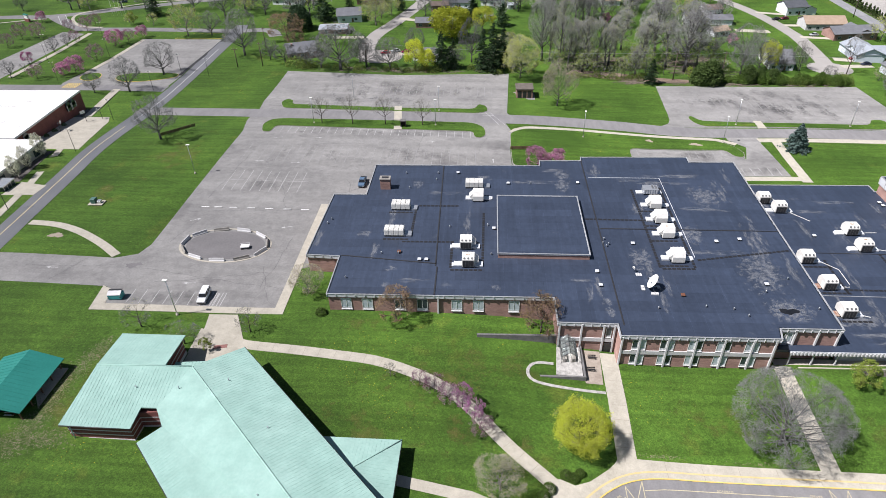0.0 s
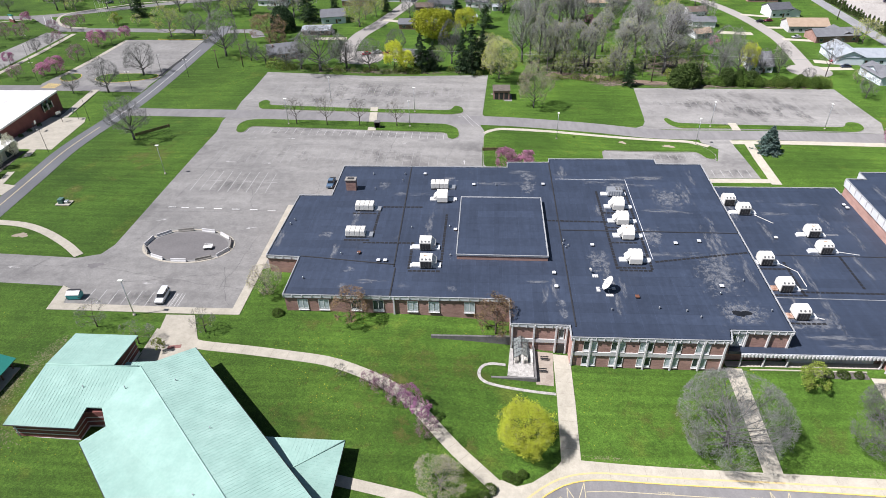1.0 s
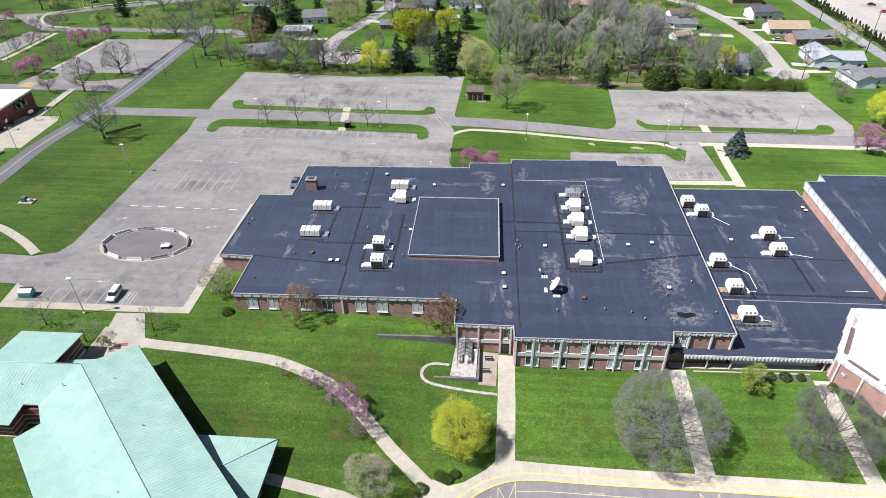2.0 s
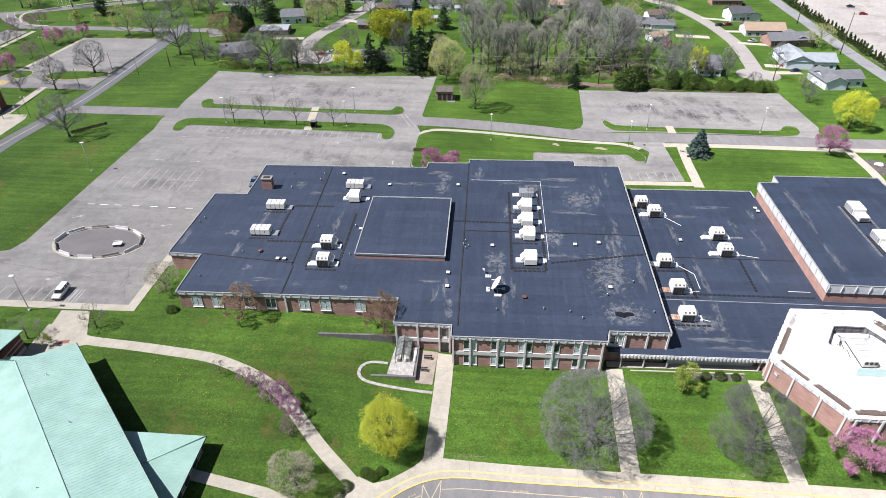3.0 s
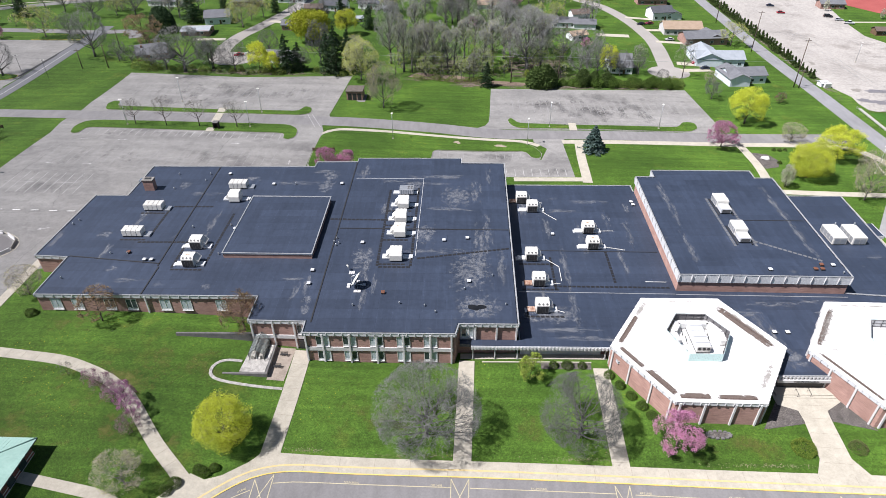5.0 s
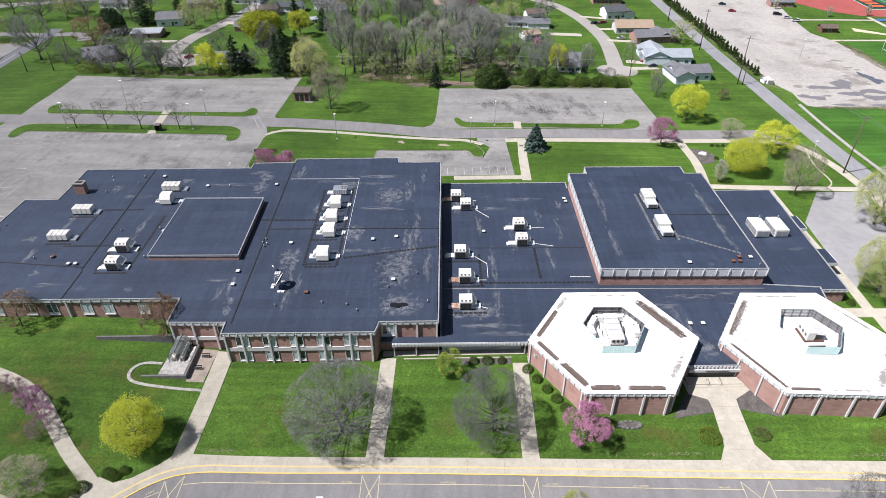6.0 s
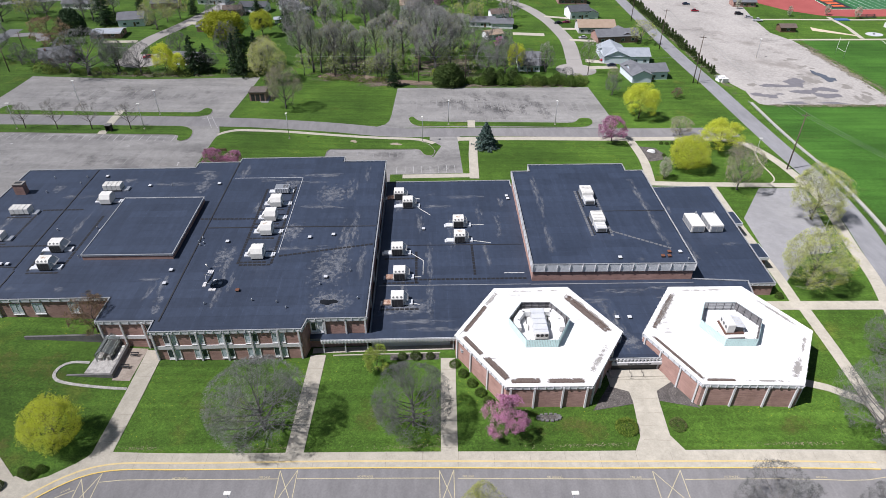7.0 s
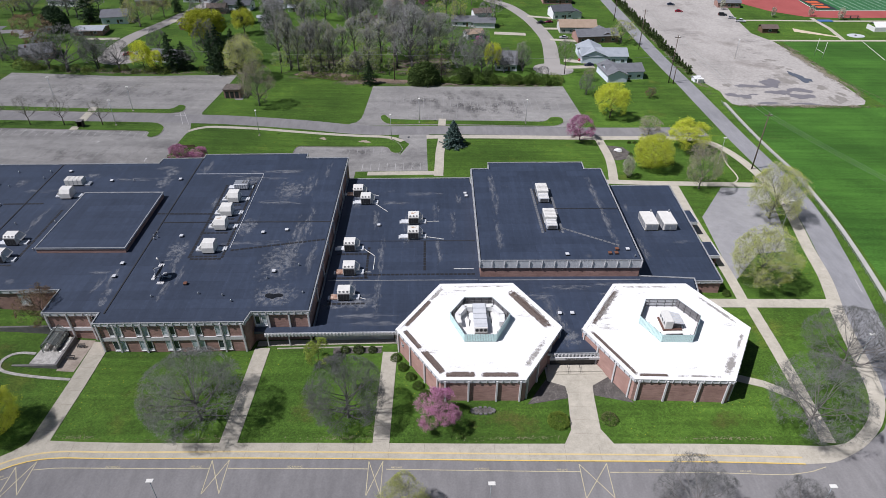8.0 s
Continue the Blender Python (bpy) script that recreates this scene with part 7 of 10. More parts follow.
def planter():
    t = thing("stone_planter", 77.6, -15.4, land(77.6, -15.4), "low stone ring planter with dark soil", "planter")
    for i in range(14):
        a = 2 * math.pi * i / 14
        x, y = 2.1 * math.cos(a), 0.8 * math.sin(a)
        part("stone", boxes((x - 0.3, y - 0.2, 0, x + 0.3, y + 0.2, 0.35), bevel=0.06), STONE, t)
    part("soil", boxes((-1.8, -0.55, 0, 1.8, 0.55, 0.22)), MULCH, t)


planter()


# ---- things in the west lot ----
def barriers():
    for i in range(11):
        a = 2 * math.pi * (i + 0.3) / 11
        x, y = -92.0 + 10.6 * math.cos(a), 36.6 + 6.9 * math.sin(a)
        turn = math.degrees(math.atan2(6.9 * math.cos(a), -10.6 * math.sin(a)))
        t = thing("concrete_barrier", x, y, land(x, y) + 0.05, "weathered grey concrete road barrier", "barrier", "barriers in a ring", turn=turn)
        bm = bmesh.new()
        prof = [(-0.3, 0), (-0.3, 0.2), (-0.14, 0.38), (-0.09, 0.85), (0.09, 0.85), (0.14, 0.38), (0.3, 0.2), (0.3, 0)]
        A, B = [bm.verts.new((-1.9, py, pz)) for py, pz in prof], [bm.verts.new((1.9, py, pz)) for py, pz in prof]
        bm.faces.new(A), bm.faces.new(B[::-1])
        for k in range(8):
            bm.faces.new((A[k], B[k], B[(k + 1) % 8], A[(k + 1) % 8]))
        bmesh.ops.recalc_face_normals(bm, faces=bm.faces[:])
        part("body", bm, KERBSTONE if i % 3 == 0 else PILASTER, t)


structure("ring_floor", drape([(-92 + 9.9 * math.cos(a), 36.6 + 6.3 * math.sin(a)) for a in (2 * math.pi * i / 40 for i in range(40))], 0.058), DARKER, "dark patched asphalt inside a ring of barriers", "patch")
structure("ring_kerb", ring(bmesh.new(), [(-92 + 11.6 * math.cos(a), 36.6 + 7.7 * math.sin(a)) for a in (2 * math.pi * i / 48 for i in range(48))], [(-92 + 11.0 * math.cos(a), 36.6 + 7.2 * math.sin(a)) for a in (2 * math.pi * i / 48 for i in range(48))], 3.4, 3.5), CONCRETE, "thin pale kerb ring", "kerb")
for v in bpy.data.objects["ring_kerb"].data.vertices:
    v.co.z = land(v.co.x, v.co.y) + (0.1 if v.co.z > 3.45 else 0.0)
barriers()
for i, x in enumerate((-104.0, -100.4, -96.2, -91.2, -86.2, -81.2, -76.2)):
    y = 54.7 + 0.08 * i
    t = thing("wheel_stop", x, y, land(x, y) + 0.05, "pale concrete wheel stop", "wheel stop", "wheel stops")
    part("bar", boxes((-1.1, -0.1, 0, 1.1, 0.1, 0.16), bevel=0.03), PAINT_WHITE, t)


def trailer():
    t = thing("flat_cart", -86.6, 35.7, land(-86.6, 35.7) + 0.06, "small white cart with a dark frame", "cart", turn=10)
    part("bed", boxes((-1.1, -0.7, 0.55, 1.1, 0.7, 0.68), bevel=0.02), PAINT_WHITE, t)
    for x in (-0.7, 0.7):
        for y in (-0.7, 0.7):
            bm = bmesh.new()
            tube(bm, (x, y - 0.08, 0.28), (x, y + 0.08, 0.28), 0.28, 0.28, 12)
            part("wheel", bm, DARK_METAL, t)
    for y in (-0.68, 0.68):
        part("side_rail", tube(bmesh.new(), (-1.1, y, 1.0), (1.1, y, 1.0), 0.03, 0.03, 5), PAINT_WHITE, t)
        for x in (-1.05, 0, 1.05):
            part("stake", tube(bmesh.new(), (x, y, 0.6), (x, y, 1.0), 0.03, 0.03, 5), PAINT_WHITE, t)


trailer()


def dumpster():
    t = thing("dumpster", -108.8, 14.2, land(-108.8, 14.2) + 0.06, "teal steel dumpster with a pale lid", "dumpster", turn=4)
    part("bin", boxes((-1.5, -0.9, 0.15, 1.5, 0.9, 1.35), bevel=0.05), surface("teal_enamel", (0.03, 0.26, 0.27), (0.05, 0.33, 0.33), 0.5, 0.8, 5), t)
    lid = bmesh.new()
    slab3(lid, [(-1.5, -0.95, 1.4), (1.5, -0.95, 1.4), (1.5, 0.2, 1.85), (-1.5, 0.2, 1.85)], 0.06)
    part("lid", lid, PILASTER, t, "pale sloping lid")
    lid = bmesh.new()
    slab3(lid, [(-1.5, 0.22, 1.85), (1.5, 0.22, 1.85), (1.5, 0.95, 1.75), (-1.5, 0.95, 1.75)], 0.06)
    part("lid", lid, DARK_METAL, t, "dark rear lid")
    for x in (-1.3, 1.3):
        part("pocket", boxes((x - 0.12, -1.0, 0.6, x + 0.12, 1.0, 0.8)), DARK_METAL, t)


dumpster()


def shed():
    x, y = -11.2, 151.6
    t = thing("brick_shed", x, y, land(x, y), "small brick shed with dark doors and a flat roof", "shed")
    part("wall", boxes((-3.2, -3.0, -1, 3.2, 3.0, 3.6)), BRICK, t)
    part("roof", boxes((-3.5, -3.3, 3.6, 3.5, 3.3, 3.95), bevel=0.04), surface("weathered_roof", (0.085, 0.072, 0.062), (0.17, 0.145, 0.125), 0.95, 0.8, 5, 0.3), t, "weathered brown flat roof")
    for i in range(3):
        part("door", boxes((-2.6 + i * 1.9, -3.06, 0.3, -1.2 + i * 1.9, -2.95, 2.9)), DARK_METAL, t, "dark door")
    part("apron", boxes((-4.2, -4.4, -1, 4.2, 3.6, 0.06)), ASPHALT, t)


shed()


DARK_BROWN = surface("dark_stained_timber", (0.03, 0.022, 0.018), (0.07, 0.052, 0.042), 0.85, 0.8, 9, 0.2)


def shelter():
    x, y = -55.6, 115.2
    t = thing("bus_shelter", x, y, land(x, y) + 0.1, "small dark timber bus shelter", "shelter")
    for s in (-1, 1):
        part("side_wall", boxes((s * 0.85 - 0.05, -0.9, 0, s * 0.85 + 0.05, 0.9, 2.3)), DARK_BROWN, t)
    part("back_wall", boxes((-0.8, 0.82, 0, 0.8, 0.9, 2.3)), DARK_BROWN, t)
    part("roof", boxes((-1.0, -1.05, 2.3, 1.0, 1.05, 2.45), bevel=0.03), STONE, t, "grey flat roof")
    part("bench", boxes((-0.78, 0.4, 0.4, 0.78, 0.8, 0.48)), DARK_BROWN, t)


shelter()


def transformer(x, y):
    t = thing("transformer_box", x, y, land(x, y) + 0.16, "green metal transformer box on a concrete pad", "transformer")
    part("pad", boxes((-1.9, -1.3, 0, 2.2, 1.3, 0.15)), CONCRETE, t)
    part("cabinet", boxes((-1.2, -0.7, 0.15, 0.2, 0.8, 1.5), bevel=0.05), surface("box_green", (0.05, 0.12, 0.10), (0.08, 0.16, 0.14), 0.5), t)
    part("cabinet", boxes((0.5, -0.5, 0.15, 1.6, 0.5, 0.9), bevel=0.05), GALV, t)


transformer(-135.0, 54.6)


# upright slats on posts: a long low bench, and a barrier rail
def low_slats(x, y, w, turn, label="long low slatted bench built as upright boards on posts"):
    t = thing("sign_board", x, y, land(x, y) + 0.16, label, "sign", turn=turn)
    for i in range(3):
        part("slat", boxes((-w / 2, -0.05, 0.4 + i * 0.35, w / 2, 0.05, 0.68 + i * 0.35)), TIMBER, t)
    for xx in (-w / 2 + 0.3, 0, w / 2 - 0.3):
        part("post", boxes((xx - 0.08, -0.13, 0, xx + 0.08, -0.055, 1.5)), TIMBER, t)


low_slats(-133.5, 106.5, 12, 42)
low_slats(-14.5, 99.0, 7.5, 1, "grey timber barrier rail on posts")


# ---- trees and shrubs ----
def leaf_material(name, a, b, rough=0.75, through=0.25):
    """Leaves or twigs whose colour differs from piece to piece and a little from plant to plant."""
    m = bpy.data.materials.new(name)
    m.use_nodes = True
    n, l = m.node_tree.nodes, m.node_tree.links
    p = n["Principled BSDF"]
    geo, info, mix, hs, mr = n.new("ShaderNodeNewGeometry"), n.new("ShaderNodeObjectInfo"), n.new("ShaderNodeMix"), n.new("ShaderNodeHueSaturation"), n.new("ShaderNodeMapRange")
    mix.data_type = "RGBA"
    mix.inputs[6].default_value, mix.inputs[7].default_value = (*a, 1), (*b, 1)
    l.new(geo.outputs["Random Per Island"], mix.inputs[0])
    mr.inputs["To Min"].default_value, mr.inputs["To Max"].default_value = 0.8, 1.2
    l.new(info.outputs["Random"], mr.inputs["Value"])
    l.new(mr.outputs[0], hs.inputs["Value"])
    l.new(mix.outputs[2], hs.inputs["Color"])
    l.new(hs.outputs[0], p.inputs["Base Color"])
    p.inputs["Roughness"].default_value, p.inputs["Specular IOR Level"].default_value = rough, 0.2
    if through:
        out, tr, ms = n["Material Output"], n.new("ShaderNodeBsdfTranslucent"), n.new("ShaderNodeMixShader")
        l.new(hs.outputs[0], tr.inputs["Color"])
        ms.inputs[0].default_value = through
        l.new(p.outputs[0], ms.inputs[1])
        l.new(tr.outputs[0], ms.inputs[2])
        l.new(ms.outputs[0], out.inputs["Surface"])
    return m


BARK = surface("bark", (0.11, 0.10, 0.09), (0.23, 0.21, 0.19), 0.95, 0.8, 9, 0.4)
DARK_GREY_BARK = surface("dark_grey_bark", (0.06, 0.057, 0.053), (0.13, 0.125, 0.118), 0.95, 0.8, 9, 0.4)
DARK_BARK = surface("dark_bark", (0.05, 0.04, 0.032), (0.10, 0.08, 0.065), 0.95, 0.8, 9, 0.4)
TWIG = leaf_material("grey_twigs", (0.108, 0.111, 0.106), (0.24, 0.243, 0.232), 0.9, 0.0)
TWIG_DARK = leaf_material("dark_twigs", (0.19, 0.188, 0.185), (0.43, 0.425, 0.415), 0.9, 0.0)
TWIG_TAUPE = leaf_material("taupe_twigs", (0.20, 0.175, 0.14), (0.38, 0.34, 0.28), 0.9, 0.0)
TWIG_PALE = leaf_material("pale_twigs", (0.19, 0.18, 0.165), (0.45, 0.43, 0.40), 0.9, 0.0)
TWIG_BROWN = leaf_material("brown_twigs", (0.13, 0.085, 0.06), (0.25, 0.18, 0.13), 0.9, 0.0)
BUD = leaf_material("spring_buds", (0.36, 0.40, 0.085), (0.58, 0.61, 0.18), 0.75, 0.4)
BUD_LIME = leaf_material("lime_buds", (0.20, 0.27, 0.04), (0.36, 0.45, 0.09), 0.75, 0.4)
BUD_GREEN = leaf_material("young_leaves", (0.10, 0.16, 0.03), (0.22, 0.27, 0.07))
YELLOW = leaf_material("yellow_green_leaves", (0.32, 0.36, 0.025), (0.52, 0.56, 0.06), 0.75, 0.38)
YELLOW_FINE = leaf_material("fine_yellow_leaves", (0.46, 0.51, 0.042), (0.73, 0.77, 0.11), 0.75, 0.44)
PINK = leaf_material("pink_blossom", (0.38, 0.14, 0.27), (0.60, 0.31, 0.45))
MAGENTA = leaf_material("magenta_blossom", (0.30, 0.10, 0.24), (0.52, 0.24, 0.42))
PLUM = leaf_material("purple_blossom", (0.17, 0.075, 0.125), (0.37, 0.19, 0.27))
WHITE_BLOSSOM = leaf_material("cream_blossom", (0.42, 0.42, 0.30), (0.68, 0.68, 0.55))
NEEDLE = leaf_material("dark_needles", (0.016, 0.036, 0.016), (0.05, 0.09, 0.038), 0.7, 0.1)
BLUE_NEEDLE = leaf_material("blue_needles", (0.05, 0.085, 0.075), (0.11, 0.16, 0.14), 0.7, 0.1)
CEDAR = leaf_material("cedar_leaves", (0.03, 0.055, 0.014), (0.10, 0.15, 0.04), 0.7, 0.15)
HEDGE_LEAF = leaf_material("hedge_leaves", (0.045, 0.085, 0.014), (0.13, 0.21, 0.04), 0.7, 0.2)
LAWN_LEAF = leaf_material("bright_shrub_leaves", (0.09, 0.135, 0.018), (0.23, 0.30, 0.05), 0.7, 0.25)
OCHRE_GREEN = leaf_material("bronze_leaves", (0.07, 0.075, 0.03), (0.17, 0.18, 0.07), 0.7, 0.2)
SHRUB = leaf_material("shrub_leaves", (0.032, 0.06, 0.010), (0.10, 0.155, 0.03), 0.6, 0.15)
OCHRE = leaf_material("ochre_buds", (0.22, 0.15, 0.05), (0.36, 0.26, 0.10))


def cloud_mesh(name, quads, twigs, mats):
    """One mesh of leaf quads (centres, sizes) and twig blades (from, to, width); materials in that order."""
    rng = np.random.default_rng(len(quads[0]) * 7 + len(twigs[0]))
    vs, fs, mi = [], [], []
    c, s = quads
    if len(c):
        u = rng.normal(size=(len(c), 3))
        u /= np.linalg.norm(u, axis=1)[:, None]
        w = np.cross(u, rng.normal(size=(len(c), 3)))
        w /= np.linalg.norm(w, axis=1)[:, None]
        s = s[:, None]
        k = np.stack([c - u * s, c + w * s * 0.7, c + u * s, c - w * s * 0.7], 1).reshape(-1, 3)
        vs.append(k)
        fs += [tuple(range(i * 4, i * 4 + 4)) for i in range(len(c))]
        mi += [0] * len(c)
    a, b, wd = twigs
    if len(a):
        base = sum(len(v) for v in vs)
        d = b - a
        w = np.cross(d, rng.normal(size=d.shape))
        w /= np.linalg.norm(w, axis=1)[:, None] + 1e-9
        k = np.stack([a - w * wd[:, None], a + w * wd[:, None], b], 1).reshape(-1, 3)
        vs.append(k)
        fs += [(base + i * 3, base + i * 3 + 1, base + i * 3 + 2) for i in range(len(a))]
        mi += [1 if len(mats) > 1 else 0] * len(a)
    me = bpy.data.meshes.new(name)
    me.from_pydata(np.concatenate(vs).tolist(), [], fs)
    for m in mats:
        me.materials.append(m)
    me.polygons.foreach_set("material_index", mi)
    return me


def lumps(d, seed, f=2.2):
    return np.array([noise.noise(Vector(v) * f + Vector((seed, seed * 1.7, 0))) for v in d])


def broadleaf(name, label, category, H, R, seed, clear=0.22, limbs=7, twigs=1500, leaves=0, leaf=0.16, mats=(BUD, TWIG), bark=BARK, upright=0.45, trunk=None, twig_len=1.0, twig_w=0.022, full=False, squash=1.0, group="", leader=0.62, wander=0.24, clump=0.045, lumpy=0.26):
    """A tree: tapered trunk forking into limbs, branches, branchlets and twigs inside an uneven outline, with leaves at the twig ends."""
    rnd, rng = random.Random(seed), np.random.default_rng(seed)
    t = thing(name, 0, 0, 0, label, category, group)
    bm = bmesh.new()
    r0 = trunk or 0.022 * H + 0.05
    fork, cz, rz = H * clear, H * (clear + (1 - clear) * 0.5), H * (1 - clear) * 0.52

    def within(v, lim):
        """The point drawn back inside the crown's outline."""
        d = Vector((v.x / R, v.y / R, (v.z - cz) / rz))
        k = d.length / (lim * (1 + lumpy * noise.noise(d.normalized() * 1.9 + Vector((seed, 0, 0)))))
        return v if k <= 1 or v.z < fork else Vector((v.x / k, v.y / k, cz + (v.z - cz) / k))

    def any_way(flat=1.0):
        return Vector((rnd.gauss(0, 1), rnd.gauss(0, 1), rnd.gauss(0, 1) * flat))

    twig_count = max(1, twigs // 2)
    side = 3.0 if twig_count > 4000 else 2.0 if twig_count > 600 else 1.4
    fine = min(5.0, twig_count / (limbs * 4 * 2.0 * 3 * side * 2))
    kids, joints_of, lift = (2.0, side, fine), (4, 3, 2, 2), (0.05, 0.06, 0.05, 0.03)
    blades, ends = ([], [], []), []

    def grow(p, d, L, r, level):
        n = joints_of[level]
        for k in range(n):
            d = (d + any_way(0.8) * wander * (0.7, 0.8, 1.0, 1.2)[level] * 0.5 + Vector((0, 0, lift[level]))).normalized()
            q = within(p + d * (L / n), (0.88, 0.95, 1.0, 1.06)[level])
            if (q - p).length < 0.02:
                break
            r1 = r * (0.72 if level < 2 else 0.8)
            if level < 2:
                tube(bm, p, q, r, r1, 5 - level, cap=False)
            else:
                blades[0].append(tuple(p)), blades[1].append(tuple(q + (q - p) * 0.25)), blades[2].append(twig_w * (1.5 if level == 2 else 1.0))
            if level < 3 and (k or level):
                for _ in range(int(kids[level] * (1.33 if level == 0 else 1.0) + rnd.random())):
                    u = d.cross(any_way()).normalized()
                    a = rnd.uniform(0.45, 1.05)
                    grow(q, (d * math.cos(a) + u * math.sin(a)).normalized(), L * rnd.uniform(0.34, 0.58) * (1.1 - 0.12 * k), r1 * 0.55, level + 1)
            p, r = q, r1
        ends.append(tuple(p))

    top = Vector((rnd.uniform(-0.3, 0.3), rnd.uniform(-0.3, 0.3), H * leader))
    tube(bm, (0, 0, -0.4), (0, 0, fork), r0 * 1.2, r0 * 0.9, 8)
    trunk_pts = [Vector((0, 0, fork)).lerp(top, k / 4) + Vector((rnd.gauss(0, 0.014), rnd.gauss(0, 0.014), 0)) * H * (0 < k < 4) for k in range(5)]
    trunk_pts[0] = Vector((0, 0, fork))
    for k in range(4):
        tube(bm, trunk_pts[k], trunk_pts[k + 1], r0 * (0.9 - 0.17 * k), r0 * (0.73 - 0.17 * k), 6, cap=False)
    for i in range(limbs):
        az = i * 2.399 + rnd.uniform(-0.35, 0.35)
        f = (i + 0.5) / limbs * rnd.uniform(0.85, 1.1)
        s = min(3.98, f * 4)
        p = trunk_pts[int(s)].lerp(trunk_pts[int(s) + 1], s - int(s))
        el = (upright * (0.42 + 1.05 * f) + rnd.uniform(-0.2, 0.2) * (1 - upright)) * 1.4
        d = Vector((math.cos(az) * math.cos(el), math.sin(az) * math.cos(el), math.sin(el)))
        L = min(R / max(0.25, math.hypot(d.x, d.y)), (H * 0.99 - p.z) / max(0.2, d.z)) * rnd.uniform(0.8, 1.02)
        grow(p, d, L, r0 * (0.56 - 0.22 * f), 0)
    grow(top, Vector((0, 0, 1)), max(0.5, (H - top.z) * 0.95), r0 * 0.22, 1)
    part("trunk", bm, bark, t, "tapered trunk with spreading limbs")
    ta, tb, tw = np.array(blades[0]), np.array(blades[1]), np.array(blades[2])
    lc, ls = np.zeros((0, 3)), np.zeros(0)
    if leaves:
        tips = np.array(ends)
        lc = tips[rng.integers(0, len(tips), leaves)] + rng.normal(size=(leaves, 3)) * clump * R
        if full:
            d = rng.normal(size=(leaves * 2 // 3, 3))
            d /= np.linalg.norm(d, axis=1)[:, None]
            rad = (0.5 + 0.5 * rng.random(len(d)) ** 0.5) * (1 + 0.24 * lumps(d, seed) + 0.12 * lumps(d, seed + 5, 6.0))
            ball = d * rad[:, None] * np.array([R, R, rz * squash]) + np.array([0, 0, cz])
            ball = ball[lumps(ball / R, seed + 9, 3.4) > -0.3]
            lc[:len(ball)] = ball
        ls = rng.uniform(0.6, 1.4, len(lc)) * leaf
    crown = new("crown", cloud_mesh("crown", (lc, ls), (ta, tb, tw), list(mats) if len(lc) else [mats[-1]]))
    crown.parent = t
    return t


def conifer(name, label, H, R, seed, mats, tiers=16, per=13, ragged=0.25, group="", leaf=0.34, n=26, shape=0.85):
    """A conifer: straight trunk, tiers of drooping branches set with needle sprays."""
    rnd, rng = random.Random(seed), np.random.default_rng(seed)
    t = thing(name, 0, 0, 0, label, "conifer tree", group)
    bm = bmesh.new()
    tube(bm, (0, 0, -0.3), (0, 0, H * 0.96), 0.02 * H, 0.03, 7)
    lc, ls = [], []
    for i in range(tiers):
        f = i / (tiers - 1)
        z = H * (0.07 + 0.9 * f)
        r = R * (1 - f) ** shape + 0.12
        for j in range(max(5, int(per * (1 - f * 0.6)))):
            a = rnd.uniform(0, 6.283)
            rr = r * rnd.uniform(1 - ragged, 1 + ragged * 0.4)
            e = Vector((math.cos(a) * rr, math.sin(a) * rr, z - rr * rnd.uniform(0.12, 0.34)))
            tube(bm, (0, 0, z), e, 0.035, 0.012, 3, cap=False)
            for k in range(n):
                s = rnd.random() ** 0.6
                c = Vector((0, 0, z)).lerp(e, s)
                w = 0.16 * rr * (1.1 - s) + 0.1
                lc.append((c.x + rnd.gauss(0, w), c.y + rnd.gauss(0, w), c.z + rnd.gauss(0, 0.1)))
                ls.append(leaf * rnd.uniform(0.5, 1.1))
    part("trunk", bm, DARK_BARK, t, "straight dark trunk")
    crown = new("crown", cloud_mesh("crown", (np.array(lc), np.array(ls)), (np.zeros((0, 3)), np.zeros((0, 3)), np.zeros(0)), [mats]))
    crown.parent = t
    return t


def shrub(name, label, R, h, seed, mat=SHRUB, n=1300, leaf=0.10, group=""):
    rng = np.random.default_rng(seed)
    t = thing(name, 0, 0, 0, label, "shrub", group)
    bm = bmesh.new()
    for i in range(5):
        a = i * 1.3
        tube(bm, (0, 0, 0), (math.cos(a) * R * 0.6, math.sin(a) * R * 0.6, h * 0.7), 0.04, 0.015, 4)
    part("stems", bm, DARK_BARK, t)
    d = rng.normal(size=(n, 3))
    d[:, 2] = np.abs(d[:, 2]) - 0.15
    d /= np.linalg.norm(d, axis=1)[:, None]
    rad = (0.7 + 0.3 * rng.random(n) ** 0.5) * (1 + 0.16 * lumps(d, seed))
    c = d * rad[:, None] * np.array([R, R, h * 0.85]) + np.array([0, 0, h * 0.15])
    crown = new("crown", cloud_mesh("crown", (c, rng.uniform(0.6, 1.3, n) * leaf), (np.zeros((0, 3)), np.zeros((0, 3)), np.zeros(0)), [mat]))
    crown.parent = t
    return t


def plant(proto, rows, seed=1, vary=0.12, base=None):
    """Copies of a plant at (x, y, height) rows; the first row takes the original."""
    rnd = random.Random(seed)
    h0 = proto_height[proto.name]
    for i, (x, y, h, *r) in enumerate(rows):
        s = h / h0
        m = pose(x, y, land(x, y) if base is None else base, 0, 0, rnd.uniform(0, 360))
        wide = r[0] / proto_radius[proto.name] if r else s * rnd.uniform(1 - vary, 1 + vary)
        if i == 0:
            ob = proto
            ob.scale = (wide, wide, s)
            ob.matrix_basis = m @ Matrix.Diagonal((wide, wide, s, 1))
        else:
            ob = copy_thing(proto, m)
            ob.matrix_basis = m @ Matrix.Diagonal((wide, wide, s, 1))


proto_height, proto_radius = {}, {}


def kind(ob, h, r=1.0):
    proto_height[ob.name], proto_radius[ob.name] = h, r
    return ob


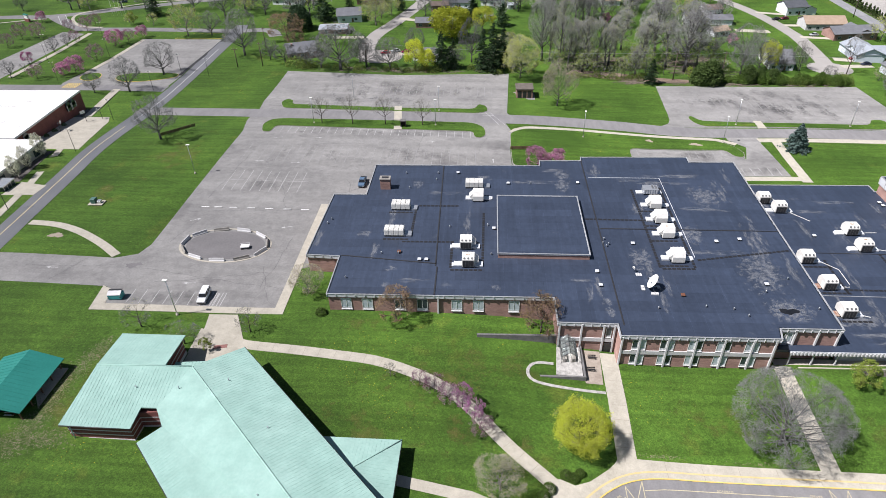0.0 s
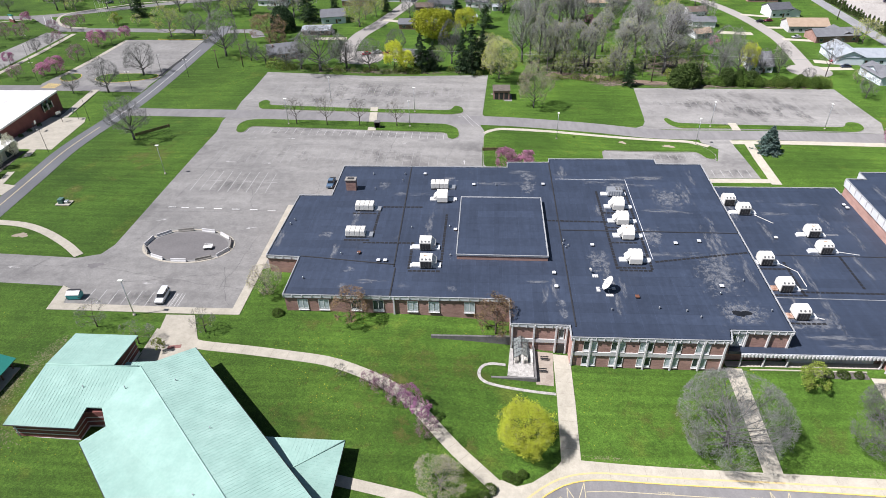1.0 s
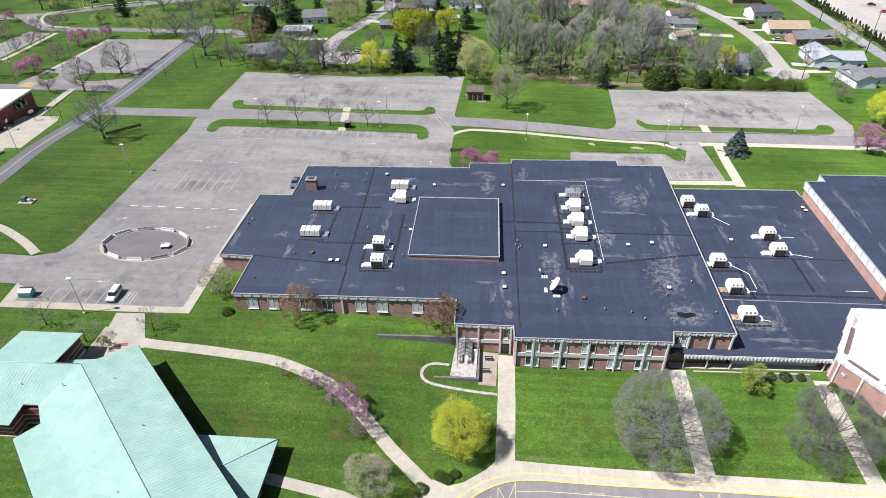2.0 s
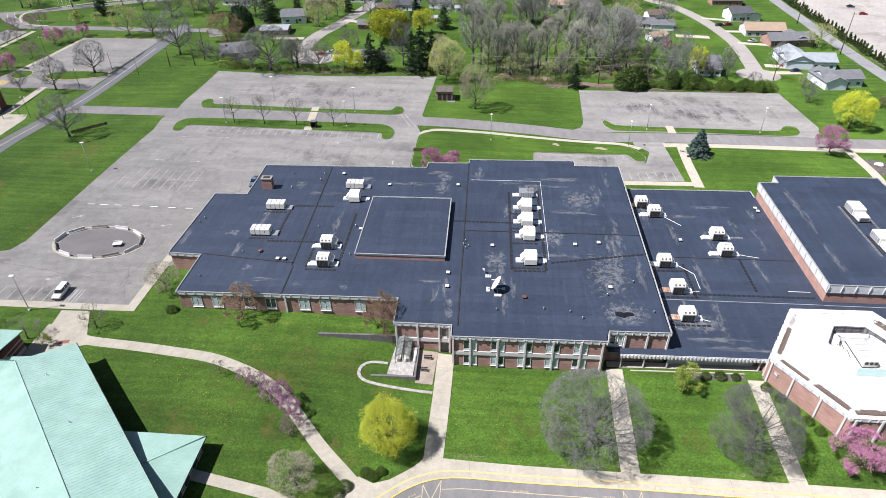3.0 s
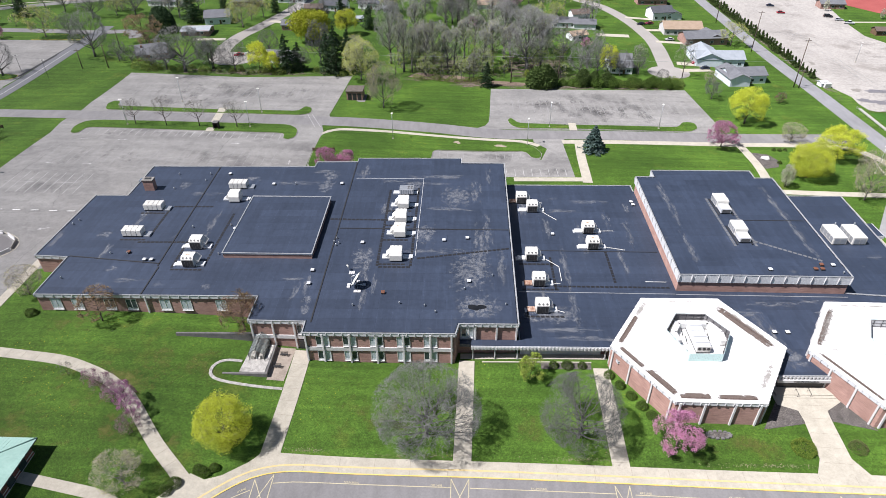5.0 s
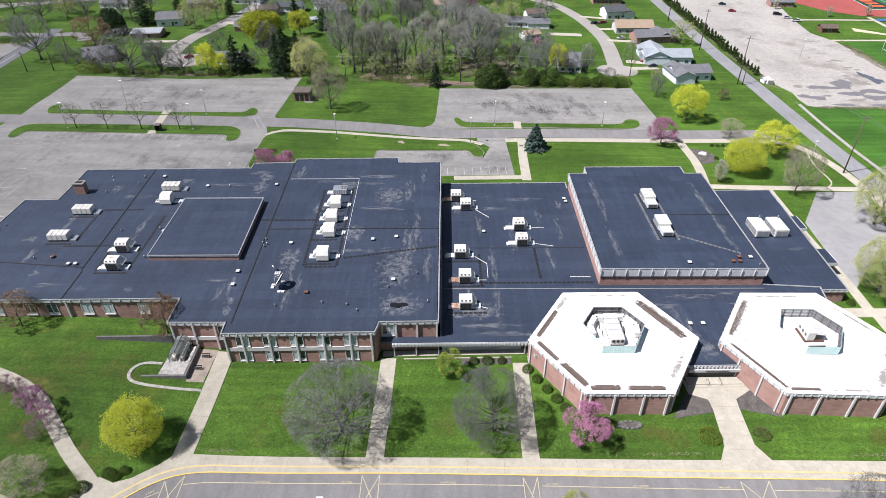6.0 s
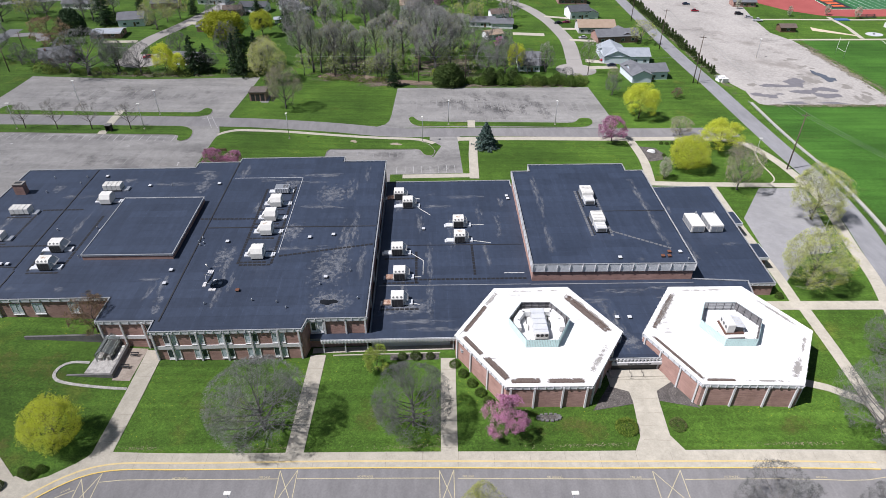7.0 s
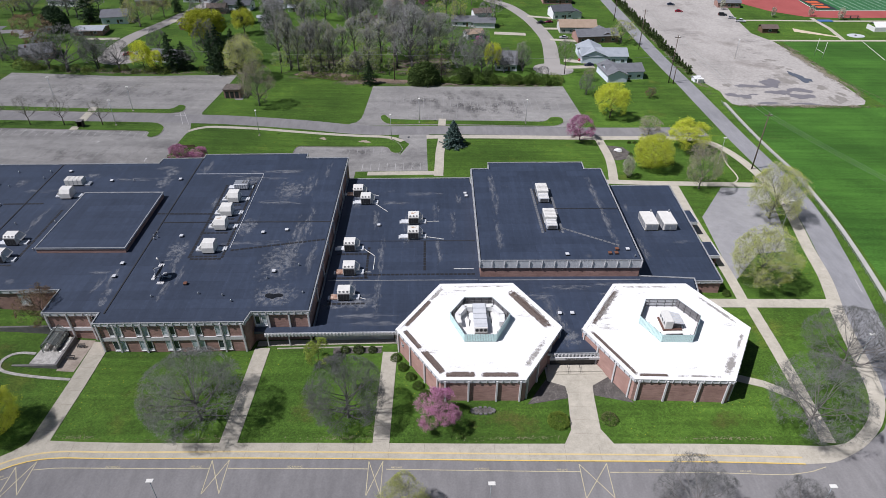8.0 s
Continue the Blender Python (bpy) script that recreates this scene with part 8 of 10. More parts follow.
wide_bare = kind(broadleaf("bare_tree", "large bare grey tree with dense fine twigs", "tree", 13, 8.9, 11, 0.06, 24, 36000, 0, 0.06, (TWIG,), DARK_GREY_BARK, 0.36, 0.30, 1.0, 0.016, group="front lawn trees", leader=0.5, lumpy=0.12), 13, 8.9)
plant(wide_bare, [(25.2, -16.2, 13.4, 9.2), (52.4, -16.4, 12.6, 7.2)], 3)
thin_bare = kind(broadleaf("bare_tree", "sparse pale bare tree with long drooping twigs", "tree", 14, 8.8, 41, 0.08, 16, 22000, 0, 0.06, (TWIG,), BARK, 0.34, 0.26, 1.0, 0.018, group="corner trees", leader=0.4, wander=0.36, lumpy=0.16), 14, 8.8)
plant(thin_bare, [(137.8, -19.0, 13.5, 8.8), (152.0, -5.0, 14.5, 8.6), (109.6, -37.0, 11.0, 6.2), (126.4, -37.8, 8.4, 4.0)], 3)
mid_bare = kind(broadleaf("bare_tree", "bare tree with a rounded crown of grey twigs", "tree", 14, 6.0, 12, 0.16, 13, 4800, 0, 0.1, (TWIG,), DARK_GREY_BARK, 0.58, 0.36, 1.0, 0.035, leader=0.4, wander=0.3), 14, 6.0)
plant(mid_bare, [(84, 183, 13, 5.6), (92, 184.6, 15, 6), (102.6, 186.6, 11, 4), (111.7, 189.5, 10, 4), (119, 178, 6, 3), (-136.8, 99.7, 14.5), (-173.3, 150.7, 13.5), (-167.8, 171.4, 13.6, 6.8), (-186.6, 148, 8), (-139.6, 197, 20, 8.2), (-90.8, 179.5, 18.7, 11.6), (-69, 181, 13.6, 6.3), (-33, 192.9, 18.5, 5.6), (-232.9, 198, 6.5), (-231.9, 207.6, 6), 
                 (-80, 184, 12, 6), (-84, 191, 12), (-126, 192, 9), (-60, 206, 11), (-46, 262, 12), (-60, 268, 11), (-132, 262, 12), (-150, 266, 14, 7), (-296, 273, 9), (-231.7, 162.8, 7), (89.6, 196.4, 17, 7.6), (-100, 182, 11, 6), (-107, 183, 9), (-40, 184, 10), (135.1, 160.5, 8.5),
                 (-166, 226, 11.3, 5.6), (-171, 260, 15, 7), (-194, 274, 15, 6), (-118, 188, 8, 5), (-100, 215, 9), (-48, 186, 9), (23.6, 261, 13.8, 5.3), (30.7, 258, 14.8, 4.7), (44, 262, 13, 5), (66, 250, 14, 6), (10, 270, 13, 6), (-8, 282, 14, 6), (60, 290, 14, 6), (80, 208, 15, 7)], 4)
island_bare = kind(broadleaf("bare_tree", "slim bare tree with upright dark limbs", "tree", 10, 3.9, 43, 0.25, 10, 2800, 0, 0.05, (TWIG_PALE,), DARK_BARK, 0.6, 0.17, 1.0, 0.016, group="trees on the lot island"), 10, 3.9)
plant(island_bare, [(111, 190, 13, 3.6), (130.5, 186.2, 16, 4.6), (-85, 116.5, 9.5), (-73.9, 116.2, 10.5), (-62.2, 116.6, 10), (-48.9, 117, 9.5)], 31)
low_bare = kind(broadleaf("bare_tree", "small bare tree with fine grey twigs", "tree", 7, 2.8, 13, 0.2, 9, 3200, 160, 0.05, (BUD, TWIG), DARK_BARK, 0.45, 0.12, 0.7, 0.012), 7, 2.8)
plant(low_bare, [(-98.9, 5.1, 6.4, 3.2), (-75.6, 5.2, 5.8, 2.6), (-87.8, 0.7, 5.0, 3.4), (-229.1, 168.8, 4.3), (-44.6, -6.1, 3.6), (162.8, 158.4, 4.2)], 5)
brown_bare = kind(broadleaf("bare_tree", "small brown-twigged tree beside the brick wall", "tree", 8.5, 3.4, 14, 0.15, 13, 9000, 1800, 0.06, (OCHRE, TWIG_BROWN), DARK_BARK, 0.5, 0.14, 0.8, 0.019), 8.5, 3.4)
plant(brown_bare, [(161.4, 156.9, 4.2, 2.2), (-45.5, 9.8, 8.0, 3.9), (-14.8, 9.0, 9.4, 4.4), (-125.1, 219.8, 13, 8.6), (-118, 208, 9, 5)], 6)
wood = kind(broadleaf("woodland_tree", "tall bare woodland tree with sparse spring buds", "tree", 22, 4.6, 15, 0.24, 18, 7000, 900, 0.11, (BUD, TWIG_DARK), DARK_GREY_BARK, 0.78, 0.44, 1.0, 0.036, group="wood behind the lots", leader=0.84, wander=0.13), 22, 4.6)
wood_b = kind(broadleaf("woodland_tree", "tall grey woodland tree with bare upright limbs", "tree", 26, 7.0, 16, 0.18, 20, 9500, 200, 0.10, (BUD, TWIG_DARK), DARK_GREY_BARK, 0.72, 0.52, 1.0, 0.036, group="wood behind the lots", leader=0.6, wander=0.14), 26, 7.0)
wood_c = kind(broadleaf("woodland_tree", "slender budding tree with a green haze", "tree", 14, 3.6, 17, 0.2, 9, 1200, 1000, 0.13, (BUD_LIME, TWIG_DARK), DARK_GREY_BARK, 0.6, 0.15, 1.0, 0.026, group="wood behind the lots", leader=0.75), 14, 3.6)
LITTER_FILM = film_material("leaf_litter", (0.075, 0.058, 0.045), (0.24, 0.19, 0.155), 0.78, 0.85, 0.3, (0.6, 1.5, 1), 1.6, 0.95)
for x0, x1, y0, y1 in ((2, 34, 172.5, 184), (26, 46, 165.6, 176), (44, 90, 166.6, 174), (86, 130, 168.4, 176.4), (-2, 50, 178, 214), (44, 88, 172, 214), (-112, -22, 176, 186)):
    structure("leaf_litter", drape([(x0, y0), (x1, y0), (x1, y1), (x0, y1)], 0.075), LITTER_FILM, "brown leaf litter on the ground under the trees", "leaf litter")
rw = random.Random(21)
plant(wood, [(5.8, 185, 23.4, 4.0), (12.6, 188, 20, 3.6), (25.4, 183.6, 19, 3.8), (41.0, 186.5, 19, 4.4), (53.5, 190.5, 20, 4.8), (67.5, 192.0, 21, 5.0), (9.5, 184, 19, 3.2), (10.4, 210.9, 24, 5.0), (15.6, 182.1, 22.4, 4.6), (18.8, 190.1, 21, 3.8), (22.6, 187.5, 21, 4.2), (28.3, 190.7, 18, 4.2), (36.9, 175.1, 12, 3.2), (45.8, 198, 20, 5.6), (2.5, 194.9, 24, 4.2), (14, 199, 18, 4.0), (33, 203, 19, 4.4), (38, 214, 19, 5), (70, 214, 19, 5), (56, 226, 19, 5), (22.7, 267.9, 20, 5.0), (30.2, 268.7, 21, 5.2), (48, 252, 18, 5)], 7)
plant(wood_b, [(-1, 196.2, 27.5, 6.4), (51.8, 206.2, 27.0, 7.8), (60.4, 185.0, 29.0, 9.0), (35.2, 260.8, 21, 6.2), (26.5, 266, 20, 5.6), (74, 222, 17, 6), (-240, 330, 16), (-180, 340, 16), (-120, 345, 18)], 8)
rows = []
for i in range(34):
    x, y = rw.uniform(0, 86), 179 + 34 * rw.random() ** 1.3
    rows.append((x, y, rw.uniform(6, 11), rw.uniform(2.4, 4.0)))
plant(wood_c, rows + [(14 + i * 3.1, 179 - 4.5 * math.sin(i * 0.32), rw.uniform(4, 8)) for i in range(10)] + [(35, 176, 10, 3.4), (31.6, 176, 9, 3.0), (38, 178, 9, 3)], 9)
bud = kind(broadleaf("budding_tree", "spreading tree hazy with pale green buds", "tree", 15, 6.2, 18, 0.1, 17, 13000, 24000, 0.07, (BUD, TWIG_PALE), DARK_GREY_BARK, 0.56, 0.23, 1.0, 0.015, leader=0.45, clump=0.028, wander=0.3), 15, 6.2)
plant(bud, [(166.4, 57.4, 16.0, 7.6), (147.9, 25.0, 15.0, 7.4), (-11.8, 173.0, 17, 7.8), (63.7, -37.5, 9.5)], 10)
sparse_bud = kind(broadleaf("budding_tree", "bare spreading tree with the first sparse buds", "tree", 15, 6.0, 29, 0.12, 15, 10500, 2200, 0.07, (BUD, TWIG_TAUPE), DARK_GREY_BARK, 0.56, 0.24, 1.0, 0.021, leader=0.42, wander=0.3), 15, 6.0)
plant(sparse_bud, [(152.4, 75.4, 15.0, 5.8), (1.1, 141.6, 16.6, 6.6), (149.4, 118.6, 6.6, 4.4), (-24, -28.5, 6.0, 4.0), (-66.4, 18.5, 7.4, 3.6), (140, 178, 6), (-17, 192, 13)], 10)
far_bud = kind(broadleaf("budding_tree", "small far tree hazy with pale green buds", "tree", 15, 6.2, 28, 0.14, 12, 2200, 2600, 0.15, (BUD, TWIG_PALE), BARK, 0.5, 0.30, 1.0, 0.03, leader=0.6), 15, 6.2)
plant(far_bud, [(-177.5, 224, 15, 7.2), (-85, 248.5, 14, 7.6), (169.7, 236, 11.5, 6.4), (-17, 192, 13), (-84, 262, 12), (-79, 268, 13), (-94, 290, 12), (-204.8, 244.2, 6), (-217.3, 244.1, 6), (-140, 300, 14), (-200, 320, 15), (-60, 320, 15), (20, 310, 16), (70, 320, 15), (-20, 330, 16), (120, 330, 14), (-270, 300, 14)], 10)
gold = kind(broadleaf("yellow_green_tree", "rounded tree dense with bright yellow-green leaves", "tree", 11, 5.8, 19, 0.12, 11, 1600, 9000, 0.24, (YELLOW, TWIG_BROWN), DARK_BARK, 0.5, 0.2, 0.8, 0.02, full=True), 11, 5.8)
fine_gold = kind(broadleaf("yellow_green_tree", "dense rounded tree with fine yellow-green leaves beside a path", "tree", 10, 5.3, 27, 0.1, 14, 3600, 24000, 0.095, (YELLOW_FINE, TWIG), DARK_BARK, 0.5, 0.2, 0.8, 0.014, full=True, clump=0.035), 10, 5.3)
plant(fine_gold, [(-9.9, -18.9, 9.3, 4.8), (141.6, 89.6, 11.2, 6.2)], 11)
plant(gold, [(-43.5, 227, 15, 9.8)], 11, 0.05)
loose = kind(broadleaf("yellow_green_tree", "open tree with loose yellow-green spring foliage", "tree", 12, 5.2, 20, 0.15, 12, 2600, 13000, 0.12, (YELLOW_FINE, TWIG_BROWN), DARK_BARK, 0.5, 0.22, 1.0, 0.018, clump=0.07), 12, 5.2)
plant(loose, [(158.8, 105.2, 10.2, 6.8), (97.5, 189.5, 12, 4.2), (139.0, 134.8, 13.0, 6.4), (-57.6, 180.2, 13, 4.4), (-52.5, 180.5, 9), (-28, 240, 12)], 12)
pink = kind(broadleaf("pink_blossom_tree", "small tree in full pink blossom", "tree", 7.5, 4.2, 22, 0.12, 11, 2200, 8000, 0.105, (PINK, TWIG_BROWN), DARK_BARK, 0.4, 0.16, 0.7, 0.014, clump=0.05), 7.5, 4.2)
plant(pink, [(69.1, -18.6, 6.9), (122.5, 112.8, 8.4, 5.2), (-10.5, 85.5, 7.2), (-5.0, 85.0, 6.6), (-206.9, 170.3, 7), (-207.9, 208.3, 7.5), (-200.4, 221.2, 5.8), (-209.8, 166.4, 5.4), (-235.2, 181.4, 5), (-270, 249, 5.4)], 13)
plum = kind(broadleaf("purple_blossom_tree", "low bare tree with a haze of purple blossom", "tree", 6, 3.2, 23, 0.12, 10, 2200, 2400, 0.085, (PLUM, TWIG_PALE), DARK_BARK, 0.4, 0.12, 0.7, 0.012), 6)
plant(plum, [(-35.9, -9.4, 3.8), (-33.0, -11.4, 3.6), (-27.0, -18.4, 4.2), (-206.5, 187.7, 6.8), (-204.4, 214.7, 6), (-219.4, 162.1, 5.8), (-243.8, 231.3, 6), (-235.8, 233.4, 6.6), (-236.8, 243.9, 5.8), (-261.6, 218.1, 7.6), (-254, 220.2, 7.2), (-260, 204.1, 6.4), (-231.2, 214, 5.4), (-38.8, -8.0, 3.4)], 14)
redbud = kind(broadleaf("redbud_tree", "small redbud in bright magenta-pink bloom by a path", "tree", 5.5, 2.4, 24, 0.12, 9, 1500, 3000, 0.075, (MAGENTA, TWIG_PALE), DARK_BARK, 0.45, 0.1, 0.6, 0.012), 5.5)
plant(redbud, [(-30.6, -12.6, 5.4), (-28.4, -14.8, 4.6)], 15)
blossom = kind(broadleaf("white_blossom_tree", "small rounded tree in cream-white blossom", "tree", 7, 1.8, 25, 0.12, 9, 1200, 2600, 0.10, (WHITE_BLOSSOM, TWIG), DARK_BARK, 0.6, 0.14, 0.6, 0.016, full=True), 7, 1.8)
plant(blossom, [(-166.8, 68.5, 7.4), (-167.4, 75.0, 7.6), (-168.6, 84.0, 8), (131.7, 82.6, 7.6), (300, 292, 6.5), (276, 290, 6), (252, 308, 6.5), (314, 284, 7), (-181, 96, 3.4)], 16)
sapling = kind(broadleaf("young_tree", "young tree with loose fresh green leaves", "tree", 6, 2.4, 26, 0.1, 9, 1600, 4200, 0.085, (BUD_LIME, TWIG_BROWN), DARK_BARK, 0.55, 0.09, 0.6, 0.012, clump=0.07), 6)
plant(sapling, [(45.2, -2.4, 6.0), (-82.6, -1.0, 3.2), (-217, 246, 6.5), (60, 176, 5)], 17)
spruce = kind(conifer("spruce_tree", "broad blue-grey spruce on the lawn", 10, 4.6, 31, BLUE_NEEDLE, 16, 15, 0.25, "", 0.36, 30), 10, 4.6)
plant(spruce, [(76.3, 105.6, 9.2, 4.9)], 18)
pine = kind(conifer("pine_tree", "tall dark green conifer with ragged branches", 20, 5.4, 32, NEEDLE, 19, 11, 0.5, "dark conifers", 0.42, 30, 0.62), 20, 5.4)
plant(pine, [(-46, 182.6, 16.8, 5.2), (-23.5, 180, 21.3, 5.6), (-27.6, 182.6, 18, 5.0), (-19, 186, 18, 5), (-41, 184, 13, 4.4), (-34.1, 259.5, 14, 6), (-18, 252, 12, 5), (42.2, 168.4, 10.8, 3.6), (-100, 320, 15), (-45, 330, 15), (-212, 262, 13, 5.5), (-113.8, 255.4, 16, 7.0)], 19)
round_pine = kind(shrub("pine_tree", "broad rounded dark green pine", 6.5, 13, 37, NEEDLE, 5200, 0.42, "dark conifers"), 13, 6.5)
plant(round_pine, [(-123.6, 238.8, 13, 6.6)], 19)
cedar = kind(shrub("cedar", "bushy dark green cedar at the lot edge", 3.0, 6.5, 33, CEDAR, 3000, 0.24, "cedars along the lot"), 6.5)
plant(cedar, [(63, 170.2, 8.5), (66.6, 170.6, 9.6), (69.6, 171.6, 7), (84, 173.6, 7), (88.6, 173.8, 6.4), (94, 174, 6.0), (64, 174, 7)], 20, 0.2)
hedge = kind(shrub("hedge_shrub", "loose green shrub in spring leaf at the lot edge", 2.8, 4.0, 38, HEDGE_LEAF, 1600, 0.2, "shrubs along the lot"), 4.0, 2.8)
plant(hedge, [(76 + i * 2.9 + rw.uniform(-0.8, 0.8), 172.6 + rw.uniform(-0.6, 1.6), rw.uniform(2.6, 5.0)) for i in range(17)], 32, 0.25)
brush = kind(shrub("brushwood", "tangled low brushwood with sparse leaves", 2.6, 3.0, 34, BUD_GREEN, 900, 0.14, "brushwood along the wood edge"), 3.0)
plant(brush, [(rw.uniform(-112, -20), rw.uniform(178, 184), rw.uniform(1.6, 3.2)) for _ in range(26)] + [(12 + i * 2.2, 176 - 3.5 * math.sin(i * 0.2) + rw.uniform(-1, 2), rw.uniform(1.4, 3)) for i in range(14)] + [(rw.uniform(100, 128), rw.uniform(172, 178), rw.uniform(2, 3.6)) for _ in range(16)] + [(-108, 182, 4), (-112, 184, 4.4)], 21, 0.3)
dome = kind(shrub("clipped_shrub", "clipped round dark green shrub", 1.08, 1.5, 35, SHRUB, 1900, 0.065, "clipped shrubs"), 1.5)
plant(dome, [(50.0, 1.0, 1.5), (52.8, 1.0, 1.5), (55.7, 0.9, 1.4), (60.6, -1.6, 1.5), (62.2, -4.2, 1.5), (63.8, -6.8, 1.5), (65.3, -9.2, 1.4), (66.6, -11.4, 1.35), (138.4, 20.0, 1.5), (-13.0, -25.2, 1.4), (-10.6, -24.6, 1.3), (-11.8, -25.6, 1.3), (-16.0, -28.0, 1.5), (-17.0, -29.4, 1.5), (140, 110.5, 1.0), (142, 110.3, 1.0), (144, 110.6, 1.0), (137.6, 100, 1.1), (-178.2, 106, 1.2), (-178.4, 112, 1.2), (-178, 101, 1.2), (-62.0, 11.6, 1.6)], 22)
lawn_shrub = kind(shrub("lawn_shrub", "low spreading bright green shrub on the lawn", 2.0, 1.8, 39, LAWN_LEAF, 2600, 0.08), 1.8, 2.0)
plant(lawn_shrub, [(91.4, -18.2, 1.9, 2.1)], 24)
twig_shrub = kind(shrub("lawn_shrub", "low rounded shrub just breaking into leaf", 1.5, 1.6, 40, OCHRE_GREEN, 1800, 0.06), 1.6, 1.5)
plant(twig_shrub, [(100.9, -18.0, 1.6, 1.6)], 25)
hedge_tree = kind(conifer("hedge_cedar", "small dense dark cedar in a roadside row", 4.5, 1.6, 36, CEDAR, 10, 9, 0.2, "row of roadside cedars", 0.3, 16), 4.5)
plant(hedge_tree, [(189.6 + 0.5 * math.sin(i), 188.6 + i * 3.6, rw.uniform(2.8, 4.2) + min(1.0, i * 0.1)) for i in range(43)], 23)


rf = random.Random(91)
far_bare = kind(broadleaf("bare_tree", "distant bare tree with a haze of grey twigs", "tree", 14, 5.6, 52, 0.18, 9, 1500, 0, 0.1, (TWIG_DARK,), DARK_GREY_BARK, 0.56, 0.34, 1.0, 0.06, leader=0.5), 14, 5.6)
plant(far_bare, [(-118, 276, 13)], 4)
far_pink = kind(broadleaf("pink_blossom_tree", "distant small tree in pink blossom", "tree", 7.5, 4.0, 53, 0.12, 7, 300, 900, 0.34, (PINK, TWIG_BROWN), DARK_BARK, 0.4, 0.16, 0.7, 0.03), 7.5, 4.0)
plant(far_pink, [(94, 226, 5)], 4)
for proto, n, lo, hi in ((far_bare, 46, 10, 17), (far_bud, 26, 8, 14), (pine, 9, 9, 15), (far_pink, 6, 4, 6), (wood, 8, 15, 20)):
    for _ in range(n):
        x, y = rf.uniform(-300, 130), rf.uniform(262, 350)
        if abs(x + 143) < 11 or abs(x - 0.35 * (y - 262) + 70) < 9:
            continue
        h = rf.uniform(lo, hi)
        k = h / proto_height[proto.name]
        ob = copy_thing(proto, Matrix.Identity(4))
        ob.matrix_basis = pose(x, y, land(x, y), 0, 0, rf.uniform(0, 360)) @ Matrix.Diagonal((k, k, k, 1))


def far_crowns():
    """The far woods: one mass of joined crowns behind the last houses."""
    rng = np.random.default_rng(77)
    c, s = [], []
    for i in range(190):
        x, y = rng.uniform(-420, 480), rng.uniform(345, 560)
        if 180 < x < 400 and y < 420:
            continue
        z, r, h = land(x, y), rng.uniform(4, 7), rng.uniform(10, 17)
        d = rng.normal(size=(110, 3))
        d /= np.linalg.norm(d, axis=1)[:, None]
        c.append(d * np.array([r, r, h * 0.42]) * rng.uniform(0.6, 1.1, (110, 1)) + np.array([x, y, z + h * 0.58]))
        s.append(rng.uniform(0.5, 1.1, 110))
    ob = new("far_woods", cloud_mesh("far_woods", (np.concatenate(c), np.concatenate(s)), (np.zeros((0, 3)), np.zeros((0, 3)), np.zeros(0)), [BUD]))
    tagged(ob, "distant hazy spring woods", "woods", kind="stuff")


far_crowns()


def leaf_litter():
    """Brown leaf litter under the wood."""
    structure("litter_bed", drape([(8, 178.5), (20, 175), (30, 172), (40, 171), (43, 169.5), (60, 170.5), (60, 174), (44, 176), (30, 181), (12, 184)], 0.05), surface("leaf_litter", (0.12, 0.085, 0.06), (0.23, 0.175, 0.13), 0.95, 0.3, 3, 0.5), "brown leaf litter under bare trees", "leaf litter")
    structure("hedge_litter", drape([(60, 170.2), (85, 168.4), (127, 170.2), (127, 173.4), (85, 172.6), (60, 174)], 0.05), bpy.data.materials["leaf_litter"], "brown leaf litter under cedars", "leaf litter")


leaf_litter()


# ---- houses ----
ROOF_GREY = surface("grey_shingles", (0.13, 0.135, 0.15), (0.20, 0.205, 0.22), 0.9, 0.5, 6, 0.3)
ROOF_DARK = surface("dark_shingles", (0.06, 0.065, 0.075), (0.11, 0.115, 0.13), 0.9, 0.5, 6, 0.3)
ROOF_TAN = surface("tan_shingles", (0.32, 0.24, 0.17), (0.42, 0.32, 0.24), 0.9, 0.5, 6, 0.3)
ROOF_PALE = surface("pale_shingles", (0.27, 0.30, 0.335), (0.37, 0.40, 0.435), 0.8, 0.5, 6, 0.2)
ROOF_BROWN = surface("brown_shingles", (0.10, 0.075, 0.06), (0.17, 0.13, 0.11), 0.9, 0.5, 6, 0.3)
ROOF_WHITE = surface("white_sheet_roof", (0.66, 0.67, 0.68), (0.76, 0.77, 0.78), 0.7, 0.5, 6, 0.1)
SIDING = surface("white_siding", (0.78, 0.80, 0.82), (0.86, 0.87, 0.89), 0.7, 0.6, 5, 0.1)
SIDING_BLUE = surface("blue_siding", (0.68, 0.74, 0.82), (0.76, 0.81, 0.88), 0.7, 0.6, 5, 0.1)


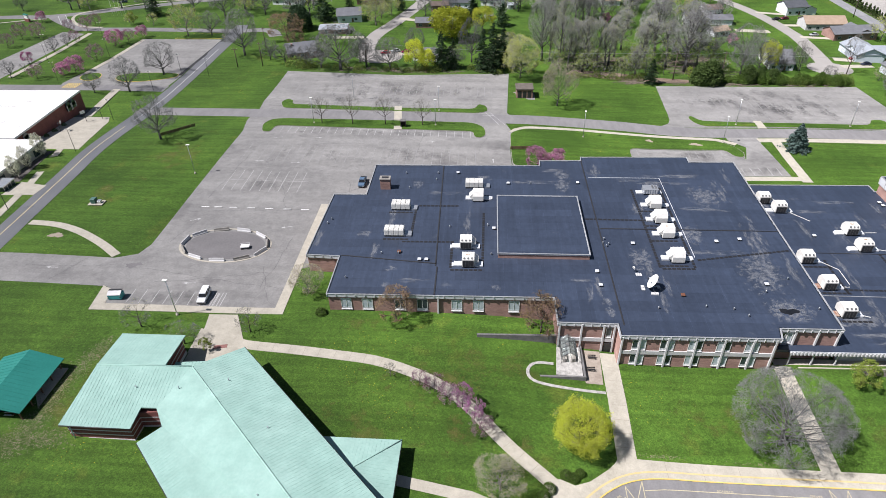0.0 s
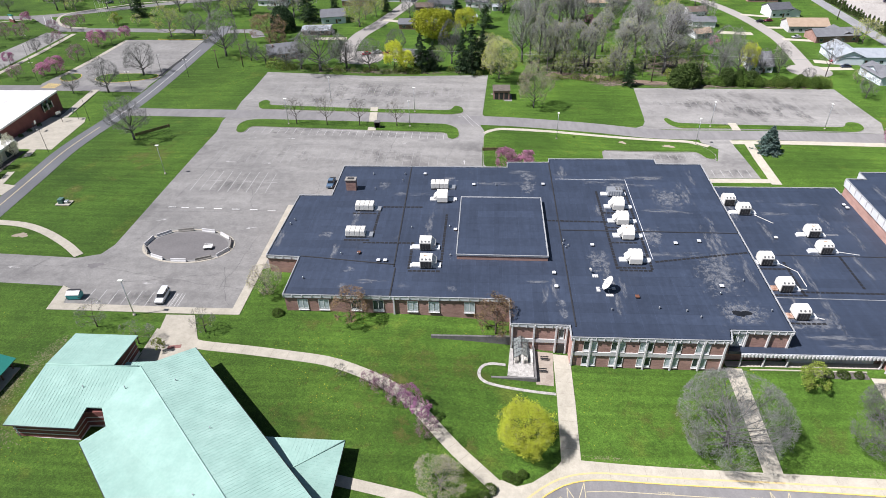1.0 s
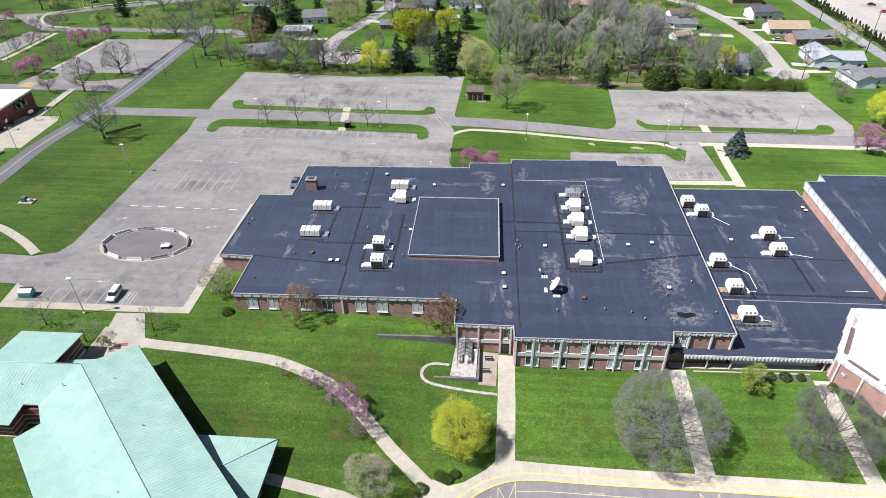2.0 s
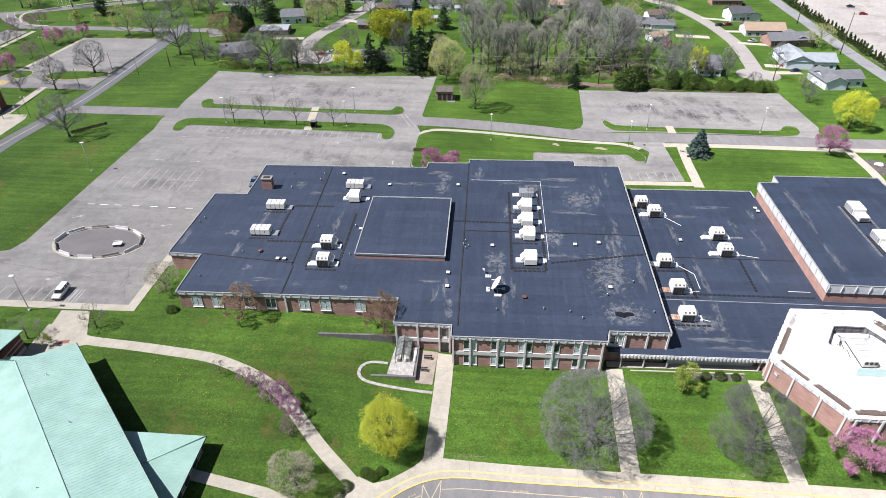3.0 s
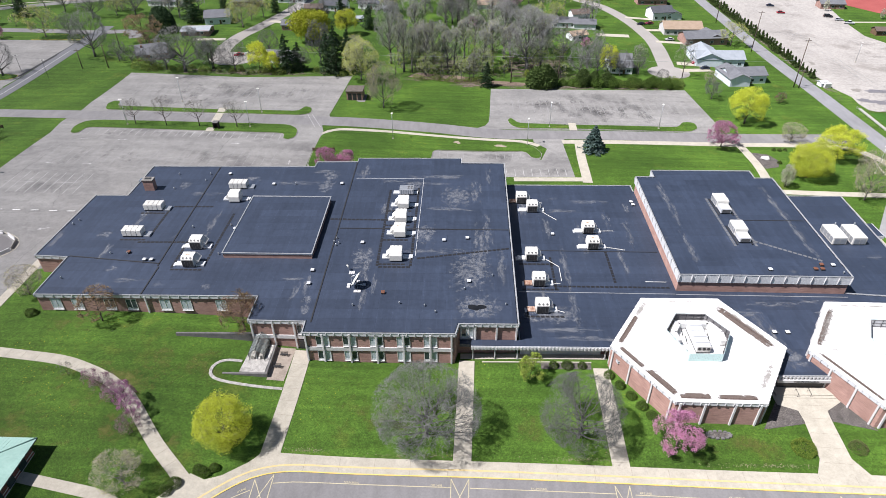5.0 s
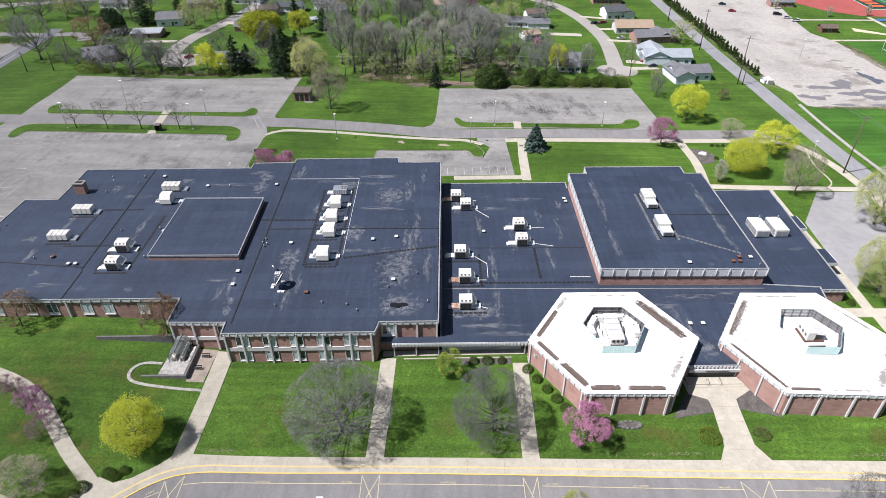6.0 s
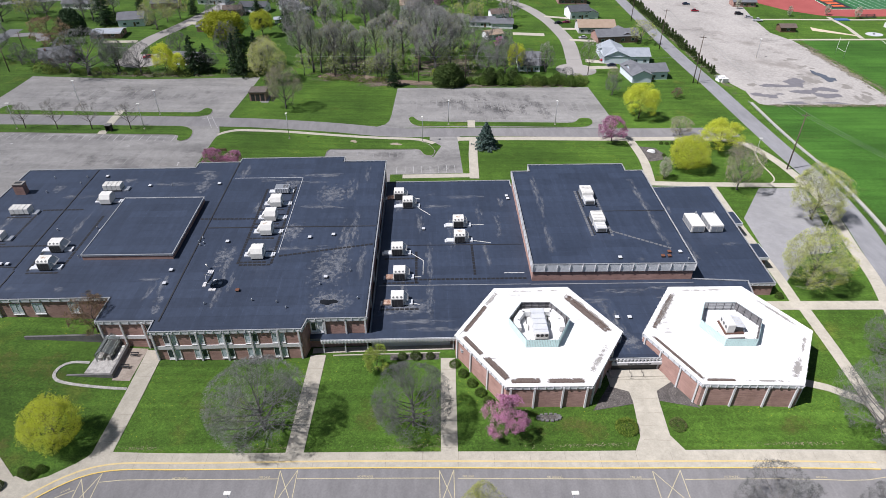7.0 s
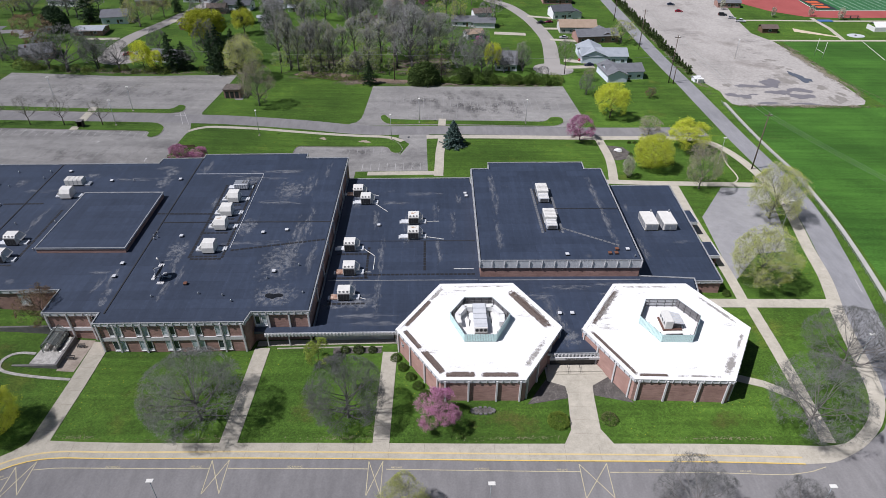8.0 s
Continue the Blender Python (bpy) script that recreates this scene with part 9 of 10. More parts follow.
def house(x, y, w, d, h, turn, roof, wall, label, rise=None, wings=(), chimney_at=None, windows=3):
    """A small house: walls, gabled roof with overhang, windows with frames, a door, wings of its own."""
    z = land(x, y)
    t = thing("house", x, y, z, label, "house", turn=turn)
    blocks = [(0, 0, w, d, h, False)] + list(wings)
    for bx, by, bw, bd, bh, cross in blocks:
        run = bw if not cross else bd
        span = bd if not cross else bw
        up = rise or span * 0.22
        part("wall", boxes((bx - bw / 2, by - bd / 2, -1.5, bx + bw / 2, by + bd / 2, bh)), wall, t)
        o = 0.5
        for s in (-1, 1):
            if not cross:
                pts = [(bx - bw / 2 - o, by + s * (bd / 2 + o), bh - 0.15), (bx + bw / 2 + o, by + s * (bd / 2 + o), bh - 0.15), (bx + bw / 2 + o, by, bh + up), (bx - bw / 2 - o, by, bh + up)]
            else:
                pts = [(bx + s * (bw / 2 + o), by - bd / 2 - o, bh - 0.15), (bx + s * (bw / 2 + o), by + bd / 2 + o, bh - 0.15), (bx, by + bd / 2 + o, bh + up), (bx, by - bd / 2 - o, bh + up)]
            part("roof", slab3(bmesh.new(), pts, 0.16), roof, t)
        for s in (-1, 1):
            bm = bmesh.new()
            if not cross:
                xx = bx + s * (bw / 2 - 0.05)
                v = [(xx, by - bd / 2, bh - 0.02), (xx, by + bd / 2, bh - 0.02), (xx, by, bh + up - 0.2)]
                prism_pts = [bm.verts.new((px + e, py, pz)) for e in (0, 0.06 * s) for px, py, pz in v]
            else:
                yy = by + s * (bd / 2 - 0.05)
                v = [(bx - bw / 2, yy, bh - 0.02), (bx + bw / 2, yy, bh - 0.02), (bx, yy, bh + up - 0.2)]
                prism_pts = [bm.verts.new((px, py + e, pz)) for e in (0, 0.06 * s) for px, py, pz in v]
            bm.faces.new(prism_pts[:3]), bm.faces.new(prism_pts[3:])
            for i in range(3):
                bm.faces.new((prism_pts[i], prism_pts[(i + 1) % 3], prism_pts[3 + (i + 1) % 3], prism_pts[3 + i]))
            bmesh.ops.recalc_face_normals(bm, faces=bm.faces[:])
            part("gable", bm, wall, t)
    for i in range(windows):
        wx = -w / 2 + w * (i + 0.5) / windows
        f = part("window", boxes((wx - 0.85, -d / 2 - 0.06, 0.9, wx + 0.85, -d / 2 + 0.02, 2.2)), PAINT_WHITE, t)
        part("pane", boxes((wx - 0.72, -d / 2 - 0.09, 1.0, wx - 0.04, -d / 2 - 0.062, 2.1), (wx + 0.04, -d / 2 - 0.09, 1.0, wx + 0.72, -d / 2 - 0.062, 2.1)), GLASS, f)
    part("door", boxes((w * 0.08, -d / 2 - 0.05, 0.1, w * 0.08 + 1.0, -d / 2 + 0.02, 2.15)), TIMBER, t)
    f = part("window", boxes((w / 2 - 0.02, -1.0, 0.9, w / 2 + 0.06, 1.0, 2.2)), PAINT_WHITE, t)
    part("pane", boxes((w / 2 + 0.062, -0.85, 1.0, w / 2 + 0.09, 0.85, 2.1)), GLASS, f)
    if chimney_at:
        cx, cy = chimney_at
        part("chimney", boxes((cx - 0.4, cy - 0.4, h, cx + 0.4, cy + 0.4, h + 3.0)), BRICK, t)
    return t


house(156.5, 185, 17, 10, 3.8, 6, ROOF_GREY, SIDING_BLUE, "blue-white bungalow with a grey gabled roof", wings=[(-5.0, -1.0, 9, 15, 3.8, True)], windows=4)
house(153, 208, 22, 11, 3.8, -2, ROOF_PALE, SIDING_BLUE, "long bungalow with a pale blue-grey roof", wings=[(-5, 3.2, 12, 18, 3.8, True)], windows=5)
house(157, 242, 22, 11, 3.6, 6, ROOF_GREY, BRICK, "low brick bungalow with a grey roof", wings=[(5, 2, 9, 13, 3.0, True)], windows=4)
house(150.5, 259, 20, 12, 3.6, -2, ROOF_TAN, PILASTER, "bungalow with a tan shingle roof", windows=5)
house(146.5, 288, 12, 11, 4.6, 8, ROOF_DARK, SIDING, "white house with a dark blue-grey roof", wings=[(7.5, -1.2, 8, 8, 3.0, True)])
house(104.4, 198, 10, 17, 3.2, -4, ROOF_GREY, SIDING, "white house with a blue-grey roof beside bare trees", chimney_at=(-2, 3))
house(88.5, 268, 14, 9, 3.0, -4, ROOF_GREY, SIDING, "grey-roofed bungalow at the wood edge", wings=[(11, -2, 12, 8, 2.8, False)])
house(99, 281, 10, 8, 4.4, 10, ROOF_BROWN, SIDING, "white two-storey house with a brown roof")
house(92, 243, 9, 7, 3.0, 20, ROOF_TAN, SIDING, "small house with a reddish tan roof among trees")
house(47, 304, 11, 8, 2.8, 0, ROOF_TAN, SIDING, "white garage with a tan roof on a lawn", windows=1)
house(150, 322, 18, 9, 3.2, 0, ROOF_BROWN, BRICK, "brick house with a brown roof")
house(-101, 258.5, 13, 12, 3.8, 12, ROOF_GREY, SIDING_BLUE, "white gabled house with a grey roof", windows=2)
house(-105, 236.5, 14, 10, 2.6, 4, ROOF_PALE, BRICK, "low house with a grey flat-pitched roof", rise=0.8, windows=2)
house(-113.5, 200, 13, 13, 3.0, 20, ROOF_GREY, BRICK, "house with a broad grey roof behind trees", chimney_at=(-4, -2))
house(-53.5, 198, 12, 9, 3.0, -8, ROOF_GREY, SIDING, "white house with a grey roof beside dark conifers")
house(-56, 249.5, 15, 8, 3.0, 0, ROOF_GREY, BRICK, "brick house with a grey roof and pale trim", wings=[(9, -2, 8, 10, 2.8, True)])
house(-43, 290, 16, 9, 3.4, -6, ROOF_DARK, SIDING, "white house with a dark roof and porch")
house(-22.5, 297, 13, 9, 3.4, -8, ROOF_DARK, SIDING, "white house with dark windows and a dark roof")
house(-53, 281, 10, 7, 3.6, 4, ROOF_BROWN, BRICK, "dark brick house with a brown roof")
house(-95, 294, 15, 9, 3.2, 4, ROOF_GREY, BRICK, "brick house with a grey roof")
house(-143, 291, 17, 9, 3.2, -5, ROOF_GREY, SIDING, "white house far behind trees")
house(-71, 306, 16, 10, 3.2, 0, ROOF_PALE, SIDING, "pale house beside a street")
house(-200, 345, 18, 10, 3.4, 5, ROOF_GREY, SIDING, "white house beyond a far road")
house(189.0, 178.6, 2.6, 3.2, 1.9, 8, ROOF_WHITE, SIDING, "small white storage shed at the lot edge", windows=1)
house(-25, 266.5, 4, 4, 2.2, 10, ROOF_PALE, SIDING, "small white garden shed", windows=1)
house(-11.5, 288.5, 5, 4.5, 2.6, 5, ROOF_PALE, SIDING, "small white shed on a lawn", windows=1)
house(-160, 320, 16, 9, 3.2, -10, ROOF_BROWN, SIDING, "white house with a brown roof beyond a lawn")
house(20, 335, 16, 9, 3.2, 5, ROOF_GREY, SIDING, "white house beyond the wood")
house(75, 335, 16, 9, 3.2, -5, ROOF_BROWN, SIDING, "white house with a brown roof beyond the wood")
house(258.5, 316, 14, 8, 3.2, -4, ROOF_GREY, BRICK, "low brick field house with a grey roof")
house(259, 259.5, 8.5, 6, 2.8, -3, ROOF_BROWN, TIMBER, "small dark timber field hut", windows=1)

for nm, pts, w in (("street_northeast", [(96, 345), (107, 326), (118, 311), (127, 281), (131, 250), (131, 232), (128.5, 209), (126.5, 194)], 7.6), ("street_northwest", [(-62, 310), (-67.5, 284), (-75.5, 254), (-82.5, 232), (-84, 211), (-80, 198)], 7.6)):
    structure(nm, band(pts, w, 0.05), surface(nm + "_asphalt", (0.27, 0.255, 0.235), (0.35, 0.33, 0.31), 0.9, 0.1, 3, 0.2), "pale grey residential street", "road")
for nm, x, y, r in (("street_end_northeast", 126.5, 193, 9.5), ("street_end_northwest", -76, 199, 10.5)):
    structure(nm, drape([(x + r * math.cos(a), y + r * 0.9 * math.sin(a)) for a in (2 * math.pi * i / 28 for i in range(28))], 0.057), bpy.data.materials["street_northeast_asphalt"], "pale grey turning circle", "road")
for i, (p, q, w) in enumerate((((104, 251.5), (121, 250), 5), ((133, 241), (148, 239), 3.6), ((133, 262), (148, 262), 3.6), ((134, 206.5), (146, 204), 4.5), ((133, 196), (147, 197.5), 4.0), ((-104, 226), (-88, 227.5), 3.6), ((-68, 203), (-55, 205), 4), ((-74, 262), (-60, 258), 4), ((127, 288), (142, 284), 3.5))):
    walk_band("driveway", [p, q], w, "pale concrete driveway", smooth=False)


# ---- vehicles ----
CAR_GLASS = surface("car_glass", (0.01, 0.012, 0.015), (0.02, 0.022, 0.026), 0.06, 1, 4, 0.0)
TYRE = surface("tyre", (0.015, 0.015, 0.015), (0.03, 0.03, 0.03), 0.9, 2, 10, 0.2)
LIGHT_LENS = surface("lamp_lens", (0.6, 0.6, 0.58), (0.7, 0.7, 0.68), 0.15, 2, 5, 0.0)
RED_LENS = surface("red_lens", (0.30, 0.02, 0.02), (0.40, 0.03, 0.03), 0.2, 2, 5, 0.0)


def paint(name, c):
    return surface(name, tuple(v * 0.9 for v in c), c, 0.25, 0.8, 4, 0.0)


def extrude_side(profile, half, inset_top=0.0, z_split=1.0):
    """A body from its side outline (x, z), narrowed above z_split."""
    bm = bmesh.new()
    wid = [half - (inset_top if z > z_split else 0.0) for x, z in profile]
    a = [bm.verts.new((x, -w, z)) for (x, z), w in zip(profile, wid)]
    b = [bm.verts.new((x, w, z)) for (x, z), w in zip(profile, wid)]
    n = len(profile)
    bm.faces.new(a), bm.faces.new(b[::-1])
    for i in range(n):
        bm.faces.new((a[i], b[i], b[(i + 1) % n], a[(i + 1) % n]))
    bmesh.ops.recalc_face_normals(bm, faces=bm.faces[:])
    bmesh.ops.bevel(bm, geom=[e for e in bm.edges if e.calc_face_angle(0) > 0.25], offset=0.05, segments=2, affect="EDGES")
    return bm


def vehicle(x, y, turn, material, label, shape="sedan", z_up=0.06):
    t = thing("pickup_truck" if shape == "pickup" else "car", x, y, land(x, y) + z_up, label, "truck" if shape == "pickup" else "car", turn=turn)
    if shape == "suv":
        L, low, cabin = 2.45, [(-2.4, 0.35), (-2.45, 0.95), (-1.2, 1.12), (2.4, 1.1), (2.45, 0.4)], [(-1.25, 1.1), (-0.6, 1.78), (2.25, 1.8), (2.4, 1.08)]
    elif shape == "pickup":
        L, low, cabin = 2.75, [(-2.75, 0.45), (-2.75, 1.0), (-1.3, 1.15), (2.7, 1.12), (2.75, 0.5)], [(-1.35, 1.12), (-0.7, 1.8), (0.65, 1.82), (0.8, 1.1)]
    else:
        L, low, cabin = 2.25, [(-2.2, 0.3), (-2.25, 0.75), (-1.0, 0.92), (1.9, 0.95), (2.25, 0.85), (2.25, 0.35)], [(-1.05, 0.9), (-0.3, 1.42), (1.0, 1.44), (1.75, 0.92)]
    part("body", extrude_side(low, 0.92), material, t)
    c = part("cabin", extrude_side(cabin, 0.84, 0.14, 1.3), CAR_GLASS, t, "dark glazed cabin")
    top = max(z for _, z in cabin)
    xs = [px for px, pz in cabin if pz > top - 0.1]
    part("roof", boxes((min(xs) - 0.05, -0.72, top - 0.02, max(xs) + 0.05, 0.72, top + 0.05), bevel=0.03), material, c)
    if shape == "suv":
        for px in (0.45, 1.5):
            for s in (-1, 1):
                part("pillar", boxes((px - 0.06, s * 0.8 - 0.05, 1.1, px + 0.06, s * 0.8 + 0.06, 1.78)), material, c)
    if shape == "pickup":
        part("bed", boxes((0.95, -0.78, 1.0, 2.6, 0.78, 1.2)), DARK_METAL, t, "dark open load bed")
    for px in (-L + 0.85, L - 0.85):
        for s in (-1, 1):
            wh = part("wheel", tube(bmesh.new(), (px, s * 0.74, 0.34), (px, s * 0.96, 0.34), 0.34, 0.34, 16), TYRE, t)
            part("rim", tube(bmesh.new(), (px, s * 0.955, 0.34), (px, s * 0.975, 0.34), 0.2, 0.2, 12), GALV, wh)
    for s in (-1, 1):
        part("headlight", boxes((-L - 0.02, s * 0.66 - 0.2, 0.68, -L + 0.1, s * 0.66 + 0.2, 0.84)), LIGHT_LENS, t)
        part("tail_light", boxes((L - 0.1, s * 0.74 - 0.14, 0.7, L + 0.02, s * 0.74 + 0.14, 0.95)), RED_LENS, t)
        part("mirror", boxes((-0.95, s * 0.98 - 0.1, 0.98, -0.8, s * 0.98 + 0.1, 1.14)), material, t)
    part("bumper", boxes((-L - 0.06, -0.85, 0.36, -L + 0.02, 0.85, 0.56)), DARK_METAL, t)
    return t


vehicle(-89.3, 15.5, 93, paint("silver_white_paint", (0.72, 0.74, 0.76)), "silver-white estate car parked in a marked stall", "suv")
vehicle(-62.9, 71.4, 90, paint("steel_blue_paint", (0.10, 0.16, 0.24)), "steel-blue pickup truck parked behind the school", "pickup")
vehicle(143.0, 206.3, 8, paint("red_paint", (0.36, 0.02, 0.04)), "red car on a driveway")
vehicle(144.6, 198.6, 5, paint("navy_paint", (0.02, 0.03, 0.07)), "dark blue car on a driveway")
vehicle(140.6, 243.6, 5, paint("silver_paint", (0.5, 0.52, 0.54)), "silver car on a driveway")
vehicle(132.6, 272.6, 8, paint("black_paint", (0.015, 0.015, 0.02)), "black car parked by a house")
vehicle(137.6, 274.2, 12, paint("maroon_paint", (0.22, 0.015, 0.06)), "maroon car parked by a house")
vehicle(-245.2, 292.6, 15, paint("dark_blue_paint", (0.03, 0.05, 0.09)), "dark blue car on the far road", z_up=0.08)
vehicle(223, 318, 178, bpy.data.materials["dark_blue_paint"], "dark blue car on the gravel lot", z_up=0.08)
vehicle(222.6, 301.3, 176, bpy.data.materials["red_paint"], "red car on the gravel lot", z_up=0.08)
vehicle(246.8, 293.6, 170, bpy.data.materials["black_paint"], "black car at the gravel edge", "suv", 0.08)
vehicle(249.7, 286.5, 170, bpy.data.materials["silver_paint"], "silver car at the gravel edge", z_up=0.08)
vehicle(252.0, 279.5, 170, bpy.data.materials["silver_white_paint"], "white pickup truck at the gravel edge", "pickup", 0.08)
vehicle(-74.0, 203.0, 20, bpy.data.materials["red_paint"], "red car at the turning circle")
vehicle(-69.5, 206.0, 20, bpy.data.materials["silver_paint"], "silver car at the turning circle")
vehicle(-64.5, 205.2, 20, bpy.data.materials["maroon_paint"], "maroon car at the turning circle")


# ---- lamps, poles, wires, fences ----
def street_lamp(x, y, h=9.4, turn=0.0):
    t = thing("street_lamp", x, y, land(x, y) + 0.05, "pale steel lamp post with a flat square head", "street lamp", "lot lamps", turn=turn)
    part("base", tube(bmesh.new(), (0, 0, -0.3), (0, 0, 0.35), 0.32, 0.32, 12), CONCRETE, t, "round concrete base")
    part("post", tube(bmesh.new(), (0, 0, 0.35), (0, 0, h), 0.1, 0.075, 8), GALV, t)
    part("head", boxes((-0.45, -0.32, h, 0.65, 0.32, h + 0.2), bevel=0.05), UNIT_WHITE, t, "flat white lamp head")
    part("lens", boxes((-0.3, -0.24, h - 0.05, 0.5, 0.24, h - 0.002)), LIGHT_LENS, t)
    return t


lamp_post = street_lamp(-87.8, 116.0)
for x, y, a in ((-44.0, 131.8, 0), (-44.3, 117.2, 0), (7.4, 112.8, 90), (54.5, 111.0, 90), (64.3, 127.6, 90), (104.8, 127.8, 90), (-114.6, 74.2, 0), (-93.0, 9.4, 180), (25.0, -35.5, 0), (76.9, -37.0, 0), (128.6, -38.4, 0), (167.0, 51.0, 0), (155.4, -4.2, 0), (166.0, 94.0, 0), (-78.0, 142.0, 0), (220.6, 211.5, 90)):
    copy_thing(lamp_post, pose(x, y, land(x, y) + 0.05, 0, 0, a))


def dark_lamp(x, y, h):
    t = thing("lamp_post", x, y, land(x, y), "slim dark lamp post with twin arms", "street lamp", "dark campus lamps")
    part("post", tube(bmesh.new(), (0, 0, -0.2), (0, 0, h), 0.09, 0.06, 6), DARK_METAL, t)
    part("arm", tube(bmesh.new(), (-0.6, 0, h), (0.6, 0, h), 0.05, 0.05, 5), DARK_METAL, t)
    for s in (-1, 1):
        part("head", boxes((s * 0.7 - 0.25, -0.15, h - 0.1, s * 0.7 + 0.25, 0.15, h + 0.06)), UNIT_WHITE, t)
    return t


slim = dark_lamp(-160.0, 88.0, 8.0)
for x, y in ((-146.8, 169.4), (-164.7, 153.6), (-157.6, 50), (-163.8, 119), (-161.4, 174.7), (-203.7, 193.6), (-220.5, 220.4), (-209.8, 160.8), (-237, 199.1), (-227.6, 183.8)):
    copy_thing(slim, pose(x, y, land(x, y)))

POLE_WOOD = surface("weathered_pole", (0.09, 0.065, 0.05), (0.16, 0.12, 0.095), 0.95, 0.8, 9, 0.3)


def utility_pole(x, y, h):
    z = land(x, y)
    t = thing("utility_pole", x, y, z, "tall weathered wooden utility pole with a crossarm", "utility pole", "roadside poles")
    part("pole", tube(bmesh.new(), (0, 0, -0.5), (0, 0, h), 0.24, 0.15, 8), POLE_WOOD, t)
    part("crossarm", boxes((-1.3, -0.08, h - 1.0, 1.3, 0.08, h - 0.82)), POLE_WOOD, t)
    for xx in (-1.2, -0.5, 0.5, 1.2):
        part("insulator", tube(bmesh.new(), (xx, 0, h - 0.82), (xx, 0, h - 0.58), 0.06, 0.04, 6), GALV, t)
    return z + h


POLES = [(174.6, 60, 19), (175.9, 90.1, 20), (176.0, 133, 20), (175.9, 176.3, 21), (176.4, 225.8, 20), (176.8, 279.3, 20), (177, 335, 20)]
tops = []
for x, y, h in POLES:
    if y in (133, 60):
        tops.append(None)
        continue
    tops.append((x, y, utility_pole(x, y, h)))
utility_pole(53, 174.1, 12)
utility_pole(73.5, 176.1, 12)
utility_pole(-127, 183, 11)
utility_pole(-80, 185.6, 11)
utility_pole(-138, 181.5, 9)
utility_pole(-132.8, 208, 10)
utility_pole(177.6, 175.2, 8.4)


def wire(p, q, sag, r=0.02):
    bm = bmesh.new()
    k = 14
    pts = [Vector(p).lerp(Vector(q), i / k) - Vector((0, 0, sag * 4 * (i / k) * (1 - i / k))) for i in range(k + 1)]
    for a, b in zip(pts, pts[1:]):
        tube(bm, a, b, r, r, 4, cap=False)
    ob = part("overhead_wire", bm, GALV)
    tagged(ob, "thin overhead power line between poles", "power line", "overhead wires")


real = [p for p in tops if p]
for a, b in zip(real, real[1:]):
    for dx in (-1.2, 1.2):
        wire((a[0] + dx, a[1], a[2] - 0.6), (b[0] + dx, b[1], b[2] - 0.6), 1.2)
for dx in (-1.2, 0, 1.2):
    wire((175.9 + dx, 90.1, real[0][2] - 0.6), (208 + dx, 12, 11.5), 1.5)
wire((53, 174.1, land(53, 174) + 11.4), (73.5, 176.1, land(73.5, 176) + 11.4), 0.6, 0.035)
wire((73.5, 176.1, land(73.5, 176) + 11.4), (176, 176.3, land(176, 176) + 12), 1.6, 0.035)
wire((53, 174.1, land(53, 174) + 11.4), (-80, 185.6, land(-80, 185.6) + 10.4), 1.8, 0.035)


def fence(name, pts, h, step, material, label, rails=2):
    c = curve_points(pts, 0.5)
    t = thing(name, c[0].x, c[0].y, land(c[0].x, c[0].y), label, "fence")
    run, posts = step, []
    for i in range(1, len(c)):
        run += (c[i] - c[i - 1]).length
        if run >= step:
            run = 0
            posts.append((c[i].x, c[i].y, land(c[i].x, c[i].y)))
    for x, y, z in posts:
        part("post", tube(bmesh.new(), (x, y, z - 0.2), (x, y, z + h), 0.07, 0.07, 5), material, t, world=True)
    for a, b in zip(posts, posts[1:]):
        for k in range(rails):
            zz = h * (k + 1) / rails - 0.08
            part("rail", tube(bmesh.new(), (a[0], a[1], a[2] + zz), (b[0], b[1], b[2] + zz), 0.035, 0.035, 4, cap=False), material, t, world=True)


fence("roadside_fence", [(190, 152), (188.7, 129), (188.1, 108.4), (188, 88), (185.4, 63.5), (181.4, 41.8), (175, 15.1), (168.5, -8), (160, -34)], 1.2, 3.0, GALV, "low grey metal rail fence along the road")
walk_band("fence_strip", [(191.6, 152), (190.2, 129), (189.6, 108.4), (189.5, 88), (186.9, 63.5), (182.9, 41.8), (176.5, 15.1), (170, -8), (162, -34)], 1.3, "pale narrow concrete strip along a fence").data.materials[0] = surface("grey_concrete", (0.33, 0.32, 0.30), (0.44, 0.43, 0.41), 0.9, 0.4, 4, 0.1)
fence("gravel_fence", [(192.2, 147), (220, 147.4), (258, 148.4), (258, 170), (257, 205), (253.6, 241)], 1.0, 3.5, POLE_WOOD, "low timber and wire fence round the gravel lot", 1)


# ---- gravel lot, track, practice field ----
structure("gravel_lot", drape([(193, 331), (192.6, 240), (192.4, 175), (195, 165), (193.8, 157), (194.2, 150.5), (196.5, 148.6), (245, 148.8), (250.6, 150.6), (253.6, 155), (254.4, 165), (255.6, 200), (254, 240), (248.5, 256), (252, 285), (256, 304.5), (262, 340), (266, 420), (196, 420)], 0.07), GRAVEL, "pale rutted gravel parking lot with puddles", "parking lot")
WET = surface("wet_gravel", (0.165, 0.155, 0.165), (0.215, 0.205, 0.215), 0.45, 0.4, 3, 0.1)
DAMP = surface("damp_gravel_patch", (0.20, 0.185, 0.165), (0.285, 0.265, 0.24), 0.8, 0.8, 4, 0.3)
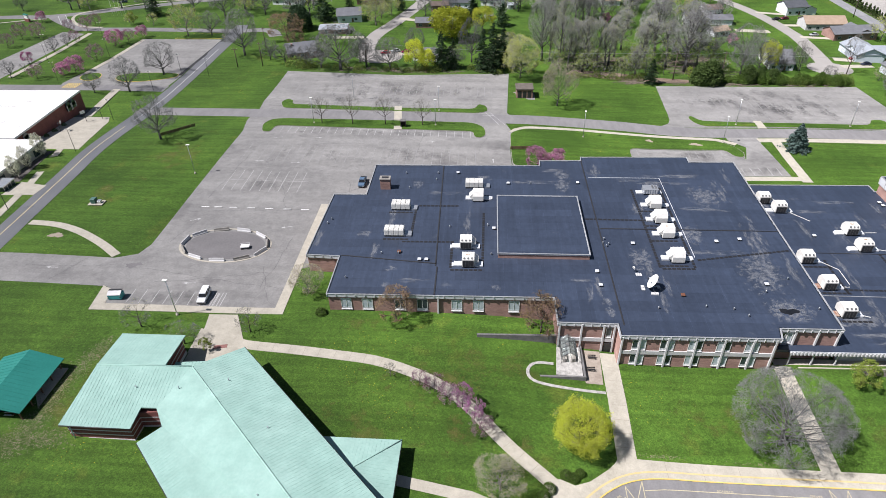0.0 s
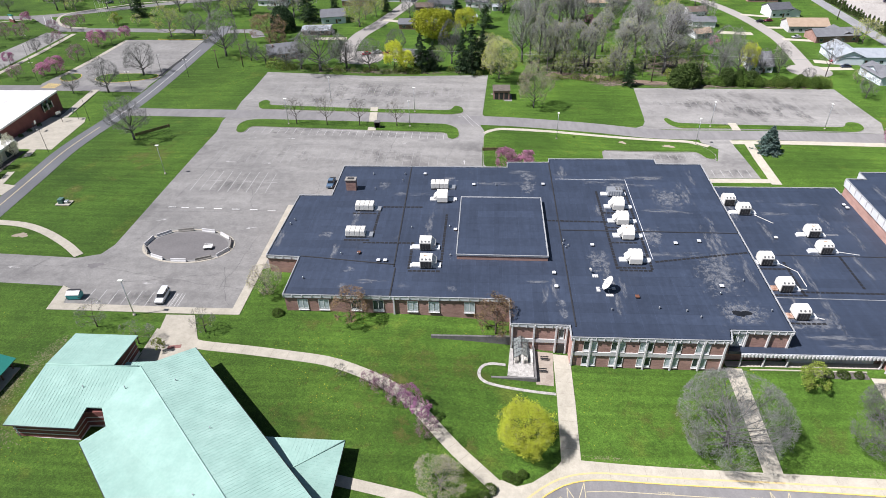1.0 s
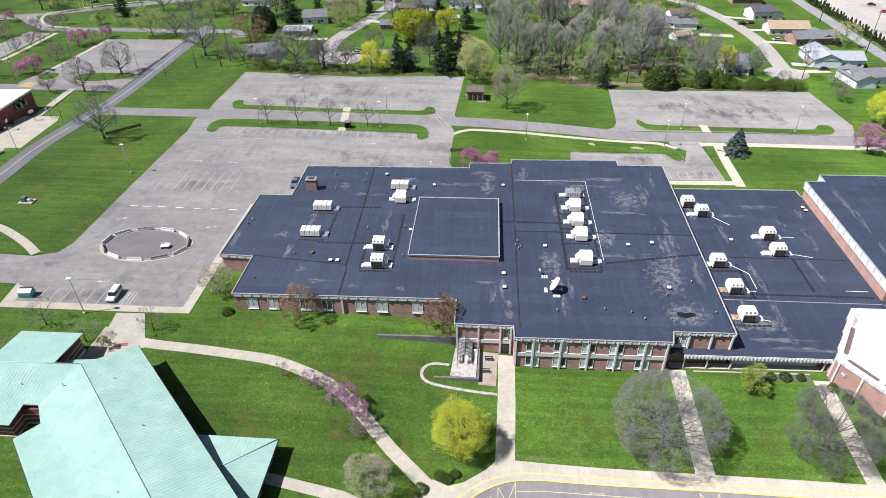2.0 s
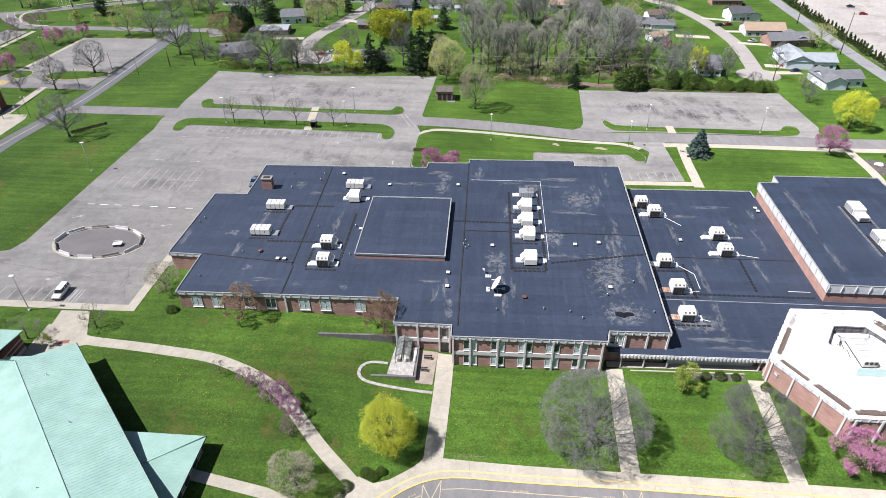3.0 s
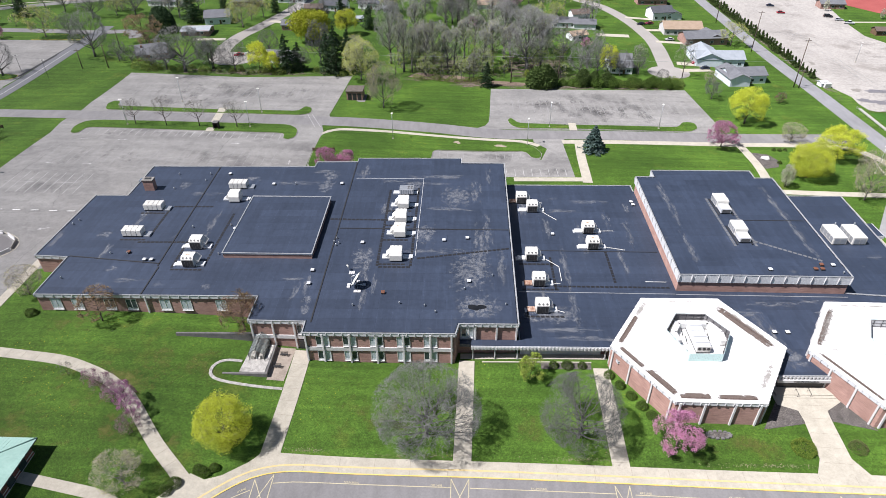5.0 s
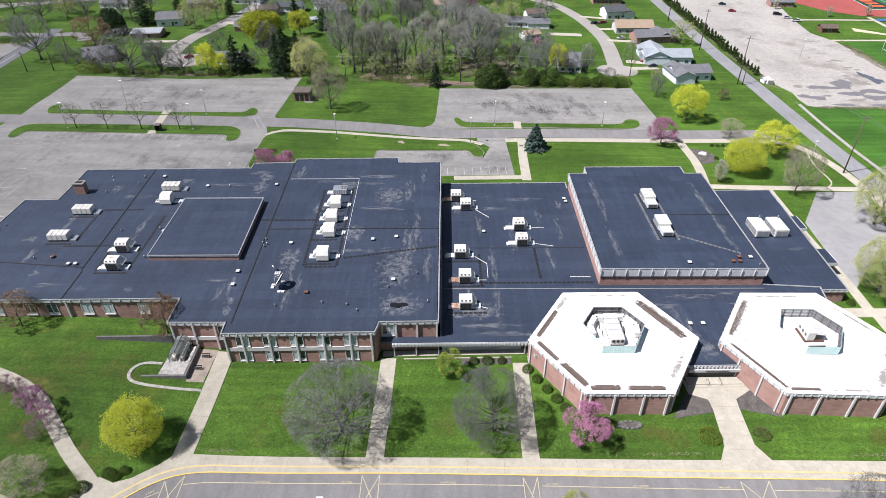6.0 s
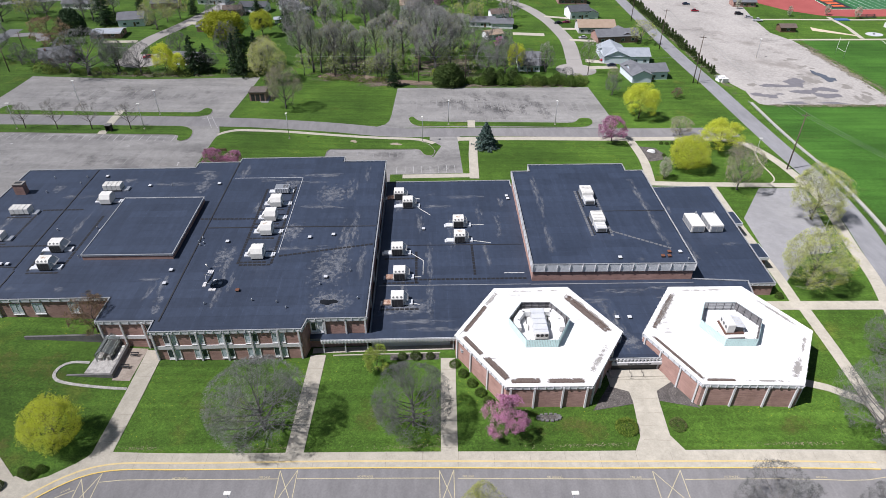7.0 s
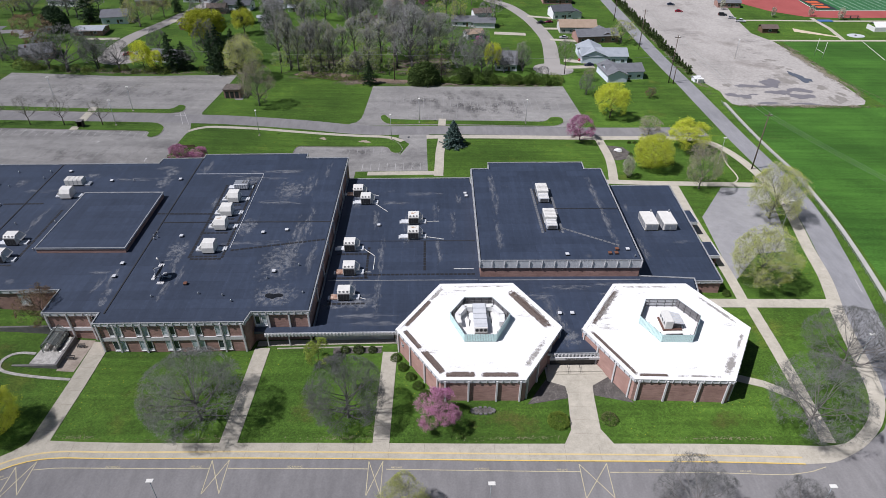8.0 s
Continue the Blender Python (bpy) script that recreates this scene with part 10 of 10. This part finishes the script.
PUDDLES = ((211.9, 171.9, 7.2, 2.1, 1), (222.5, 176.2, 4.2, 5.6, 1), (198.8, 160.8, 2.8, 2.4, 1), (203.4, 159.1, 3.5, 2.0, 1), (220.8, 164.3, 4.8, 2.8, 1), (231.2, 167.2, 4.8, 2.8, 1),
           (228.4, 159.6, 4.7, 3.2, 1), (218.6, 156.8, 4.2, 1.3, 2), (209.9, 151.3, 5.5, 1.1, 1), (225.7, 151.0, 5.8, 1.0, 1), (239.4, 184.7, 2.2, 6.4, 0), (240.7, 180.2, 2.4, 3.6, 0))
DAMPS = ((231.6, 178.9, 3.7, 4.0, 2), (237.2, 186.9, 2.5, 3.6, 2), (243.1, 170.7, 2.3, 2.8, 2), (201.4, 173.3, 2.0, 2.0, 2), (244.2, 157.0, 2.0, 4.6, 2), (208.3, 161.6, 1.8, 0.9, 1),
         (237.4, 209.5, 2.4, 1.4, 2), (233.6, 207.4, 1.6, 0.8, 2), (238.0, 198.8, 1.8, 1.2, 2), (235.2, 196.4, 1.4, 0.9, 2), (240.4, 195.6, 1.4, 1.0, 2), (199.1, 209.4, 1.4, 2.2, 2), (240.1, 155.2, 1.6, 3.8, 2), (247.5, 162.5, 1.6, 2.2, 2), (230.2, 187.2, 1.5, 1.0, 2))
for i, (x, y, rx, ry, wet) in enumerate(DAMPS + PUDDLES):
    patch("puddle", x, y, rx, ry, 0.082 + 0.002 * i, (SKY_TINT_WATER, WET, DAMP)[wet], 300 + i, ("water standing in the gravel, coloured blue-grey for the reflected sky", "dark wet puddle in the gravel", "damp brown patch in the gravel")[wet])
DAMP_FILM = film_material("damp_gravel", (0.19, 0.175, 0.17), (0.25, 0.235, 0.225), 0.5, 0.3, 0.09, (0.8, 1.3, 1), 0.6)
for x0, x1, y0, y1 in ((196, 256, 148.9, 200), (194, 225, 195, 300), (225, 252, 190, 290)):
    structure("damp_gravel", drape([(x0, y0), (x1, y0), (x1, y1), (x0, y1)], 0.078), DAMP_FILM, "damp darker gravel round the puddles", "stain")
TRACK = surface("track_red", (0.26, 0.055, 0.05), (0.36, 0.09, 0.08), 0.9, 0.1, 3, 0.1)
TURF = surface("artificial_turf", (0.015, 0.10, 0.03), (0.03, 0.14, 0.045), 0.9, 0.1, 3, 0.2)
structure("running_track", drape([(262, 345), (269, 326), (281, 304), (296, 291.5), (312, 288.5), (460, 288), (460, 420), (262, 420)], 0.05), TRACK, "red running track", "track")
structure("football_turf", drape([(311, 305.5), (460, 303.5), (460, 420), (318, 420)], 0.075), TURF, "dark green artificial turf field", "field")
structure("turf_border", band([(318, 420), (311, 305.5), (460, 303.5)], 0.6, 0.1, False), PAINT_WHITE, "white field border line", "road marking")
structure("end_zone", drape([(313, 308), (326, 307.6), (326, 380), (316, 380)], 0.09), DARK_METAL, "black painted end zone", "field")
for i in range(8):
    structure("end_zone_bar", drape([(315.5, 312 + i * 6.5), (323.5, 312 + i * 6.5), (323.5, 316 + i * 6.5), (315.5, 316 + i * 6.5)], 0.1), surface("orange_paint_%d" % i, (0.55, 0.10, 0.03), (0.65, 0.14, 0.05), 0.8), "plain orange bar painted in the end zone", "field marking")
for i in range(14):
    structure("yard_line", band([(330 + i * 4.6, 304.4), (330 + i * 4.6, 360)], 0.25, 0.1, False), PAINT_WHITE, "white yard line", "field marking")
walk_band("footpath_field", [(253, 242.5), (285, 242.3), (340, 242)], 2.4, "pale gravel footpath across the field", smooth=False)
walk_band("footpath_track", [(294, 244), (298, 265), (299, 288)], 2.4, "pale gravel footpath to the track", smooth=False)
walk_band("footpath_track_side", [(252, 283), (275, 283), (300, 281.5), (345, 281)], 2.2, "pale footpath beside the track", smooth=False)
structure("sand_pit", drape([(276.8, 266.5), (274.5, 259.5), (294, 248.6), (294.4, 250.5), (280, 263)], 0.06), surface("sand", (0.48, 0.40, 0.29), (0.58, 0.50, 0.38), 0.95, 0.4, 4, 0.2), "pale sand strip", "sand pit")


FIELD = surface("field_grass", (0.031, 0.090, 0.013), (0.060, 0.152, 0.022), 0.9, 0.05, 1.6, 0.6, spot=(0.08, 0.13, 0.03), spot_at=0.64, spot_scale=0.05, contrast=0.5)
FIELD.node_tree.nodes["Principled BSDF"].inputs["Specular IOR Level"].default_value = 0.2
add_mottle(FIELD, 1.8, 0.75, 1.25, 4, 0.7)
add_mottle(FIELD, 0.05, 0.88, 1.12, 3, 0.5)
add_mottle(FIELD, 0.5, 0.86, 1.14, 2, 0.5, (0.05, 1.0, 1))
FRINGE = film_material("worn_verge", (0.16, 0.14, 0.08), (0.30, 0.27, 0.20), 0.85, 0.8, 0.25, (1, 0.6, 1), 1.5, 0.95)
for x0, x1, y0, y1 in ((251.5, 259.5, 150, 246), (193, 258, 145.8, 150.2), (187.0, 193.5, 150, 330)):
    structure("worn_verge", drape([(x0, y0), (x1, y0), (x1, y1), (x0, y1)], 0.15), FRINGE, "worn grass and grit beside the gravel lot", "verge")
structure("practice_field", drape([(193, 147.4), (258.5, 147.4), (258.5, 240), (460, 240), (460, -60), (165, -60), (173, -8), (178.6, 15), (184.6, 42), (188.6, 63.5), (191.0, 88), (191.2, 108), (191.8, 129)], 0.022, cell=8.0), FIELD, "mown bright green practice field", "field")
structure("field_line", band([(302.8, 241.3), (295.9, 209.8)], 0.3, 0.05, False), PAINT_WHITE, "white line painted on the practice field", "field marking")
walk_band("garden_edge", [(172.5, 108.6), (170.5, 101.0), (169.0, 93.5), (168.9, 87.0), (168.1, 82.8), (165.4, 79.9), (161.7, 79.0)], 0.45, "thin pale concrete edge in the garden lawn", step=1.0)


def goal_post():
    t = thing("goal_post", 264.2, 214.2, land(264.2, 214.2), "white football goal post", "goal post")
    for y in (-3.6, 3.6):
        part("upright", tube(bmesh.new(), (0, y, 0), (0, y, 8.5), 0.09, 0.08, 6), PAINT_WHITE, t)
    part("crossbar", tube(bmesh.new(), (0, -3.6, 3.2), (0, 3.6, 3.2), 0.09, 0.09, 6), PAINT_WHITE, t)


goal_post()


def tent():
    t = thing("white_tent", 325, 263, land(325, 263), "white ridge tent beside a field", "tent")
    for pts in ([(-5, -4, 2.5), (5, -4, 2.5), (5, 0, 4.6), (-5, 0, 4.6)], [(-5, 4, 2.5), (5, 4, 2.5), (5, 0, 4.6), (-5, 0, 4.6)]):
        part("canopy", slab3(bmesh.new(), pts, 0.06), PAINT_WHITE, t)
    part("wall", boxes((-5, -4, 0, 5, -3.95, 2.5), (-5, -4, 0, -4.95, 4, 2.5)), PAINT_WHITE, t)


tent()


def bleacher():
    t = thing("bleachers", 322, 285.5, land(322, 285.5), "small dark bleachers by the track", "bleachers")
    for i in range(4):
        part("row", boxes((-5, -1 + i * 0.8, 0.4 + i * 0.4, 5, -0.5 + i * 0.8, 0.5 + i * 0.4)), DARK_METAL, t)
    for x in (-4.5, 0, 4.5):
        part("frame", boxes((x - 0.06, -1, 0, x + 0.06, 2, 0.4), (x - 0.06, 1.2, 0.4, x + 0.06, 1.9, 1.6)), DARK_METAL, t)


bleacher()


def tarp():
    t = thing("tarp_cover", 303.5, 281.0, land(303.5, 281) + 0.1, "blue tarpaulin over a mat", "tarpaulin")
    part("sheet", boxes((-4, -2, 0, 4, 2, 0.5), bevel=0.15), surface("blue_tarp", (0.05, 0.12, 0.30), (0.08, 0.17, 0.38), 0.5), t)


tarp()


def pitch_cover():
    t = thing("pitch_cover", 305.2, 251.6, land(305.2, 251.6) + 0.03, "pale grey round cover lying on the grass", "ground cover")
    bm = bmesh.new()
    prism(bm, [(4.6 * math.cos(k * 0.314) * (1 + 0.05 * math.sin(3 * k)), 3.8 * math.sin(k * 0.314)) for k in range(20)], 0.0, 0.16)
    part("sheet", bm, PALE_METAL, t)
    part("weight", boxes((-0.8, -0.6, 0.16, 0.1, 0.3, 0.6), bevel=0.1), DARK_METAL, t, "dark weight on the cover")


pitch_cover()


def equipment_box(x, y):
    t = thing("utility_cabinet", x, y, land(x, y), "white roadside utility cabinet", "utility cabinet")
    part("cabinet", boxes((-1.4, -0.8, 0, 1.4, 0.8, 2.0), bevel=0.06), PAINT_WHITE, t)
    part("door", boxes((-1.2, -0.85, 0.2, -0.05, -0.805, 1.8), (0.05, -0.85, 0.2, 1.2, -0.805, 1.8)), GALV, t)


equipment_box(190.2, 176.5)
# garden corner
structure("mulch_bed_garden", drape([(130.6, 108.4), (136.6, 107), (138.2, 102), (136.2, 97), (131.4, 95.5), (129.8, 101)], 0.07), MULCH, "dark mulch garden bed", "planting bed")
island("island_garden", [(150, 80.9), (166, 83.8), (168.2, 90), (166.6, 110.2), (155, 113.6), (137, 112.9), (138.4, 107), (138.4, 98), (134, 92), (132, 81.6)], "grass island with trees", GRASS)


def boulder():
    t = thing("painted_boulder", 134.2, 103.2, land(134.2, 103.2) + 0.07, "large white painted boulder on mulch", "boulder")
    bm = bmesh.new()
    bmesh.ops.create_icosphere(bm, subdivisions=3, radius=1.0)
    for v in bm.verts:
        v.co *= 1 + 0.25 * noise.noise(v.co * 1.4)
        v.co.x, v.co.z = v.co.x * 1.5, max(-0.3, v.co.z * 0.75) + 0.3
    part("stone", bm, PAINT_WHITE, t)


boulder()


def flagpoles():
    for i in range(4):
        x, y = -237 + i * 2.4, 263.5
        t = thing("flagpole", x, y, land(x, y), "slim white flagpole on a lawn", "flagpole", "flagpoles")
        part("pole", tube(bmesh.new(), (0, 0, 0), (0, 0, 8), 0.07, 0.04, 6), PAINT_WHITE, t)
        part("finial", tube(bmesh.new(), (0, 0, 8), (0, 0, 8.2), 0.1, 0.06, 8), GALV, t)


flagpoles()
